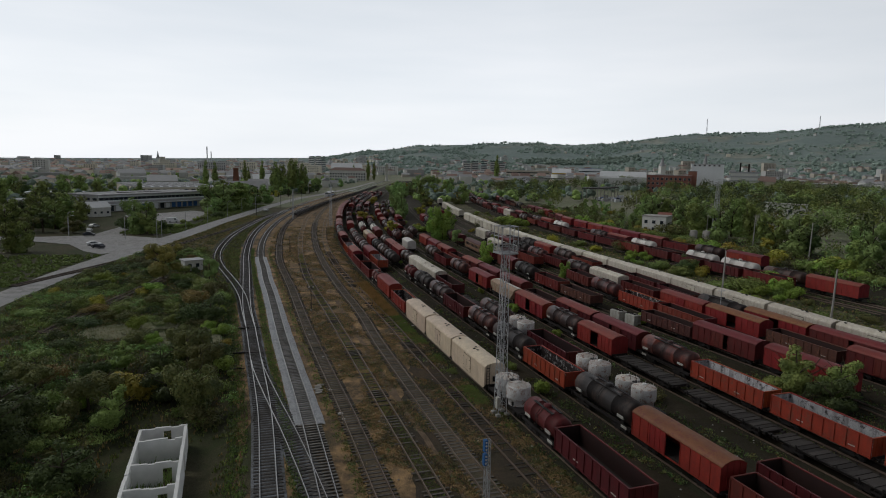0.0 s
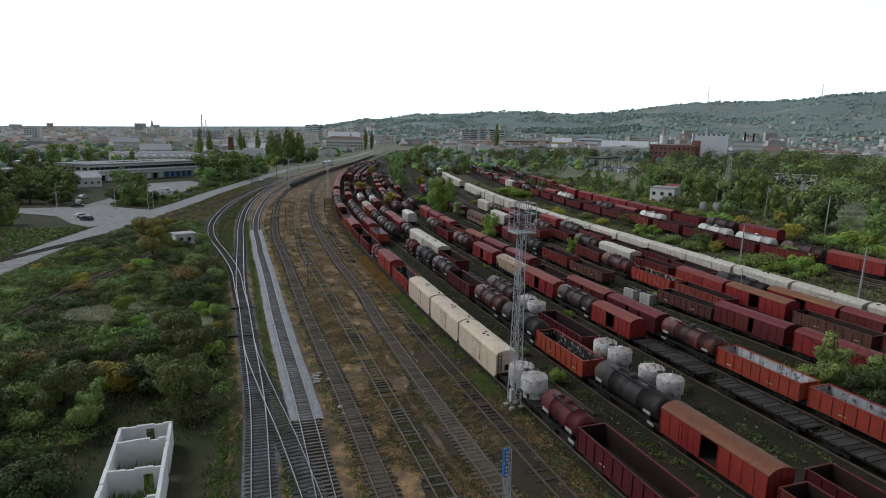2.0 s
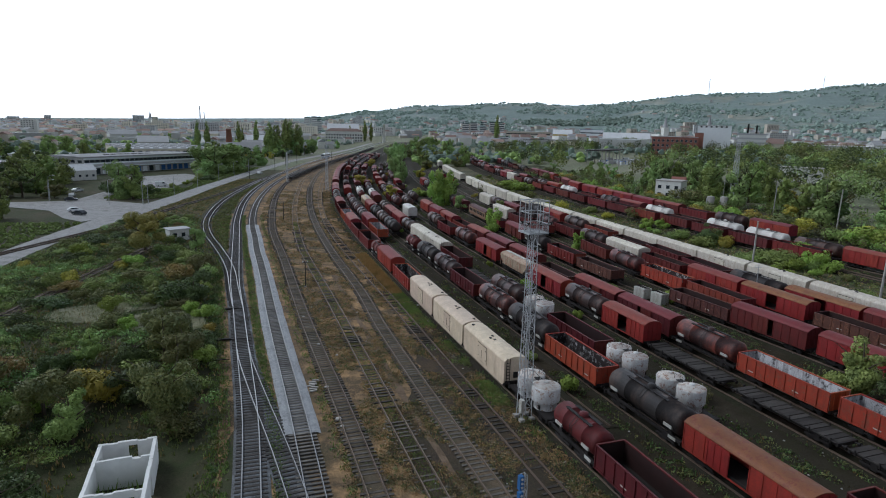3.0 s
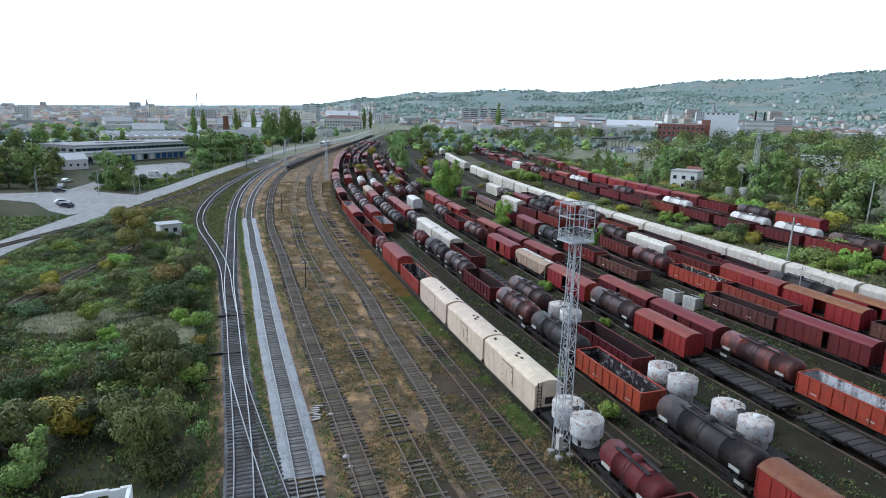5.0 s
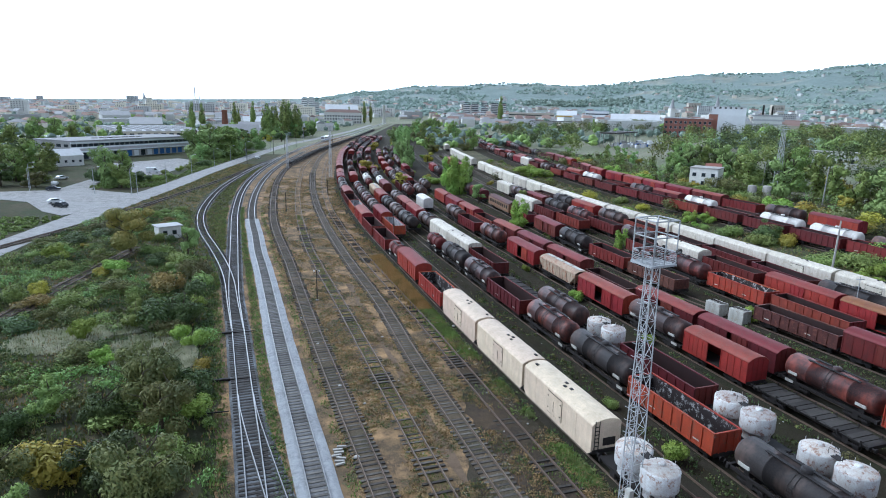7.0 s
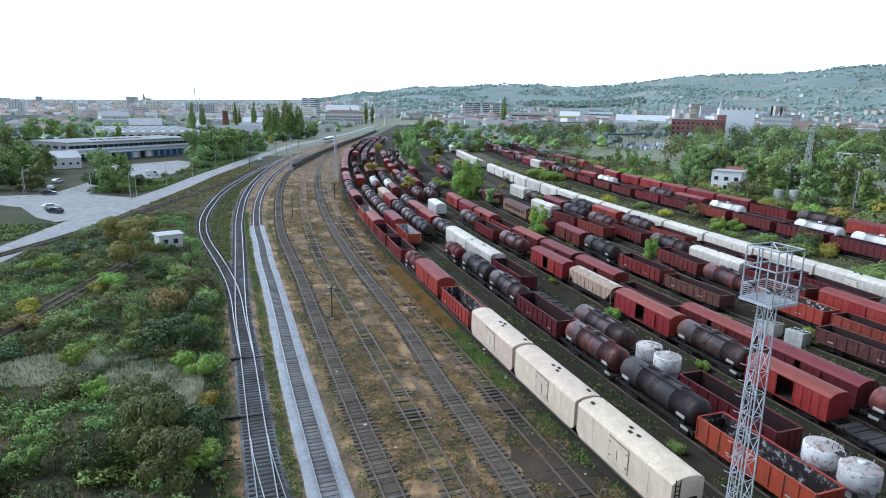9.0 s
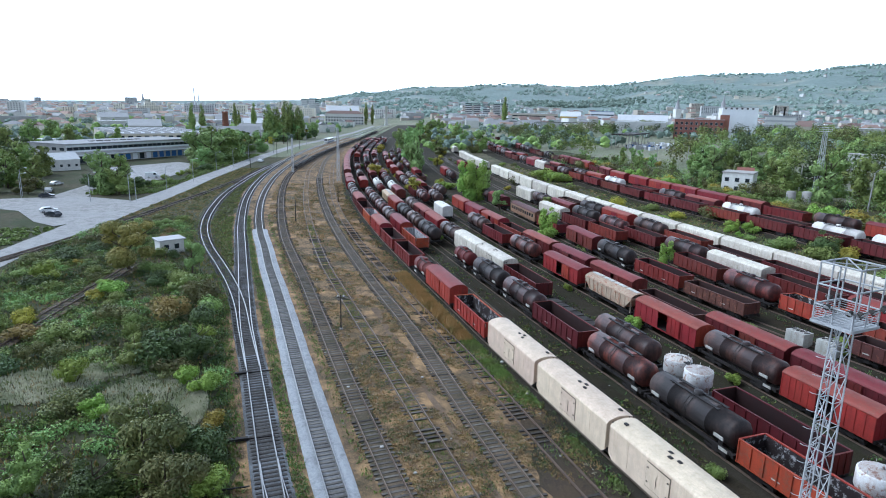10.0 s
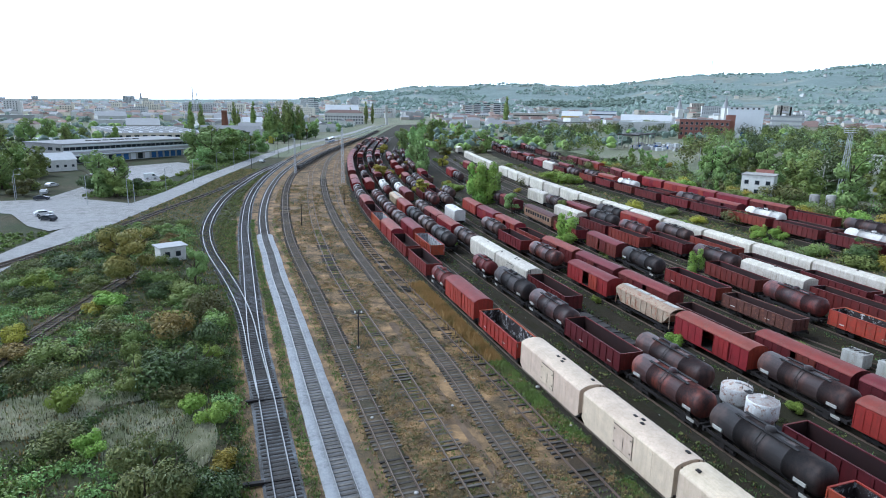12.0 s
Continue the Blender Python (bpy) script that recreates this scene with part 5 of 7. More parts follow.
# verge and gardens beyond the road
for kind, x, y, s, w in (
        ("wood_bright", -66, 257, 0.95, 1.2), ("wood_green", -62, 263, 0.75, 1.3), ("tree_green", -61, 255, 1.2, 1.2), ("tree_dark", -71, 268, 1.2, 1.2), ("tree_dark", -58, 270, 0.7, 1.3), ("shrub_green", -55, 276, 1.0, 1.4), ("shrub_green", -52, 283, 0.9, 1.4),
        ("shrub_green", -57, 300, 0.9, 1.2), ("shrub_bright", -52, 310, 1.0, 1.2), ("shrub_green", -49, 320, 1.0, 1.4), ("shrub_dark", -45, 332, 1.1, 1.4), ("shrub_green", -52, 338, 1.2, 1.4)):
    plant(kind, x, y, s, w)
for i in range(22):
    y = rng.uniform(378, 450)
    plant(rng.choice(["wood_green", "wood_bright", "wood_bright"]), road_centre(y) - rng.uniform(9, 28), y, rng.uniform(0.75, 1.1), 1.4)
for kind, x, y, s, w in (("wood_bright", -50, 352, 0.6, 1.8), ("wood_bright", -48, 371, 1.05, 1.8), ("wood_bright", -55, 378, 1.1, 1.8), ("wood_green", -45, 385, 1.0, 1.8), ("wood_bright", -41, 400, 1.0, 1.7)):
    plant(kind, x, y, s, w)
for i in range(34):
    x, y = rng.uniform(-135, -84), rng.uniform(180, 330)
    if x > -84 - 0.12 * (y - 230) and y > 200 or (-104 < x < -86 and 300 < y < 330):
        x -= 30
    if -130 < x and 228 < y < 258:
        continue
    plant(rng.choice(["wood_dark", "wood_green", "wood_dark", "wood_olive"]), x, y, rng.uniform(0.5, 0.85), 1.2)
for i in range(24):
    x, y = rng.uniform(-128, -86), rng.uniform(258, 332)
    if -104 < x and y > 298:
        continue
    plant(rng.choice(["wood_green", "wood_dark", "wood_green"]), x, y, rng.uniform(0.5, 0.85), 1.3)
for i in range(40):
    plant(rng.choice(["wood_dark", "wood_green", "wood_green"]), rng.uniform(-260, -125), rng.uniform(330, 520), rng.uniform(0.7, 1.05), 1.25)
for x, y, s in ((-92, 589, 0.98), (-84, 591, 0.95), (-77.2, 783, 1.0), (-71, 760, 0.75), (-52.8, 725, 1.03), (-28, 556, 0.98), (-31, 560, 0.82), (-25, 562, 0.9), (-23.1, 586, 0.9), (-17.2, 597, 1.08), (-14.5, 590, 0.98), (-12.6, 607, 1.04), (-6.7, 597, 0.95), (-3.5, 600, 0.85),
                (89.9, 973, 1.1), (99.1, 972, 1.0), (70, 1010, 0.85), (245.3, 789, 1.25)):
    plant("poplar", x, y, s, 1.25 if -32 < x < 0 else 1.0)
for i in range(30):
    y = rng.uniform(440, 760)
    plant(rng.choice(["wood_green", "wood_dark", "wood_yellow", "wood_bright"]), road_centre(y) - rng.uniform(12, 60), y, rng.uniform(0.6, 0.95), 1.2)

# growth between the stored wagons
for kind, x, y, s, w in (
        ("tree_bright", 50.0, 234, 1.7, 0.85), ("tree_bright", 52.8, 231, 1.85, 0.85), ("tree_green", 56.5, 234, 1.3, 0.8), ("tree_bright", 54.5, 240, 1.5, 0.9), ("tree_soft", 54.3, 211, 1.05, 1.05), ("tree_bright", 54.5, 174, 1.0, 1.05), ("shrub_bright", 53.4, 171, 1.3, 1.2), ("shrub_green", 56.5, 158, 0.9, 1.5), ("shrub_bright", 58.5, 152, 0.9, 1.5),
        ("tree_green", 64.5, 201, 0.75, 0.9), ("tree_bright", 66.7, 143.5, 0.6, 1.0), ("shrub_yellow", 70.5, 184, 1.5, 1.0), ("shrub_yellow", 68, 181, 1.0, 1.4), ("shrub_bright", 48.6, 262, 1.3, 1.6), ("shrub_bright", 50.5, 259, 1.1, 1.5), ("shrub_olive", 73.5, 152, 0.9, 1.2),
        ("wood_bright", 49, 318, 1.05, 0.9), ("wood_bright", 50, 334, 1.2, 0.9), ("wood_bright", 52, 352, 1.25, 0.95), ("wood_bright", 55, 372, 1.25, 0.9), ("wood_bright", 47.5, 326, 0.9, 1.0),
        ("tree_green", 62.5, 60.5, 0.95, 1.0), ("tree_green", 66.0, 57.5, 0.85, 1.0), ("tree_dark", 63.0, 55.5, 0.8, 1.0), ("shrub_bright", 63.2, 98.5, 0.95, 1.0),
        ("shrub_bright", 31.5, 68.5, 0.9, 0.8), ("shrub_green", 30.5, 79, 0.6, 0.8), ("shrub_olive", 45.4, 64.5, 0.55, 1.3), ("shrub_green", 57.5, 108, 0.6, 2.0), ("shrub_green", 54.6, 118, 0.45, 1.8),
        ("shrub_bright", 27, 84, 0.3, 1.0), ("tree_dark", 99.3, 138.9, 0.85, 1.0), ("shrub_green", 97.0, 137.0, 1.3, 1.3), ("shrub_green", 101.5, 141.0, 1.4, 1.2), ("shrub_bright", 97, 164, 1.2, 1.1), ("shrub_bright", 100, 161.3, 1.1, 1.2), ("shrub_green", 95.5, 145, 1.3, 1.3), ("shrub_olive", 101.8, 177.7, 1.3, 1.3),
        ("shrub_bright", 91.9, 268.8, 1.9, 2.2), ("shrub_bright", 95.5, 264, 1.7, 2.2), ("shrub_yellow", 81.2, 273, 1.6, 1.6), ("shrub_olive", 80, 262, 1.5, 1.8), ("shrub_yellow", 86.6, 200, 1.7, 1.1), ("shrub_olive", 84, 232, 1.3, 1.8), ("shrub_green", 97.9, 118.8, 1.3, 1.7), ("shrub_green", 93.8, 120.2, 1.0, 1.7), ("shrub_green", 100.2, 114.8, 1.4, 1.6)):
    plant(kind, x, y, s, w)
for i in range(40):
    y = rng.uniform(85, 330)
    x = main_siding(y) + rng.uniform(67.5, 82)
    plant(rng.choice(["shrub_green", "shrub_bright", "shrub_bright", "shrub_olive", "shrub_yellow"]), x, y, rng.uniform(0.4, 1.15), rng.uniform(1.0, 1.6))
for x, y in ((104, 113), (108, 119), (103, 108)):
    plant("shrub_bright", x, y, rng.uniform(1.3, 1.7), 1.1)
for i in range(30):
    y = rng.uniform(235, 430)
    x = main_siding(y) + rng.choice([7.2, 12, 17, 21, 26, 32, 36, 45, 56])
    plant(rng.choice(["shrub_yellow", "shrub_bright", "shrub_green", "wood_yellow", "shrub_olive"]), x, y, rng.uniform(0.45, 0.95), 1.2)
for i in range(60):
    y = rng.uniform(400, 760)
    x = main_siding(y) + rng.uniform(28, 84)
    plant(rng.choice(["wood_yellow", "wood_yellow", "wood_bright", "wood_green", "wood_olive"]), x, y, rng.uniform(0.5, 0.9), 1.25)

for i in range(22):
    y = rng.uniform(88, 232)
    row = rng.choice(["b", "c", "d", "e", "f", "g", "h", "i"])
    plant(rng.choice(["shrub_bright", "shrub_green", "shrub_bright", "shrub_olive"]), row_x(row, y) + rng.choice([-2.3, 2.3]), y, rng.uniform(0.35, 0.85), rng.uniform(0.9, 1.3))

# the wood on the hill side, nearest trees one by one
def clear_of(x, y):
    return not ((116 < x < 141 and 182 < y < 214) or (190 < x < 292 and 396 < y < 520) or (x < 139 and 150 < y < 182))


for x, y in ((123.5, 197), (126, 193), (131, 193), (135, 197), (121, 203), (140, 192)):
    plant("shrub_green", x, y, rng.uniform(1.5, 1.9), 1.3)
edge_trees = 0
while edge_trees < 105:
    y = rng.uniform(85, 345)
    k = rng.random()
    x = main_siding(y) + 114 + k * 52
    if not clear_of(x, y):
        continue
    edge_trees += 1
    low = 0.48 if 24.5 < math.degrees(math.atan2(x - 1, y - 27)) < 33.5 else 1.0   # young growth before the breaker's yard
    plant(rng.choices(["wood_green", "wood_bright", "wood_dark", "wood_olive", "wood_yellow"], [5, 4, 3, 3, 0.8])[0], x, y, rng.uniform(0.6, 0.95) * low * (0.62 if k < 0.2 else 1.0), rng.uniform(1.0, 1.35))
for i in range(44):
    y = rng.uniform(95, 330)
    plant(rng.choice(["shrub_green", "shrub_olive", "shrub_bright", "shrub_yellow"]), main_siding(y) + rng.uniform(105, 117), y, rng.uniform(1.1, 2.0), 1.5)


def lump(s, x, y, z, r, rnd):
    """One uneven crown of a distant tree."""
    a0, tall = rnd.uniform(0, 6.28), rnd.uniform(0.8, 1.35)
    vs = []
    for up, wide in ((-0.35, 0.7), (0.15, 1.0), (0.65, 0.72)):
        for i in range(5):
            k = wide * r * rnd.uniform(0.7, 1.2)
            a = a0 + 1.2566 * i + rnd.uniform(-0.3, 0.3)
            vs.append((x + k * math.cos(a), y + k * math.sin(a), z + r * tall * (up + rnd.uniform(-0.15, 0.15))))
    vs.append((x + rnd.uniform(-0.2, 0.2) * r, y, z + r * tall))
    fs = [(j * 5 + i, j * 5 + (i + 1) % 5, j * 5 + 5 + (i + 1) % 5, j * 5 + 5 + i) for j in (0, 1) for i in range(5)] + [(10 + i, 10 + (i + 1) % 5, 15) for i in range(5)]
    s.faces(vs, fs)


def far_woods(name, label, leaf, spots, seed, size=0.9, leaves=70, crowns=0):
    """Distant tree cover as one cloud of small crowns."""
    rnd = random.Random(seed)
    s = Shape()
    for x, y, z, r in spots:
        blobs = [((x + rnd.uniform(-r, r) * 0.7, y + rnd.uniform(-r, r) * 0.7, z + r * rnd.uniform(0.5, 1.1)), (r * 0.7, r * 0.7, r * 0.7)) for _ in range(3)]
        for (bx, by, bz), _ in blobs[:crowns]:
            lump(s, bx, by, bz, r * 0.68, rnd)
        leafy(s, blobs, leaves, size * r / 5, rnd)
    tagged(s.link(name, leaf), label, "woods", kind="stuff")


brush = random.Random(77)
for leaf, tone, seed in ((L_GREEN, "green", 61), (L_SOFT, "light green", 62), (L_OLIVE, "olive", 63)):
    spots = []
    while len(spots) < 190:
        y = brush.uniform(88, 340)
        x = main_siding(y) + 104 + 48 * brush.random() ** 1.3
        if 118 < x < 137 and 188 < y < 210:
            continue
        spots.append((x, y, land(x, y) - 0.6, brush.uniform(1.3, 3.0)))
    far_woods("wood_edge_brush", "tangled " + tone + " brush along the wood edge", leaf, spots, seed, 0.62, 85)

deep = []
while len(deep) < 620:
    y = rng.uniform(60, 640)
    x = main_siding(y) + 118 + rng.random() * (180 + 0.3 * y)
    bearing, dist = math.degrees(math.atan2(x, y - 40)), math.hypot(x, y - 40)
    if x < main_siding(y) + 160 and y < 350 or not clear_of(x, y) or 26.5 < bearing < 33 and 235 < dist < 520:
        continue
    deep.append((x, y, land(x, y) + rng.uniform(1, 4), rng.uniform(3.6, 6.2)))
far_woods("deep_wood", "dense green canopy of the wood", L_GREEN, deep[::3], 41, 0.6, 230)
far_woods("deep_wood", "dense light green canopy of the wood", L_SOFT, deep[1::6], 42, 0.6, 230)
far_woods("deep_wood", "dense dark canopy of the wood", L_DARK, deep[2::3], 43, 0.6, 230)
far_woods("deep_wood", "olive canopy of the wood", L_OLIVE, deep[4::6], 44, 0.6, 230)
spots = []
for i in range(2900):
    a, r = radians(rng.uniform(-34, 54)), 440 + 1300 * rng.random() ** 1.3
    x, y = r * math.sin(a), r * math.cos(a)
    if road_centre(min(y, 900)) - 20 < x < main_siding(y) + 45 or -135 < x < -30 and y < 530:
        continue
    if 26 < math.degrees(a) < 34 and r < 560:
        continue
    spots.append((x, y, land(x, y) - 1, rng.uniform(2.6, 5.6)))
far_woods("distant_trees", "scattered haze-paled green trees among the town's houses", L_HAZED, spots[::3], 3, 0.55, 14, 2)
far_woods("distant_trees", "scattered green trees among the town's houses", L_GREEN, spots[1::3], 4, 0.55, 14, 2)
far_woods("distant_trees", "haze-greyed green trees among the town's houses", L_HAZED, spots[2::3], 5, 0.55, 14, 2)


def grass(name, label, mat, count, place, height, seed, width=0.09):
    rnd = random.Random(seed)
    s = Shape()
    n = 0
    while n < count:
        p = place(rnd)
        if p is None:
            continue
        n += 1
        x, y = p
        z = land(x, y) - 0.06
        for k in range(3):
            a = rnd.uniform(0, 6.28)
            h = height * rnd.uniform(0.5, 1.3)
            ux, uy = math.cos(a), math.sin(a)
            bx, by = x + rnd.uniform(-0.2, 0.2), y + rnd.uniform(-0.2, 0.2)
            lean = rnd.uniform(0.1, 0.5) * h
            s.poly([(bx - uy * width, by + ux * width, z), (bx + uy * width, by - ux * width, z), (bx + ux * lean, by + uy * lean, z + h)])
    tagged(s.link(name, mat), label, "grass", kind="stuff")


def west(rnd):
    y = 40 + 165 * rnd.random() ** 1.3
    x = rnd.uniform(road_centre(y) + 5, LINES["one"](y) - 2.4)
    if -17 < x < -7 and 40 < y < 64:
        return None
    return x, y


def pale(rnd):
    cx, cy, rx, ry = rnd.choice([(-30, 107.5, 6.0, 4.5), (-30, 107.5, 6.0, 4.5), (-18.5, 103, 5, 5.5), (-18.5, 103, 5, 5.5), (-23.5, 111, 4, 2.5), (-13.5, 99, 1.2, 4), (-44, 171, 5, 6)])
    a, r = rnd.uniform(0, 6.28), rnd.random() ** 0.5
    return cx + rx * r * math.cos(a), cy + ry * r * math.sin(a)


def yard(rnd):
    y = 40 + 240 * rnd.random() ** 1.6
    x = rnd.uniform(LINES["two"](y) + 3.0, main_siding(y) - 1.6)
    if min(abs(x - LINES[k](y)) for k in ("three", "four", "five", "six")) < (0.85 if rnd.random() < 0.85 else 0.3):
        return None
    if noise.noise(Vector((x * 0.22, y * 0.16, 3))) < -0.12 + 0.2 * (rnd.random() - 0.5):
        return None
    return x, y


def clumps(name, label, mat, count, place, seed, leaves=24, size=0.13, tall=0.3):
    """Tussocks: low knots of blades, uneven in size."""
    rnd = random.Random(seed)
    s = Shape()
    n = 0
    while n < count:
        p = place(rnd)
        if p is None:
            continue
        n += 1
        x, y = p
        r = rnd.uniform(0.2, 0.75)
        leafy(s, [((x, y, land(x, y)), (r, r * rnd.uniform(0.6, 1.4), tall * rnd.uniform(0.4, 1.3)))], leaves, size, rnd)
    tagged(s.link(name, mat), label, "grass", kind="stuff")


def far_verge(rnd):
    """Rough grass beyond the road, clear of paved ground."""
    if rnd.random() < 0.3:
        y = rnd.uniform(150, 198)
        return road_centre(y) - rnd.uniform(4.5, 40), y
    y = rnd.uniform(255, 420)
    x = road_centre(y) - rnd.uniform(4.2, 26)
    if y < 292 and x < -71 or 292 <= y < 374 and x < -49:
        return None
    return x, y


def inner_verge(rnd):
    """Growth between the branching track and the main line."""
    y = rnd.uniform(140, 340)
    a, b = LINES["loop"](y) + 1.9, LINES["one"](y) - 2.0
    return (rnd.uniform(a, b), y) if b > a else None


def four_foot(rnd):
    y = 45 + 150 * rnd.random() ** 1.3
    return LINES["four"](y) + rnd.uniform(-0.68, 0.68), y


def reefer_side(rnd):
    y = rnd.uniform(60, 128)
    if noise.noise(Vector((y * 0.15, 2, 6))) < 0.25 * (rnd.random() - 0.3):
        return None
    return main_siding(y) - 1.6 - abs(rnd.gauss(0, 1.2)), y


def by_wagons(rnd):
    y = rnd.uniform(112, 146)
    return main_siding(y) - 2.0 - abs(rnd.gauss(0, 1.1)), y


def between(rnd):
    y = 45 + 200 * rnd.random() ** 1.5
    x = main_siding(y) + rnd.uniform(-2, 100)
    if min(abs(x - row_x(k, y)) for k in OFFSETS) < 1.2 or noise.noise(Vector((x * 0.2, y * 0.1, 8))) < -0.15:
        return None
    return x, y


def bank(rnd):
    """The weedy bank between the white wagons and the farther sidings."""
    y = 75 + 260 * rnd.random() ** 1.2
    return main_siding(y) + rnd.uniform(66, 83), y


def verge(rnd):
    y = 40 + 170 * rnd.random() ** 1.2
    return rnd.choices([LINES["two"](y) - rnd.uniform(2.0, 3.1), LINES["two"](y) + rnd.uniform(2.4, 3.4), LINES["one"](y) - rnd.uniform(2.0, 4)], [0.5, 0.12, 0.38])[0], y


def crossings(rnd):
    y = rnd.uniform(180, 340)
    return rnd.uniform(road_centre(y) + 4.5, LINES["loop"](y) - 2.2), y


grass("scrub_grass", "rough green grass of the scrub", G_GREEN, 12000, west, 0.38, 1, 0.09)
grass("scrub_grass", "pale dead grass in the scrub", G_PALE, 9000, pale, 0.36, 2, 0.045)
grass("scrub_grass", "dry straw grass in the scrub", G_DRY, 7000, west, 0.36, 9, 0.08)
grass("dry_grass", "straw-coloured dry grass between the tracks", G_DRY, 14000, yard, 0.24, 3, 0.045)
grass("green_weeds", "low green weeds between the tracks", G_GREEN, 5000, yard, 0.16, 4, 0.045)
grass("green_weeds", "green grass between the rails", G_GREEN, 4200, four_foot, 0.16, 14, 0.08)
grass("green_weeds", "green grass along the white wagons", G_GREEN, 4600, reefer_side, 0.26, 15, 0.09)
grass("tall_dry_grass", "tall golden grass beside the wagons", G_GOLD, 3800, by_wagons, 0.7, 5, 0.06)
grass("siding_weeds", "dull green weeds between the sidings", G_WEED, 12000, between, 0.34, 6, 0.09)
grass("siding_weeds", "brown weeds between the sidings", L_BROWN, 6000, between, 0.28, 7, 0.06)
grass("verge_grass", "green strip of grass beside the main line", G_GREEN, 6500, verge, 0.26, 8, 0.08)
grass("verge_grass", "dry grass by the level crossing", G_DRY, 7000, crossings, 0.22, 10, 0.08)
clumps("dry_tussocks", "straw-coloured tussocks between the tracks", G_DRY, 4600, yard, 31, 24, 0.075, 0.3)
clumps("rusty_tussocks", "rust-brown withered weeds between the tracks", L_BROWN, 800, yard, 32, 24, 0.07, 0.24)
clumps("dark_tussocks", "dark green and brown weeds in tufts between the tracks", L_DARK, 2300, yard, 44, 20, 0.075, 0.26)
clumps("pale_tussocks", "pale straw tufts between the tracks", G_PALE, 420, yard, 45, 18, 0.06, 0.26)
clumps("green_tussocks", "green weeds in tufts between the tracks", G_WEED, 1300, yard, 33, 22, 0.075, 0.22)
clumps("bank_tussocks", "olive weeds on the bank between the sidings", L_OLIVE, 1300, bank, 40, 24, 0.2, 0.6)
clumps("bank_tussocks", "dry straw weeds on the bank between the sidings", G_DRY, 900, bank, 41, 22, 0.17, 0.5)
clumps("bank_tussocks", "green weeds on the bank between the sidings", L_GREEN, 700, bank, 42, 24, 0.2, 0.7)
clumps("siding_tussocks", "dull green tufts between the sidings", G_WEED, 3200, between, 34, 20, 0.13, 0.4)
clumps("siding_tussocks", "olive and brown tufts between the sidings", L_OLIVE, 4200, between, 43, 16, 0.14, 0.35)
clumps("verge_tussocks", "rough green growth along the road", G_GREEN, 2400, far_verge, 35, 26, 0.36, 0.5)
clumps("crossing_tussocks", "green and dry growth round the branch track", L_OLIVE, 700, crossings, 36, 26, 0.17, 0.4)
clumps("strip_tussocks", "green tufts between the main lines", G_WEED, 900, verge, 37, 20, 0.09, 0.24)
clumps("loop_tussocks", "green and brown growth inside the branching track", L_OLIVE, 500, inner_verge, 38, 22, 0.18, 0.35)
clumps("loop_tussocks", "green growth inside the branching track", G_GREEN, 450, inner_verge, 39, 22, 0.17, 0.35)


# ------------------------------------------------------------------ masts, posts and lamps
def lattice(s, x0, y0, z0, z1, w0, w1, bays, r=0.06):
    """Four tapering legs with zigzag bracing on each face."""
    def corner(k, t):
        w = (w0 + (w1 - w0) * t) / 2
        return Vector((x0 + (w if k in (1, 2) else -w), y0 + (w if k in (2, 3) else -w), z0 + (z1 - z0) * t))
    for k in range(4):
        s.tube(corner(k, 0), corner(k, 1), r, 4, smooth=False)
        for b in range(bays):
            t0, t1 = b / bays, (b + 1) / bays
            p, q = ((k, (k + 1) % 4) if b % 2 else ((k + 1) % 4, k))
            s.tube(corner(p, t0), corner(q, t1), r * 0.55, 4, smooth=False)
            s.tube(corner(k, t1), corner((k + 1) % 4, t1), r * 0.5, 4, smooth=False)


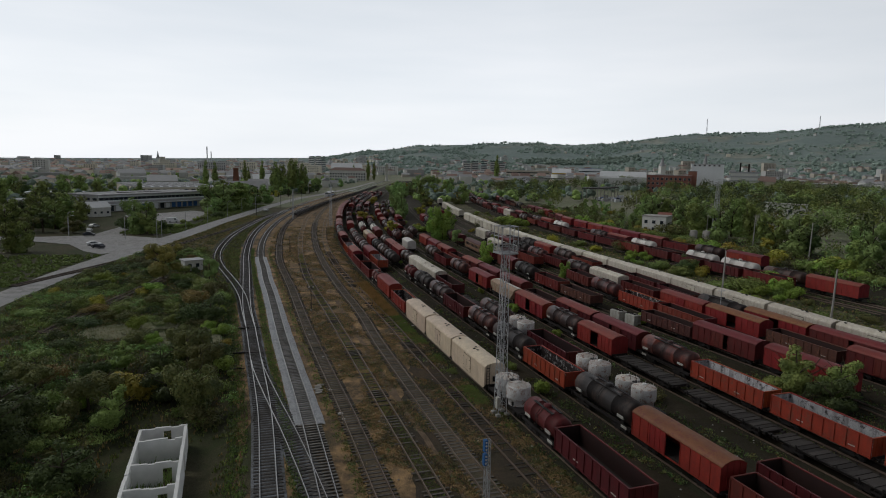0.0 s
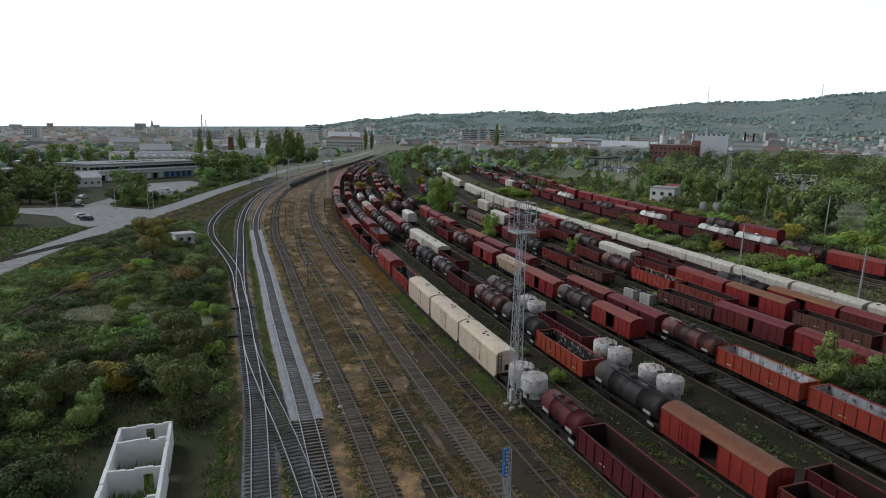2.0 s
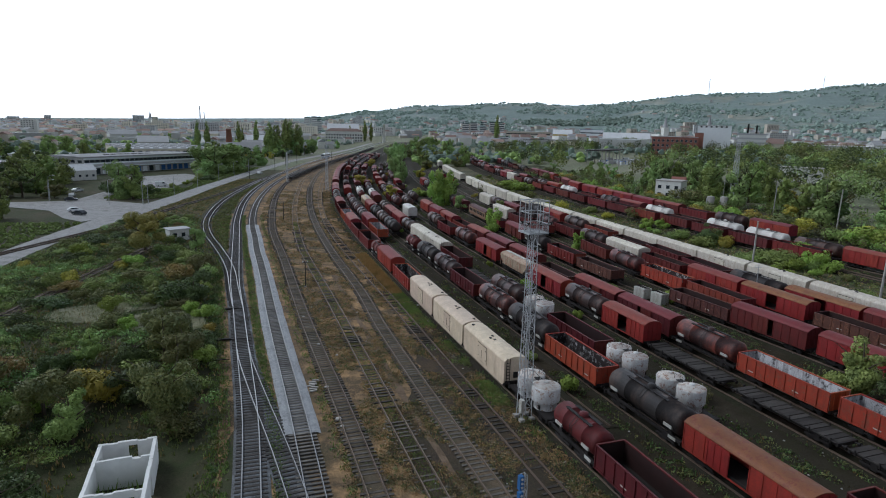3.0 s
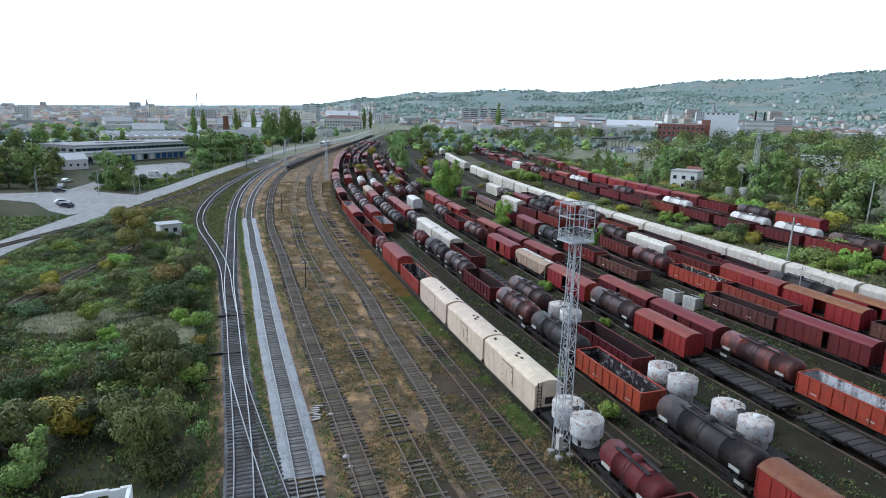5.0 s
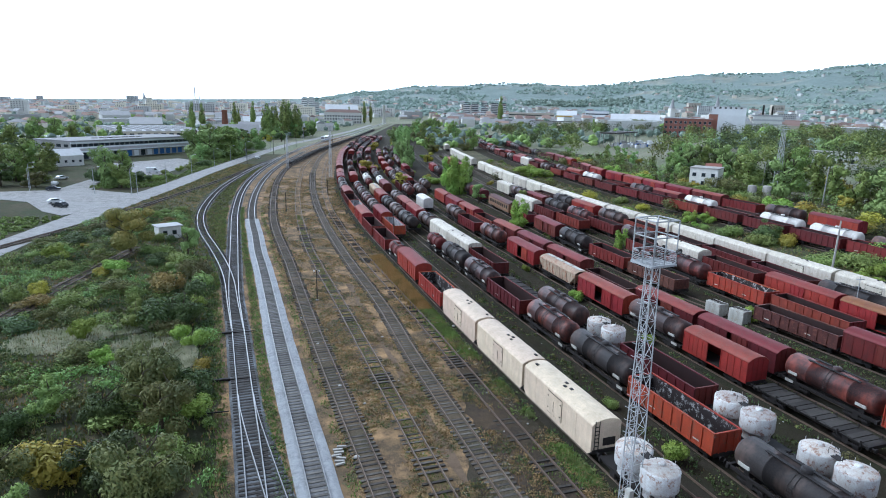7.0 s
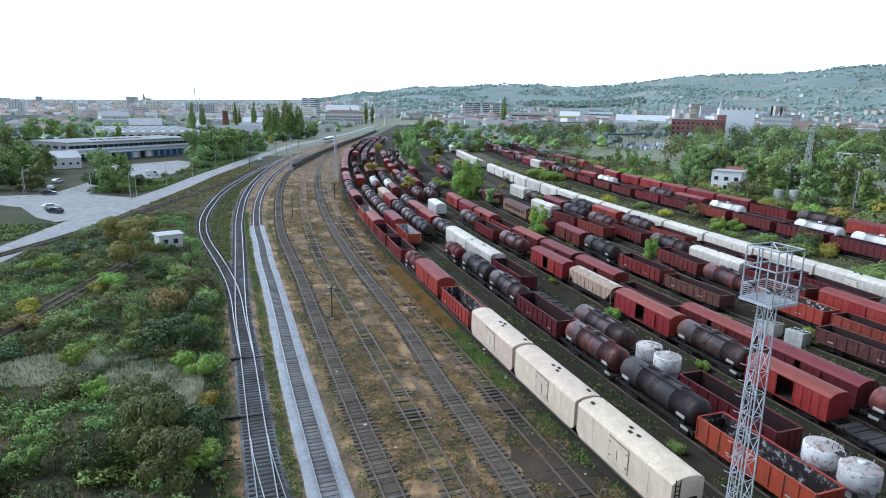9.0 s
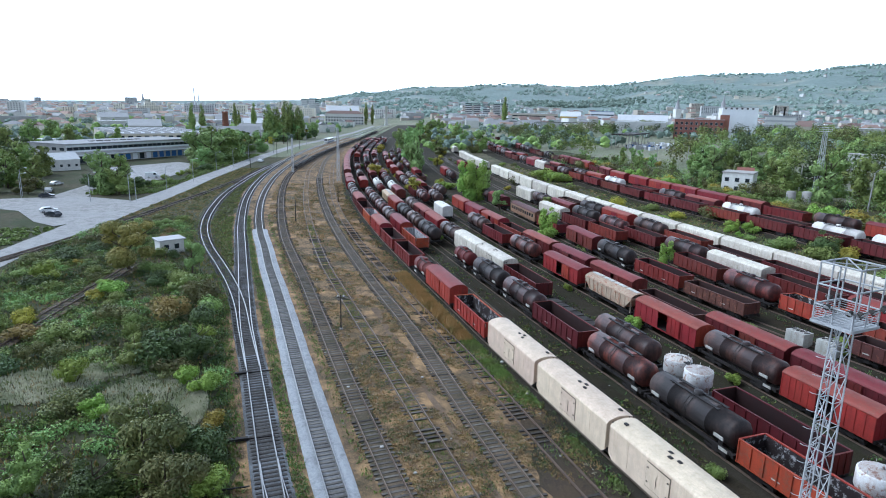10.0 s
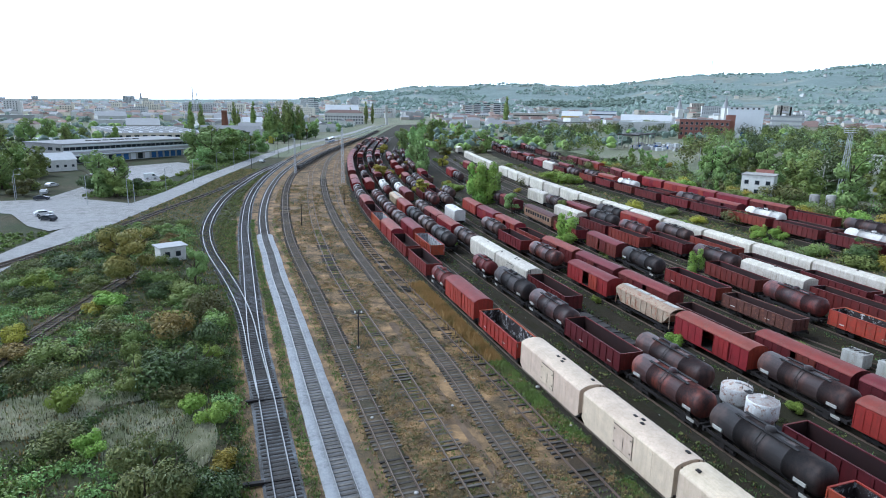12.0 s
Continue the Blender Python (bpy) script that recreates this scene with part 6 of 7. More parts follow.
def floodlight_mast():
    root = thing("lighting_mast", "grey lattice lighting mast with caged platform", "mast", at=pose(24.3, 63.6, 0, 0, 0, 12) @ Matrix.Diagonal((1, 1, 1.022, 1)))
    s = Shape()
    lattice(s, 0, 0, 0, 19.1, 1.1, 0.66, 14, 0.045)
    s.link("lattice_column", GALV, root)
    b = Shape()
    for x in (-0.6, 0.6):
        for y in (-0.6, 0.6):
            b.box(x - 0.25, x + 0.25, y - 0.25, y + 0.25, -0.2, 0.3)
    b.link("footing", CONCRETE, root)
    p = Shape()
    for i in range(15):
        y = -0.99 + i * 1.98 / 14
        p.box(-1.05, 1.05, y - 0.05, y + 0.05, 19.10, 19.14)
    for y in (-1.02, 1.02):
        p.box(-1.08, 1.08, y - 0.06, y + 0.06, 19.02, 19.16)
    for x in (-1.05, 1.05):
        p.box(x - 0.06, x + 0.06, -1.02, 1.02, 19.02, 19.16)
    p.link("platform", GALV, root)
    c = Shape()
    for x in (-1.02, 0, 1.02):
        for y in (-0.99, 0.99):
            c.tube((x, y, 19.10), (x, y, 22.10), 0.045, 4)
    for y in (0.0,):
        for x in (-1.02, 1.02):
            c.tube((x, y, 19.10), (x, y, 22.10), 0.045, 4)
    for z in (19.97, 21.00, 22.10):
        for y in (-0.99, 0.99):
            c.tube((-1.02, y, z), (1.02, y, z), 0.05, 4)
        for x in (-1.02, 1.02):
            c.tube((x, -0.99, z), (x, 0.99, z), 0.05, 4)
    c.tube((-1.02, -0.99, 22.10), (1.02, 0.99, 22.10), 0.035, 4)
    c.tube((-1.02, 0.99, 22.10), (1.02, -0.99, 22.10), 0.035, 4)
    for i in range(7):
        for y in (-1.00, 1.00):
            c.tube((-1.02, y, 19.26 + i * 0.12), (1.02, y, 19.26 + i * 0.12), 0.018, 4)
        for x in (-1.03, 1.03):
            c.tube((x, -0.99, 19.26 + i * 0.12), (x, 0.99, 19.26 + i * 0.12), 0.018, 4)
    c.link("cage", GALV, root)
    for i, (x, y) in enumerate(((-1.08, -0.9), (-1.08, 0.2), (-0.9, -1.08), (0.0, -1.08), (0.9, -1.08), (1.11, -1.0), (1.11, 0.4), (1.11, 1.1), (0.5, 1.08))):
        out = Vector((x if abs(x) > 1.0 else 0, y if abs(y) > 1.0 else 0, 0)).normalized()
        f = Shape().tube((x, y, 20.09), Vector((x, y, 20.01)) + out * 0.24, 0.08, 8, 0.17)
        lamp = f.link("floodlight", DARKPOLE, root)
        Shape().tube(Vector((x, y, 20.01)) + out * 0.24, Vector((x, y, 20.00)) + out * 0.255, 0.15, 8).link("lens", GALV, lamp)
    l = Shape()
    for x in (-0.22, 0.22):
        l.tube((x + 0.2, 0.75, 0.3), (x + 0.2, 0.5, 19.1), 0.025, 4)
    for i in range(46):
        z = 0.5 + i * 0.4
        l.tube((-0.02, 0.75 - 0.25 * z / 18, z), (0.42, 0.75 - 0.25 * z / 18, z), 0.015, 4)
    for i in range(15):
        z = 3 + i * 1.0
        y = 0.75 - 0.25 * z / 18
        ring = [(0.2 + 0.4 * math.sin(a), y + 0.02 + 0.36 * (1 - math.cos(a)), z) for a in np.linspace(-1.9, 1.9, 8)]
        for a, b2 in zip(ring, ring[1:]):
            l.tube(a, b2, 0.018, 4)
    l.link("caged_ladder", GALV, root)
    Shape().box(-1.05, -0.65, -1.1, -0.6, 1.2, 2.5).link("switch_box", GREYWHITE, root)


floodlight_mast()


def small_mast(x, y, h, base, label, w0=1.8, w1=0.8, head=True):
    root = thing("lattice_mast", label, "mast", at=pose(x, y, base, 0, 0, 20))
    s = Shape()
    lattice(s, 0, 0, -0.3, h, w0, w1, 14, 0.07)
    s.link("lattice_column", GALV, root)
    if head:
        p = Shape().box(-1.2, 1.2, -1.2, 1.2, h, h + 0.12)
        for z in (h + 0.6, h + 1.1):
            for k in (-1.2, 1.2):
                p.tube((-1.2, k, z), (1.2, k, z), 0.04, 4)
                p.tube((k, -1.2, z), (k, 1.2, z), 0.04, 4)
        for a in (-1.2, 1.2):
            for b in (-1.2, 1.2):
                p.tube((a, b, h), (a, b, h + 1.1), 0.04, 4)
        p.link("platform", GALV, root)


small_mast(141.9, 187, 21.6, 3.6, "lattice lighting mast beside the wood")
small_mast(11.1, 286.4, 21, 0, "tall slender lattice mast over the tracks", 1.0, 0.5, False)
small_mast(-7.1, 321, 15, 0, "slender lattice mast beside the tracks", 0.8, 0.4, False)


def post(x, y, h, mat, label, r=0.13, name="pole", arm=False, lean=0.0):
    root = thing(name, label, "pole", at=pose(x, y, land(x, y), lean, 0, 0))
    Shape().tube((0, 0, -0.3), (0, 0, h), r, 8, r * 0.65).link("shaft", mat, root)
    if arm:
        Shape().box(-0.7, 0.7, -0.05, 0.05, h - 0.5, h - 0.38).link("crossarm", mat, root)
        for k in (-0.6, 0, 0.6):
            Shape().tube((k, 0, h - 0.38), (k, 0, h - 0.2), 0.05, 6).link("insulator", LAMPGLASS, root)


for x, y, h in ((90.4, 112.7, 10.2), (92.9, 86.3, 10.5), (148, 200, 10), (148.5, 175.5, 10.5), (142.5, 145, 11), (160.5, 301, 10), (168.5, 288.5, 10)):
    post(x, y, h, CONCRETE, "grey concrete pole at the edge of the sidings", 0.2, "concrete_pole", lean=1.0)
for x, y, h in ((-4.6, 200, 5.6), (-26.6, 338, 8), (8, 232, 5), (30, 420, 9), (20, 470, 9), (-12, 440, 9), (-5, 470, 9), (-17, 400, 9)):
    post(x, y, h, DARKPOLE, "dark timber post beside the tracks", 0.14, "timber_post")


def signal_post(x, y, h):
    root = thing("signal_post", "dark post with small lamp heads between the tracks", "signal", at=pose(x, y, 0))
    Shape().tube((0, 0, -0.2), (0, 0, h), 0.09, 8, 0.07).link("shaft", DARKPOLE, root)
    Shape().box(-0.45, 0.45, -0.04, 0.04, h - 0.35, h - 0.27).link("crossarm", DARKPOLE, root)
    for k in (-0.4, 0.4):
        Shape().turned([(0, 0.08), (0.12, 0.13), (0.24, 0.1), (0.28, 0.03)], 8, "z", (k, 0, h - 0.27)).link("lamp_head", LAMPGLASS, root)
    Shape().box(-0.2, 0.2, -0.2, 0.2, -0.1, 0.2).link("footing", CONCRETE, root)


signal_post(2.2, 119, 4.9)


def shunting_sign():
    root = thing("signal_mast", "lattice signal mast with two blue light boxes", "signal", at=pose(16.6, 43.0, 0, 0, 0, 15))
    s = Shape()
    lattice(s, 0, 0, -0.2, 7.0, 0.42, 0.34, 12, 0.03)
    s.link("lattice_column", GALV, root)
    for z in (4.9, 6.1):
        b = Shape().box(-0.5, -0.2, -0.32, 0.0, z, z + 1.0).link("light_box", BLUE, root, "blue signal box")
        for i in range(3):
            Shape().tube((-0.35, -0.32, z + 0.2 + i * 0.3), (-0.35, -0.36, z + 0.2 + i * 0.3), 0.09, 8).link("lens", LAMPGLASS, b)


shunting_sign()


def street_lamp(x, y, h, yaw):
    root = thing("street_lamp", "grey street lamp with a curved arm beside the road", "lamp", "lamps along the road", pose(x, y, 0, 0, 0, yaw))
    Shape().tube((0, 0, -0.2), (0, 0, h), 0.11, 6, 0.07).link("shaft", GALV, root)
    a = Shape().tube((0, 0, h), (0.5, 0, h + 0.45), 0.05, 5).tube((0.5, 0, h + 0.45), (1.5, 0, h + 0.6), 0.045, 5)
    a.link("arm", GALV, root)
    Shape().turned([(0, 0.05), (0.1, 0.14), (0.6, 0.16), (0.72, 0.05)], 8, "x", (1.4, 0, h + 0.58)).link("lantern", LAMPGLASS, root)


for x, y, h in ((-64.5, 238.5, 8.2), (-53.5, 237.7, 8.2), (-52.2, 239.5, 7), (-48.8, 266, 7.5), (-43.6, 288, 8.2), (-39.4, 321.5, 8.2), (-34.7, 343.4, 8.2), (-30.3, 376, 8.2), (-20.5, 435, 8.2), (-88.2, 253, 8.2), (-87, 249, 7), (-10, 480, 8.5), (0, 520, 8.5)):
    street_lamp(x, y, h, 20)
post(76.4, 94.4, 6.6, GALV, "thin grey double lamp post between sidings", 0.08, "lamp_post", True)


# ------------------------------------------------------------------ buildings
def panes(root, wall, spots, w, h, y, mat=None, sill=True):
    """Recessed windows, each one an object, on the wall plane y of a building."""
    for x, z in spots:
        f = Shape()
        f.box(x - w / 2 - 0.1, x + w / 2 + 0.1, y - 0.09, y + 0.01, z - 0.1, z)
        f.box(x - w / 2 - 0.1, x + w / 2 + 0.1, y - 0.06, y + 0.01, z + h, z + h + 0.08)
        for k in (-w / 2 - 0.1, w / 2):
            f.box(x + k, x + k + 0.1, y - 0.06, y + 0.01, z, z + h)
        win = f.link("window", GREYWALL, root)
        Shape().box(x - w / 2, x + w / 2, y - 0.03, y - 0.005, z, z + h).link("pane", mat or GLASS, win)


def block(name, label, x, y, w, d, h, yaw, wall, roof, kind="flat", base=None, windows=None, category="building", group=""):
    """A plain building: walls, a flat, hipped or gabled roof, and windows where they show."""
    root = thing(name, label, category, group, pose(x, y, land(x, y) if base is None else base, 0, 0, yaw))
    Shape().box(-w / 2, w / 2, -d / 2, d / 2, -1.5, h).link("wall", wall, root)
    r = Shape()
    if kind == "flat":
        r.box(-w / 2 - 0.2, w / 2 + 0.2, -d / 2 - 0.2, d / 2 + 0.2, h, h + 0.35)
    elif kind == "gable":
        k = d * 0.3
        r.prism([(-d / 2 - 0.4, h - 0.1), (d / 2 + 0.4, h - 0.1), (0, h + k)], -w / 2 - 0.3, w / 2 + 0.3)
    else:
        k = d * 0.28
        o = 0.4
        p = [(-w / 2 - o, -d / 2 - o, h), (w / 2 + o, -d / 2 - o, h), (w / 2 + o, d / 2 + o, h), (-w / 2 - o, d / 2 + o, h), (-w / 2 + d / 2, 0, h + k), (w / 2 - d / 2, 0, h + k)]
        r.faces(p, [(0, 1, 5, 4), (1, 2, 5), (2, 3, 4, 5), (3, 0, 4), (3, 2, 1, 0)])
    r.link("roof", roof, root)
    if windows and len(windows) == 3:
        floors, z0, dz = windows
        for j in range(floors):
            Shape().box(-w / 2 + 0.6, w / 2 - 0.6, -d / 2 - 0.06, -d / 2 + 0.02, z0 + j * dz, z0 + j * dz + 1.5).link("window_band", GLASS, root)
    elif windows:
        cols, floors, ww, wh, z0, dz = windows
        panes(root, wall, [(-w / 2 + (i + 0.5) * w / cols, z0 + j * dz) for i in range(cols) for j in range(floors)], ww, wh, -d / 2)
    return root


def depot():
    """The long flat-roofed depot with a blue ground floor."""
    yaw = 53
    root = thing("depot_building", "long white depot with flat grey roof and blue bays", "building", at=pose(-110, 360, 0, 0, 0, yaw))
    w, d, h = 76, 28, 8.8
    s = Shape()
    s.box(0, w, 0.0, d, -1, 3.6)
    s.box(0, w, 1.2, d, 3.6, h)
    wall = s.link("wall", GREYWALL, root)
    Shape().box(-0.6, w + 0.6, -0.4, d + 0.6, h, h + 0.5).link("roof", FELT, root)
    Shape().box(0, w, -1.4, 1.2, 3.6, 3.95).link("canopy", WHITEWALL, root)
    Shape().box(0.0, w, 1.12, 1.2, 5.2, 6.0).link("fascia", WHITEWALL, root)
    Shape().box(0.0, w, 1.10, 1.2, 7.6, 8.6).link("fascia", WHITEWALL, root)
    for i in range(25):
        x = 1.8 + i * 3.0
        Shape().box(x - 1.3, x + 1.3, 1.05, 1.18, 6.05, 7.5).link("window", GLASS, root)
    for i in range(18):
        x = 2.5 + i * 4.2
        mat = BLUE if i in (6, 7, 11, 12, 13, 14, 15) else GLASS if i % 2 else WHITEWALL
        Shape().box(x - 1.4, x + 1.4, -0.09, -0.01, 0.1, 3.1).link("bay_door", mat, root)
    for i in range(7):
        Shape().box(20 + i * 4.5, 22.5 + i * 4.5, 11, 13, h + 0.5, h + 0.8).link("roof_light", DARKPOLE, root)
    for i in range(4):
        y = 4.2 + i * 5.6
        Shape().box(-0.1, -0.01, y - 1.6, y + 1.6, 6.0, 7.4).link("window", GLASS, root)


depot()
block("shed", "low white shed with pale roof before the depot", -105, 335, 12, 9, 4.6, 40, PLASTER, PALEROOF, "gable", windows=(4, 1, 1.0, 1.0, 1.5, 3))
block("shed", "long low white shed behind trees", -150, 395, 34, 14, 4.5, 12, GREYWALL, FELT, "flat")


def sawtooth_hall():
    root = thing("factory_hall", "cream factory hall with rows of ridged roofs", "building", at=pose(-132, 520, 0, 0, 0, 25))
    Shape().box(0, 62, 0, 92, -1, 6.5).link("wall", CREAMWALL, root)
    for i in range(14):
        y = i * 6.55
        r = Shape()
        r.faces([(-0.4, y, 6.5), (-0.4, y + 6.55, 6.5), (62.4, y + 6.55, 6.5), (62.4, y, 6.5), (-0.4, y + 2.6, 7.9), (62.4, y + 2.6, 7.9)], [(0, 4, 1), (3, 2, 5), (4, 5, 2, 1), (0, 3, 5, 4), (0, 1, 2, 3)], 0)
        roof = r.link("roof", FELT, root)
        q = Shape()
        for k in range(9):
            x = 3 + k * 6.8
            q.poly([(x, y + 0.55, 6.87), (x + 2.6, y + 0.55, 6.87), (x + 2.6, y + 2.3, 7.81), (x, y + 2.3, 7.81)])
        tagged(q.link("roof_lights", WHITEWALL, roof), kind="stuff")
    for k in range(11):
        Shape().box(2.2 + k * 5.5, 5.4 + k * 5.5, -0.1, -0.01, 3.0, 5.0).link("window", GLASS, root)


block("shed", "long low pale shed beyond the depot trees", -172, 470, 34, 14, 5, 10, PLASTER, PALEROOF, "flat")
sawtooth_hall()
block("factory_hall", "pale flat-roofed factory hall behind poplars", -42, 660, 60, 30, 7, 8, CREAMWALL, FELT, "flat", windows=(12, 1, 2.6, 1.6, 4.5, 3))
block("factory_hall", "pale low factory hall", -58, 560, 44, 22, 5, 8, CREAMWALL, FELT, "gable")


def chimney(x, y, h, r, mat, label):
    root = thing("factory_chimney", label, "chimney", at=pose(x, y, 0))
    Shape().turned([(-1, r), (h * 0.92, r * 0.7), (h * 0.92, r * 0.78), (h, r * 0.75)], 12, "z").link("shaft", mat, root)


chimney(-71, 636, 22, 3.4, BRICK, "thick red brick chimney stump")
# White cladding gives these two far chimneys the paleness of haze.
chimney(-203, 1311, 56, 1.5, WHITEWALL, "tall haze-paled factory chimney in the town")
chimney(-196, 1315, 46, 1.3, WHITEWALL, "slim haze-paled factory chimney in the town")
chimney(113, 920, 30, 2.4, PLASTER, "white round tower beside the railway")
block("hospital_building", "long cream building with red tiled roof", 58, 976, 56, 16, 17, -4, PLASTER, TILEROOF, "hip", windows=(14, 3, 2.0, 2.2, 2.2, 4.2))
block("warehouse", "white-roofed warehouse by the railway", 66, 1150, 56, 30, 19, 0, GREYWALL, PALEROOF, "gable")


def white_plant():
    root = thing("factory_block", "tall white windowless factory block with dark vents", "building", at=pose(364, 507, 9, 0, 0, -36))
    Shape().box(-14, 14, 0, 24, -4, 25.5).link("wall", WHITEWALL, root)
    Shape().box(-14.3, 14.3, -0.3, 24.3, 25.5, 26).link("roof", FELT, root)
    for i in range(6):
        Shape().box(-12 + i * 4.2, -10.4 + i * 4.2, -0.15, -0.01, 24, 25.3).link("vent", DARKPOLE, root)
    Shape().box(-2, 10, -0.2, -0.01, 1, 5).link("loading_door", BLUE, root)


white_plant()
office = block("office_building", "grey office block with bands of windows", 390, 490, 22, 14, 19, -36, GREYWALL, FELT, "flat", 9)
for j in range(5):
    Shape().box(-12.5, 12.5, -7.15, -7.01, 3 + j * 3.8, 4.5 + j * 3.8).link("window", GALV, office)
block("factory_building", "red brick factory building with rows of windows", 322, 502, 38, 16, 15, -36, BRICK, FELT, "flat", 9, (10, 3, 1.8, 2.0, 2.4, 4.2))
block("factory_building", "tall dark red brick wing of the factory", 340, 494, 7, 14, 19, -36, BRICK, FELT, "flat", 9)
for x, y, h in ((384, 512, 26), (398, 506, 28), (404, 502, 27)):
    chimney(x, y, h + 9, 1.0, DARKPOLE, "thin dark steel chimney behind the factory")
block("house", "two-storey white house with flat roof beside the sidings", 129.5, 204, 8.6, 8, 5.9, -48, PLASTER, CONCRETE, "flat", 6.0, (3, 2, 1.1, 1.1, 0.8, 2.6))
block("shed", "small hut with red tiled roof behind the white house", 137, 211, 4.5, 4, 7.0, -40, CREAMWALL, BRICK, "gable", 4.6)


def water_tank(x, y):
    root = thing("water_tank", "upright pale cylindrical tank beside the house", "tank", "tanks by the house", pose(x, y, 3.5))
    Shape().turned([(-0.5, 1.25), (4.6, 1.25), (4.8, 1.0), (4.95, 0.2)], 16, "z").link("shell", CONCRETE, root)
    Shape().tube((-1.5, 0, -0.3), (-1.5, 0, 4.2), 0.1, 6).link("pipe", GALV, root)


water_tank(134, 187.5)
water_tank(138, 186)


def open_shed():
    root = thing("open_shed", "open-sided shed with long dark flat roof", "shed", at=pose(216, 424, 6.0, 0, 0, 44))
    Shape().box(-24, 24, -6, 6, 8.2, 9.0).link("roof", DARKPOLE, root)
    for i in range(7):
        for y in (-5.5, 5.5):
            Shape().box(-23 + i * 7.6, -22.6 + i * 7.6, y - 0.2, y + 0.2, -1, 8.2).link("column", CONCRETE, root)


open_shed()


def hut():
    root = thing("hut", "derelict white brick hut with flat slab roof", "building", at=pose(-29.0, 168.5, 0.3, 0, 0, 28) @ Matrix.Diagonal((0.88, 0.88, 0.88, 1)))
    s = Shape()
    s.box(-2.6, 2.6, -2.0, -1.8, -0.8, 2.9)
    s.box(-2.6, 2.6, 1.8, 2.0, -0.8, 2.9)
    s.box(-2.6, -2.4, -1.8, 1.8, -0.8, 2.9)
    s.box(2.4, 2.6, -1.8, -0.6, -0.8, 2.9)
    s.box(2.4, 2.6, 0.5, 1.8, -0.8, 2.9)
    s.box(2.4, 2.6, -0.6, 0.5, 2.1, 2.9)
    s.link("wall", PLASTER, root)
    Shape().box(-3.0, 3.0, -2.4, 2.4, 2.9, 3.15).link("roof", FELT, root, "mossy grey concrete slab")
    for x in (-1.2, 1.0):
        Shape().box(x - 0.5, x + 0.5, -2.03, -1.98, 0.9, 2.0).link("window", GLASS, root)


hut()


def ruin():
    root = thing("ruined_building", "roofless white plaster ruin with open rooms", "ruin", at=pose(-13.05, 63.2, -1.25, 0, 0, 7.5))
    w, n, top = 4.7, 22.0, 2.7
    rooms = [0, -3.2, -8.2, -13.0, -17.6, -22.0]
    rnd = random.Random(4)

    def wall(x0, x1, y0, y1, holes=()):
        """A wall with a crumbling crest and rectangular openings through it."""
        s = Shape()
        along = (x1 - x0) > (y1 - y0)
        a, b = (x0, x1) if along else (y0, y1)
        cuts = sorted({a, b, *[h[0] for h in holes], *[h[1] for h in holes], *np.linspace(a, b, 7)})
        crest = top
        for p, q in zip(cuts, cuts[1:]):
            low = next((h for h in holes if h[0] <= (p + q) / 2 <= h[1]), None)
            crest = crest if low else top + rnd.uniform(-0.22, 0.08)
            spans = [(-0.6, crest)] if not low else [(-0.6, low[2]), (low[3], crest)]
            for z0, z1 in spans:
                if z1 - z0 > 0.02:
                    s.box(*((p, q, y0, y1) if along else (x0, x1, p, q)), z0, z1)
        s.weld().link("wall", RUINWHITE, root)
    wall(-w / 2, w / 2, -0.3, 0, [(0.0, 0.75, 0.9, 2.2)])
    wall(-w / 2, -w / 2 + 0.3, -n, -0.3, [(-2.2, -1.3, 0.9, 2.0), (-11, -10, 0.9, 2.0)])
    wall(w / 2 - 0.3, w / 2, -n, -0.3, [(-6.5, -5.4, -0.1, 2.0), (-15.5, -14.5, 0.9, 2.0)])
    for y in rooms[1:]:
        wall(-w / 2 + 0.3, w / 2 - 0.3, y - 0.25, y, [(0.6, 1.4, -0.1, 2.0)] if y < -4 else [])
    Shape().box(-w / 2 + 0.3, w / 2 - 0.3, -n, -0.3, -0.5, 0.0).link("floor", EARTH, root)


ruin()
s = Shape()
rnd = random.Random(8)
for i in range(900):
    x, y = rnd.uniform(-2.0, 2.0), rnd.uniform(-21.5, -3.8)
    h = rnd.uniform(0.5, 1.3)
    a = rnd.uniform(0, 6.28)
    s.poly([(x - 0.1 * math.sin(a), y + 0.1 * math.cos(a), 0), (x + 0.1 * math.sin(a), y - 0.1 * math.cos(a), 0), (x + 0.3 * math.cos(a), y + 0.3 * math.sin(a), h)])
tagged(s.link("ruin_weeds", G_GREEN, at=pose(-13.05, 63.2, -1.25, 0, 0, 7.5)), "green weeds filling the rooms of the ruin", "weeds", kind="stuff")


def scrap_cabinet(x, y, yaw, w):
    root = thing("scrap_cabinet", "dented white metal cabinet lying between the sidings", "scrap", "scrap between the sidings", pose(x, y, land(x, y), 0, 0, yaw))
    s = Shape().box(-w / 2, w / 2, -0.9, 0.9, 0, 1.9)
    s.link("body", GREYWHITE, root)
    for i in range(4):
        k = -w / 2 + 0.3 + i * (w - 0.6) / 3
        Shape().box(k - 0.08, k + 0.08, -0.95, -0.9, 0.2, 1.7).link("slat", DARKPOLE, root)
    t = Shape()
    for i in range(5):
        t.tube((-w / 2 + 0.3 + i * 0.5, -0.7, 1.9), (-w / 2 + 0.1 + i * 0.55, 0.8, 2.15), 0.06, 5)
    t.link("pipework", IRON, root)


scrap_cabinet(60.2, 102.4, 100, 2.6)
scrap_cabinet(61.2, 98.6, 104, 2.4)


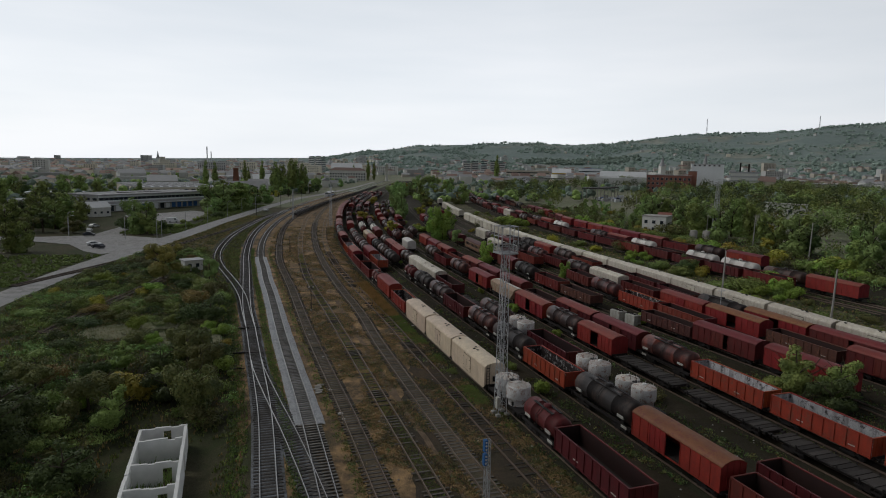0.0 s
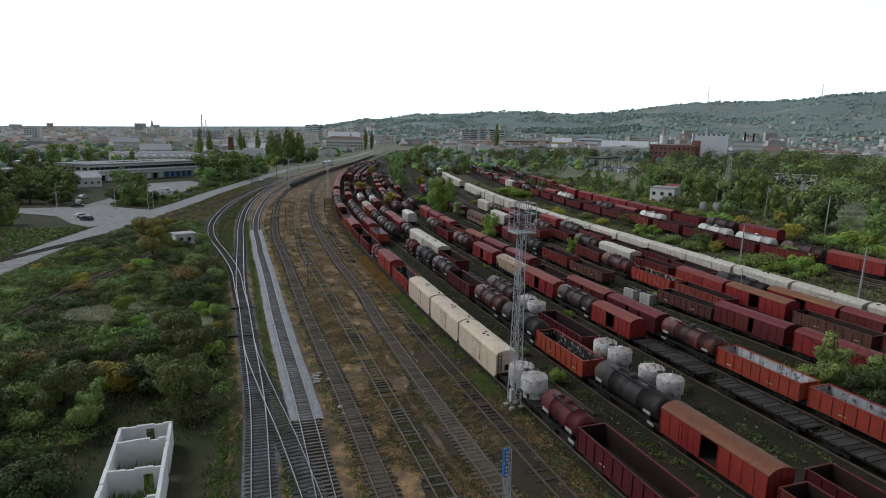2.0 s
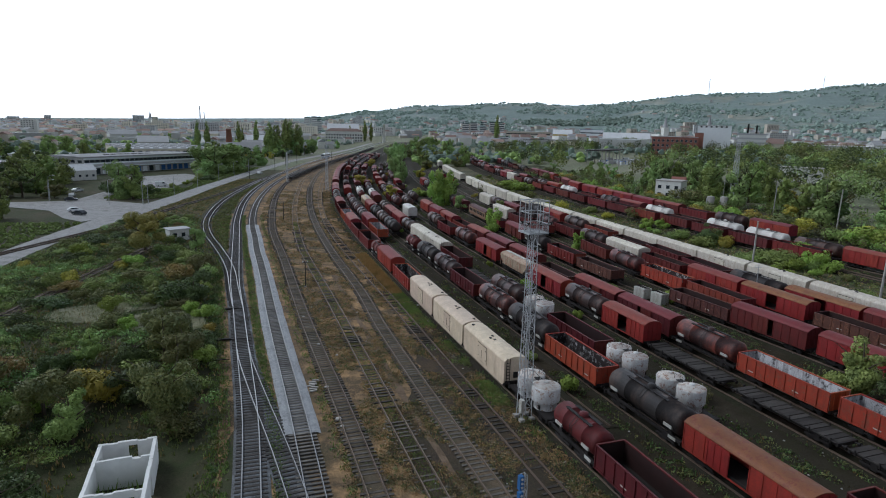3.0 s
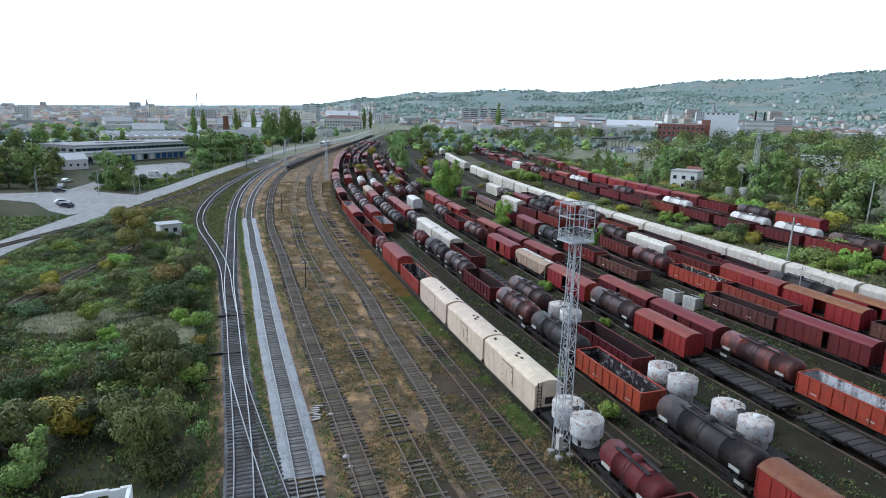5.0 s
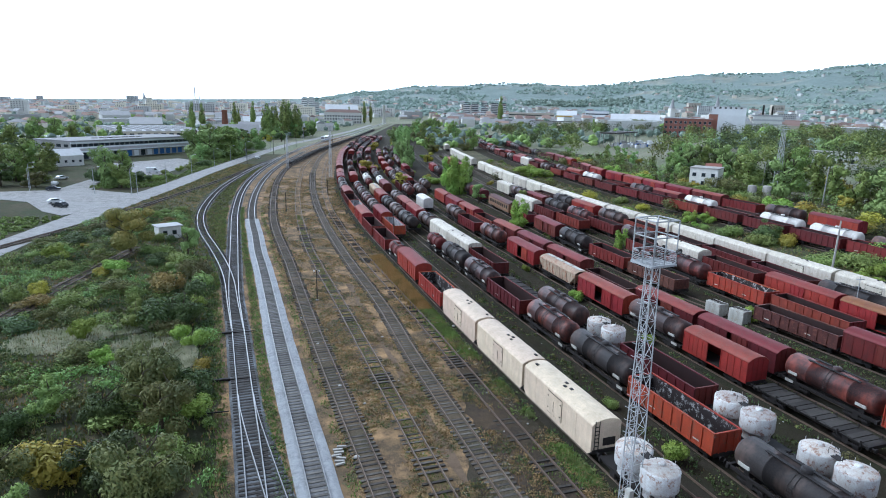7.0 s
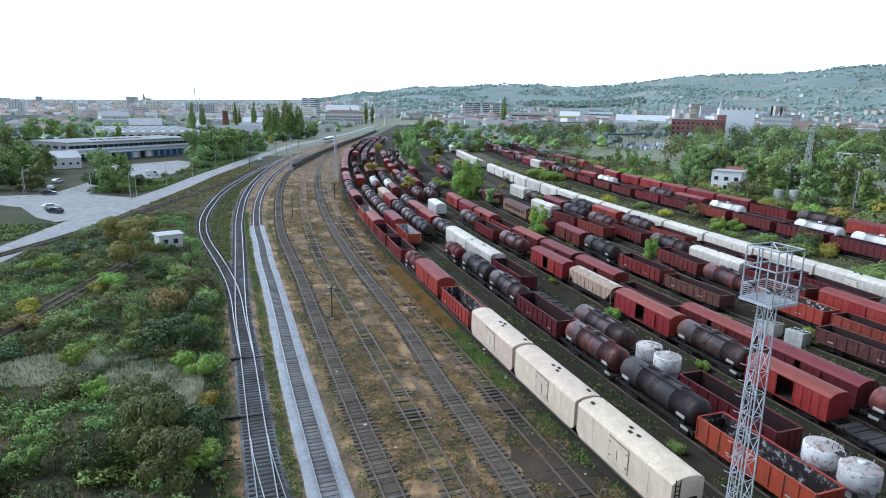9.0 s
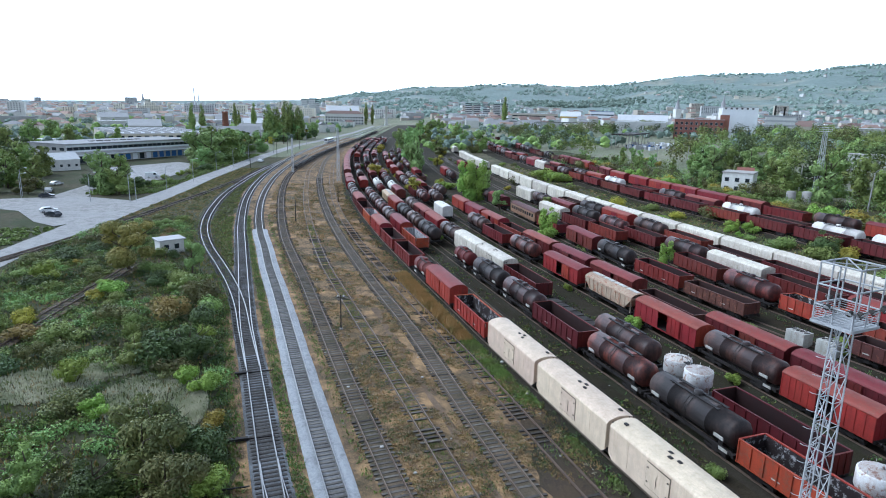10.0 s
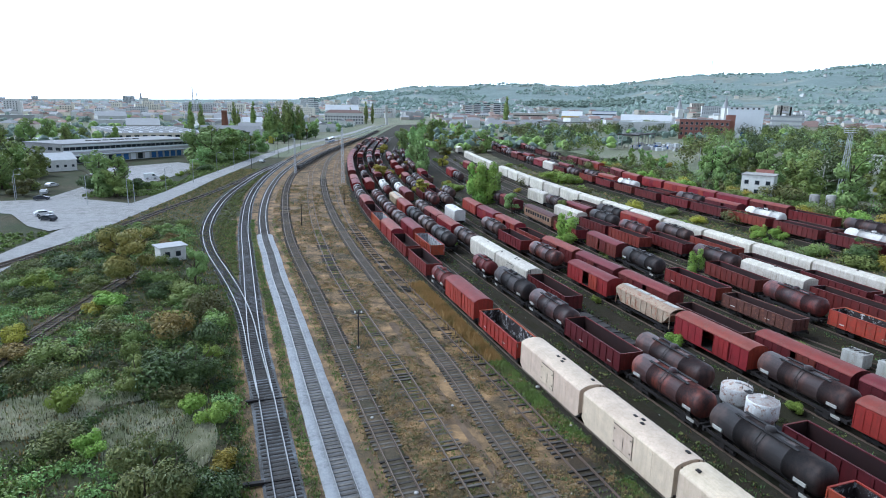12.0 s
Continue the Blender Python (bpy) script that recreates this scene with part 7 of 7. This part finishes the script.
# ------------------------------------------------------------------ vehicles
def car(x, y, yaw, paint_mat, label, van=False):
    root = thing("van" if van else "car", label, "vehicle", "parked vehicles", pose(x, y, land(x, y) + 0.05, 0, 0, yaw))
    w = 0.95 if van else 0.86
    if van:
        prof = [(-2.6, 0.35), (2.5, 0.35), (2.65, 0.9), (1.9, 1.25), (1.35, 2.1), (1.0, 2.3), (-2.5, 2.3), (-2.65, 2.1)]
    else:
        prof = [(-2.1, 0.3), (2.1, 0.3), (2.15, 0.75), (1.1, 0.95), (0.5, 1.42), (-1.1, 1.45), (-1.8, 1.0), (-2.15, 0.9)]
    n = len(prof)
    s = Shape()
    vs = [(px, -w, pz) for px, pz in prof] + [(px, w, pz) for px, pz in prof]
    s.faces(vs, [tuple(range(n)), tuple(range(2 * n - 1, n - 1, -1))] + [(i, n + i, n + (i + 1) % n, (i + 1) % n) for i in range(n)])
    s.link("body", paint_mat, root)
    g = Shape()
    a, b, z0, z1 = (0.4, 1.5, 1.35, 2.0) if van else (-1.2, 0.8, 0.98, 1.34)
    for y in (-w - 0.01, w + 0.01):
        g.poly([(a, y, z0), (b, y, z0), (b - 0.35, y, z1), (a, y, z1)])
    g.link("side_window", GLASS, root)
    for dx in (-1.35, 1.35):
        for dy in (-w + 0.08, w - 0.08):
            wheel = Shape().tube((dx, dy - 0.12, 0.32), (dx, dy + 0.12, 0.32), 0.33, 12, smooth=False).link("wheel", RUBBER, root)
            Shape().tube((dx, dy - 0.13, 0.32), (dx, dy + 0.13, 0.32), 0.17, 8, smooth=False).link("rim", GALV, wheel)


car(-61, 301, 15, CARWHITE, "white panel van parked in the depot yard", True)
car(-84, 262, 100, CARWHITE, "white car parked before a gate")
car(-80, 249, 20, CARDARK, "dark car on the side road")
car(-92, 272, 60, CARDARK, "dark car parked by the trees")
car(-88, 280, 60, CARWHITE, "white car parked by the trees")
car(-66, 214, 150, CARDARK, "dark flat car parked on the forecourt")
car(-69.5, 221, 30, CARWHITE, "white car at the road junction")
car(-24, 372, 75, CARWHITE, "white car driving on the road")
lot = random.Random(9)
for i in range(18):
    k = lot.choice([CARWHITE, CARWHITE, CARWHITE, CARDARK])
    u, v = lot.uniform(-24, 26), lot.uniform(-26, 4)
    c, d = math.cos(radians(44)), math.sin(radians(44))
    car(216 + u * c - v * d, 424 + u * d + v * c, lot.choice([44, 134]), k, "white parked car in the breaker's yard" if k is CARWHITE else "dark parked car in the breaker's yard", lot.random() < 0.25)


heap = random.Random(19)
for leaf, tone in ((CARWHITE, "white"), (BLUE, "blue"), (GREYWALL, "grey")):
    s = Shape()
    for i in range(26 if leaf is not BLUE else 9):
        u, v, r = heap.uniform(-26, 30), heap.uniform(-34, 0), heap.uniform(0.6, 2.0)
        c, d = math.cos(radians(44)), math.sin(radians(44))
        x, y = 216 + u * c - v * d, 424 + u * d + v * c
        s.box(x - r, x + r, y - r * 0.7, y + r * 0.7, land(x, y) - 0.2, land(x, y) + r * heap.uniform(0.6, 1.4))
    tagged(s.link("scrap_heap", leaf), "heaps of " + tone + " scrap in the breaker's yard", "scrap", kind="stuff")


def railcar():
    y0 = 545
    yaw = math.degrees(math.atan2(8, LINES["one"](y0 + 4) - LINES["one"](y0 - 4)))
    root = thing("railcar", "white and blue passenger railcar on the main line", "train", at=pose(LINES["one"](y0), y0, HEAD, 0, 0, yaw))
    h = 13.0
    body = Shape().prism([(-1.4, 0.6), (1.4, 0.6), (1.45, 1.9), (1.35, 3.2), (0.9, 3.75), (-0.9, 3.75), (-1.35, 3.2), (-1.45, 1.9)], -h, h, 0)
    body.link("body", CARWHITE, root)
    for side in (-1, 1):
        for i in range(10):
            x = -h + 1.6 + i * 2.5
            Shape().box(x - 1.0, x + 1.0, *sorted((side * 1.40, side * 1.47)), 2.0, 2.9).link("window", GLASS, root)
        Shape().box(-h, h, *sorted((side * 1.42, side * 1.47)), 0.7, 1.2).link("stripe", BLUE, root)
    Shape().box(-h - 0.02, -h + 0.02, -1.1, 1.1, 2.0, 3.0).link("windscreen", GLASS, root)
    for x in (-8, 8):
        g = Shape()
        for dx in (-1.2, 1.2):
            for y in (-0.75, 0.75):
                g.tube((x + dx, y - 0.06, 0.45), (x + dx, y + 0.06, 0.45), 0.45, 12, smooth=False)
        g.link("bogie", IRON, root)


railcar()


# ------------------------------------------------------------------ the town
town = random.Random(21)


def town_rows(n, a0, a1, r0, r1, kinds, power=1.0):
    for i in range(n):
        a, r = radians(town.uniform(a0, a1)), r0 + (r1 - r0) * town.random() ** power
        x, y = r * math.sin(a), r * math.cos(a)
        if road_centre(min(y, 900)) - 25 < x < main_siding(y) + 70 and y < 1000:
            continue
        kind = town.choice(kinds)
        base = 1.0 if x < 100 else 4.0
        yaw = town.choice([0, 90]) + town.uniform(-15, 25)
        if kind == "house":
            block("house", "small town house with a clay tile roof", x, y, town.uniform(9, 16), town.uniform(8, 11), town.uniform(4, 8), yaw, town.choice([CREAMWALL, PLASTER, GREYWALL]), town.choice([TILEROOF, TILEROOF, FELT]), town.choice(["gable", "hip"]), base, None, "house", "houses of the town")
        elif kind == "flats":
            block("apartment_block", "pale concrete apartment block in the town", x, y, town.uniform(20, 40), 12, town.uniform(9, 15), yaw, town.choice([GREYWALL, CREAMWALL, PLASTER]), FELT, "flat", base, (town.choice([6, 8]), 4, 2.2, 1.5, 2, 3.2) if i % 4 == 0 else None, "building", "blocks of the town")
        else:
            block("warehouse", "long low industrial hall with pale roof", x, y, town.uniform(20, 44), town.uniform(12, 22), town.uniform(5, 8), town.uniform(-10, 35), town.choice([GREYWALL, CREAMWALL, YELLOW if i % 5 == 0 else GREYWALL]), town.choice([PALEROOF, FELT, FELT]), town.choice(["flat", "gable"]), base, None, "building", "industrial halls")


town_rows(90, -32, 4, 640, 1350, ["house", "house", "house", "house", "hall"])
town_rows(40, 14, 34, 660, 1250, ["hall", "house", "flats", "house"])
town_rows(36, 34, 52, 660, 1250, ["hall", "house", "house"])
town_rows(22, 6, 20, 1150, 1600, ["flats", "house", "house"])


def far_town(label, wall, seed, count, a0, a1, r0, r1):
    """Houses and blocks too far off to count, as one body."""
    k = random.Random(seed)
    s = Shape()
    for i in range(count):
        a, r = radians(k.uniform(a0, a1)), k.uniform(r0, r1)
        x, y = r * math.sin(a), r * math.cos(a)
        w, d, h = k.uniform(8, 17), k.uniform(7, 12), k.uniform(4, 9)
        if r > 1200 and k.random() < 0.07:
            w, h = k.uniform(18, 44), k.uniform(12, 24)
        c, e = math.cos(k.uniform(-0.5, 0.5)), math.sin(k.uniform(-0.5, 0.5))
        def at(u, v, z):
            return (x + u * c - v * e, y + u * e + v * c, z + 1 + max(land(x, y), hill(math.degrees(a), r)))
        vs = [at(u * w / 2, v * d / 2, z) for z in (-3, h) for u, v in ((-1, -1), (1, -1), (1, 1), (-1, 1))]
        s.faces(vs, [(0, 1, 5, 4), (1, 2, 6, 5), (2, 3, 7, 6), (3, 0, 4, 7)], 0)
        if h < 10:
            g = [at(-w / 2, 0, h + d * 0.3), at(w / 2, 0, h + d * 0.3)]
            s.faces(vs[4:] + g, [(0, 1, 5, 4), (2, 3, 4, 5), (1, 2, 5), (3, 0, 4)], 1 if k.random() < 0.45 else 2)
        else:
            s.faces(vs[4:], [(0, 1, 2, 3)], 2)
            for f in range(int(h / 3.2)):
                for q in range(int(w / 4)):
                    u = -w / 2 + 2 + q * 4
                    s.poly([at(u - 0.8, -d / 2 - 0.1, 2 + f * 3.1), at(u + 0.8, -d / 2 - 0.1, 2 + f * 3.1), at(u + 0.8, -d / 2 - 0.1, 3.5 + f * 3.1), at(u - 0.8, -d / 2 - 0.1, 3.5 + f * 3.1)], 3)
    tagged(s.link("distant_town", [wall, TILEROOF, FELT, GLASS]), label, "town", kind="stuff")


far_town("cream houses and blocks of the distant town", CREAMWALL, 1, 330, -34, 6, 1050, 2500)
far_town("grey houses and blocks of the distant town", GREYWALL, 2, 330, -34, 6, 1050, 2500)
far_town("white houses of the distant town", PLASTER, 3, 220, -34, 20, 1150, 2300)
far_town("pale houses below the hill", PLASTER, 4, 150, 12, 54, 800, 1700)
far_town("grey and cream houses below the hill", CREAMWALL, 5, 130, 10, 54, 760, 1800)
far_town("grey sheds below the hill", GREYWALL, 6, 130, 12, 54, 760, 1700)


def hill_height(x, y):
    return hill(math.degrees(math.atan2(x, y)), math.hypot(x, y))


# the works and halls below the hill
block("factory_hall", "long cream factory hall with yellow gable", 352, 962, 70, 30, 13, -20, CREAMWALL, PALEROOF, "flat", 10, (2, 4, 4.5))
block("factory_hall", "pale yellow factory hall", 398, 930, 30, 24, 10, -22, YELLOW, PALEROOF, "gable", 10)
block("factory_hall", "tall white works building with blue fascia", 401, 833, 32, 20, 18, -26, WHITEWALL, BLUE, "flat", 10, (2, 8, 5))
block("factory_hall", "long white-roofed hall of the works", 442, 832, 50, 26, 11, -26, PLASTER, PALEROOF, "flat", 10)
block("warehouse", "long low building with a dark flat roof", 283, 735, 92, 20, 8, -20, GREYWALL, IRON, "flat", 7)
block("warehouse", "pale hall with a white sheet roof", 316, 585, 46, 18, 10.5, -30, GREYWALL, PALEROOF, "flat", 9)
block("warehouse", "white hall with a shallow roof", 350, 640, 50, 20, 11, -30, PLASTER, PALEROOF, "gable", 9)
block("warehouse", "pale hall with a reddish roof behind the wood", 430, 520, 30, 16, 10, -40, CREAMWALL, TILEROOF, "gable", 9.5)
block("warehouse", "long pale sheet-roofed hall behind the wood", 500, 500, 60, 18, 9, -44, GREYWALL, PALEROOF, "flat", 9.5)
for x, y, h in ((318, 1236, 22), (334, 1232, 24), (352, 1226, 17), (371, 1221, 25), (386, 1216, 24)):
    block("apartment_block", "tall pale concrete apartment block below the hill", x, y, 14, 12, h, -16, GREYWALL, FELT, "flat", 11, (7, 4, 3.6), "building", "blocks of the town")
for x, y, h in ((2, 1527, 38), (19, 1527, 42), (30, 1530, 30)):
    block("apartment_block", "tall white tower block of the town", x, y, 13, 13, h, 0, PLASTER, FELT, "flat", 2, (8, 8, 4.4), "building", "blocks of the town")
block("ruined_shed", "derelict white flat-roofed building in the wood", 235, 260, 18, 10, 6.5, -46, PLASTER, CONCRETE, "flat", 6.8, (4, 1, 1.6, 1.8, 2.2, 3))
for i in range(60):
    a, r = radians(town.uniform(5, 55)), town.uniform(1500, 3150)
    x, y = r * math.sin(a), r * math.cos(a)
    block("house", "pale villa with tiled roof on the hillside", x, y, town.uniform(8, 15), 8, town.uniform(4, 7), town.uniform(0, 180), town.choice([GREYWALL, CREAMWALL, GREYWALL]), town.choice([TILEROOF, FELT]), "hip", hill_height(x, y), None, "house", "houses on the hill")


def spire(x, y, h, base, label):
    root = thing("church", label, "church", at=pose(x, y, base))
    Shape().box(-4, 4, -4, 4, -1, h * 0.6).link("tower", PLASTER, root)
    Shape().box(-7, 7, 4, 26, -1, h * 0.35).link("nave", PLASTER, root)
    Shape().turned([(h * 0.6, 5.2), (h * 0.66, 3.4), (h * 0.72, 3.0), (h, 0.15)], 8, "z").link("spire", FELT, root)


spire(-424, 1879, 50, 2, "white church with a pointed grey spire")
spire(-446, 1890, 38, 2, "small white church tower in the town")
spire(591, 834, 44, 10, "white church tower below the hill")
spire(540, 869, 40, 10, "small white church spire below the hill")
for a, r, h in ((35.1, 3100, 75), (48.3, 3100, 130), (43.3, 3150, 60)):
    x, y = r * math.sin(radians(a)), r * math.cos(radians(a))
    root = thing("radio_mast", "thin tall radio mast on the ridge", "mast", at=pose(x, y, hill_height(x, y) - 2))
    s = Shape()
    lattice(s, 0, 0, 0, h, 4, 1.8, 12, 0.28)
    s.link("lattice_column", GALV, root)

spots = []
for i in range(11000):
    a, r = radians(town.uniform(0, 56)), town.uniform(1350, 3250)
    if noise.noise(Vector((a * 11, r * 0.0045, 1))) < -0.12:
        continue
    x, y = r * math.sin(a), r * math.cos(a)
    spots.append((x, y, hill_height(x, y) - 6, town.uniform(5, 9.5)))
far_woods("hillside_woods", "haze-paled green woods on the hill slopes", L_HAZED, spots, 12, 0.5, 0, 1)
spots = []
for i in range(260):
    a, r = radians(town.uniform(19, 30)), town.uniform(1980, 2250)
    x, y = r * math.sin(a), r * math.cos(a)
    spots.append((x, y, hill_height(x, y) - 3, town.uniform(6, 9)))
far_woods("hillside_woods", "haze-paled belt of trees at the foot of the hill", L_HAZED, spots, 15, 0.5, 6, 2)

# ------------------------------------------------------------------ loose things by the track
for i, (x, y, s) in enumerate(((4.6, 74.4, 0.45), (5.6, 66.5, 0.55), (5.9, 64.9, 0.35), (6.2, 84, 0.3), (4.0, 88.5, 0.35), (1.9, 101, 0.3), (-0.2, 111, 0.28), (20.5, 96, 0.35), (10.2, 102, 0.3), (20.4, 104.5, 0.4))):
    k = random.Random(i)
    b = Shape().turned([(-0.5, 0.4), (-0.2, 0.9), (0.15, 0.95), (0.45, 0.6), (0.55, 0.2)], 7, "z")
    b.v = [(px * s * k.uniform(0.5, 0.8), py * s * k.uniform(0.5, 0.8), pz * s * 0.5) for px, py, pz in b.v]
    tagged(b.link("stone", STONE, at=pose(x, y, 0.12)), "pale loose stone lying beside the track", "stone", "stones by the track")
for i in range(7):
    k = random.Random(40 + i)
    tagged(Shape().box(-0.42, 0.42, -0.11, 0.11, 0, 0.14).link("loose_sleeper", CONCRETE, at=pose(3.2 + k.uniform(-0.3, 0.3), 73.6 + i * 0.42, 0.06 + 0.02 * i, 0, 0, k.uniform(-20, 20))), "short pale concrete sleeper dumped beside the track", "sleeper", "dumped sleepers")
for x, y, yaw in ((-8.6, 92, 4), (-9.4, 106.5, 6), (-10.2, 84.5, 3)):
    root = thing("point_lever", "dark point machine beside the switch", "point machine", at=pose(x, y, 0.06, 0, 0, yaw))
    Shape().box(-0.9, 0.9, -0.18, 0.18, 0, 0.25).link("casing", IRON, root)
    Shape().box(0.7, 3.2, -0.06, 0.06, 0.05, 0.14).link("rod", IRON, root)

litter = random.Random(66)
s = Shape()
for i in range(420):
    y = 42 + 110 * litter.random() ** 1.3
    x, r = litter.uniform(LINES["two"](y) + 2.2, main_siding(y) + 60), litter.uniform(0.05, 0.16)
    a = litter.uniform(0, 6.28)
    c, d, z = r * math.cos(a), r * math.sin(a), land(x, y) + 0.03
    s.faces([(x + c, y + d, z), (x - d, y + c, z), (x - c, y - d, z), (x + d, y - c, z), (x + c * 0.2, y + d * 0.2, z + r * 0.8)], [(0, 1, 4), (1, 2, 4), (2, 3, 4), (3, 0, 4)])
tagged(s.link("rubble", STONE), "small pale stones and litter strewn over the yard", "rubble", kind="stuff")

# ------------------------------------------------------------------ sleepers, nearest stretch piece by piece
SLEEPER = Shape().box(-1.3, 1.3, -0.13, 0.13, 0, 0.13)
SLEEPER_MESH = SLEEPER.mesh("sleeper", TIMBER)
SLEEPER_GREY = SLEEPER.mesh("sleeper", GREYTIMBER)


def lay_sleepers(name, near0, near1, far, step=0.62, mesh=None, mat=None, skip=0.0, start=20, sink=0.0):
    line, root = LINES[name], TRACKS[name]
    k = random.Random(len(name))
    far_part = Shape()
    y = start
    while y < far:
        d = line(y + 0.5) - line(y - 0.5)
        m = pose(line(y) + k.uniform(-0.04, 0.04), y, land(line(y), y) + k.uniform(0.0, 0.02) - sink * max(0.0, 0.5 + 1.6 * noise.noise(Vector((y * 0.16, sink * 90, 1)))), 0, 0, -math.degrees(math.atan(d)) + k.uniform(-1, 1))
        if k.random() >= skip:
            if near0 <= y <= near1:
                ob = new("sleeper", mesh or SLEEPER_MESH)
                ob.parent = root
                ob.matrix_basis = m
            else:
                far_part.faces([tuple(m @ Vector(v)) for v in SLEEPER.v], SLEEPER.f)
        y += step
    tagged(far_part.link("far_sleepers", mat or TIMBER, root), kind="stuff")


lay_sleepers("one", 66, 150, 420, 0.62, sink=0.012)
lay_sleepers("two", 58, 150, 420, 0.62, mesh=SLEEPER.mesh("sleeper", PALETIMBER), mat=PALETIMBER)
lay_sleepers("three", 60, 150, 330, 0.68, mesh=SLEEPER_GREY, mat=GREYTIMBER, skip=0.08, sink=0.012)
lay_sleepers("four", 66, 90, 180, 0.70, mesh=SLEEPER_GREY, mat=GREYTIMBER, skip=0.45, sink=0.085)
lay_sleepers("five", 66, 150, 300, 0.68, mesh=SLEEPER_GREY, mat=GREYTIMBER, skip=0.06, sink=0.015)
lay_sleepers("six", 90, 105, 200, 0.75, mesh=SLEEPER_GREY, mat=GREYTIMBER, skip=0.5, sink=0.085)
lay_sleepers("west", 0, 0, 380, 0.7, start=150)
lay_sleepers("stub", 108, 125, 160, 0.7, skip=0.15, start=108)
lay_sleepers("loop", 112, 140, 380, 0.64, start=112)
lay_sleepers("crossover", 44, 78, 78, 0.66, start=30, skip=0.1, sink=0.03)
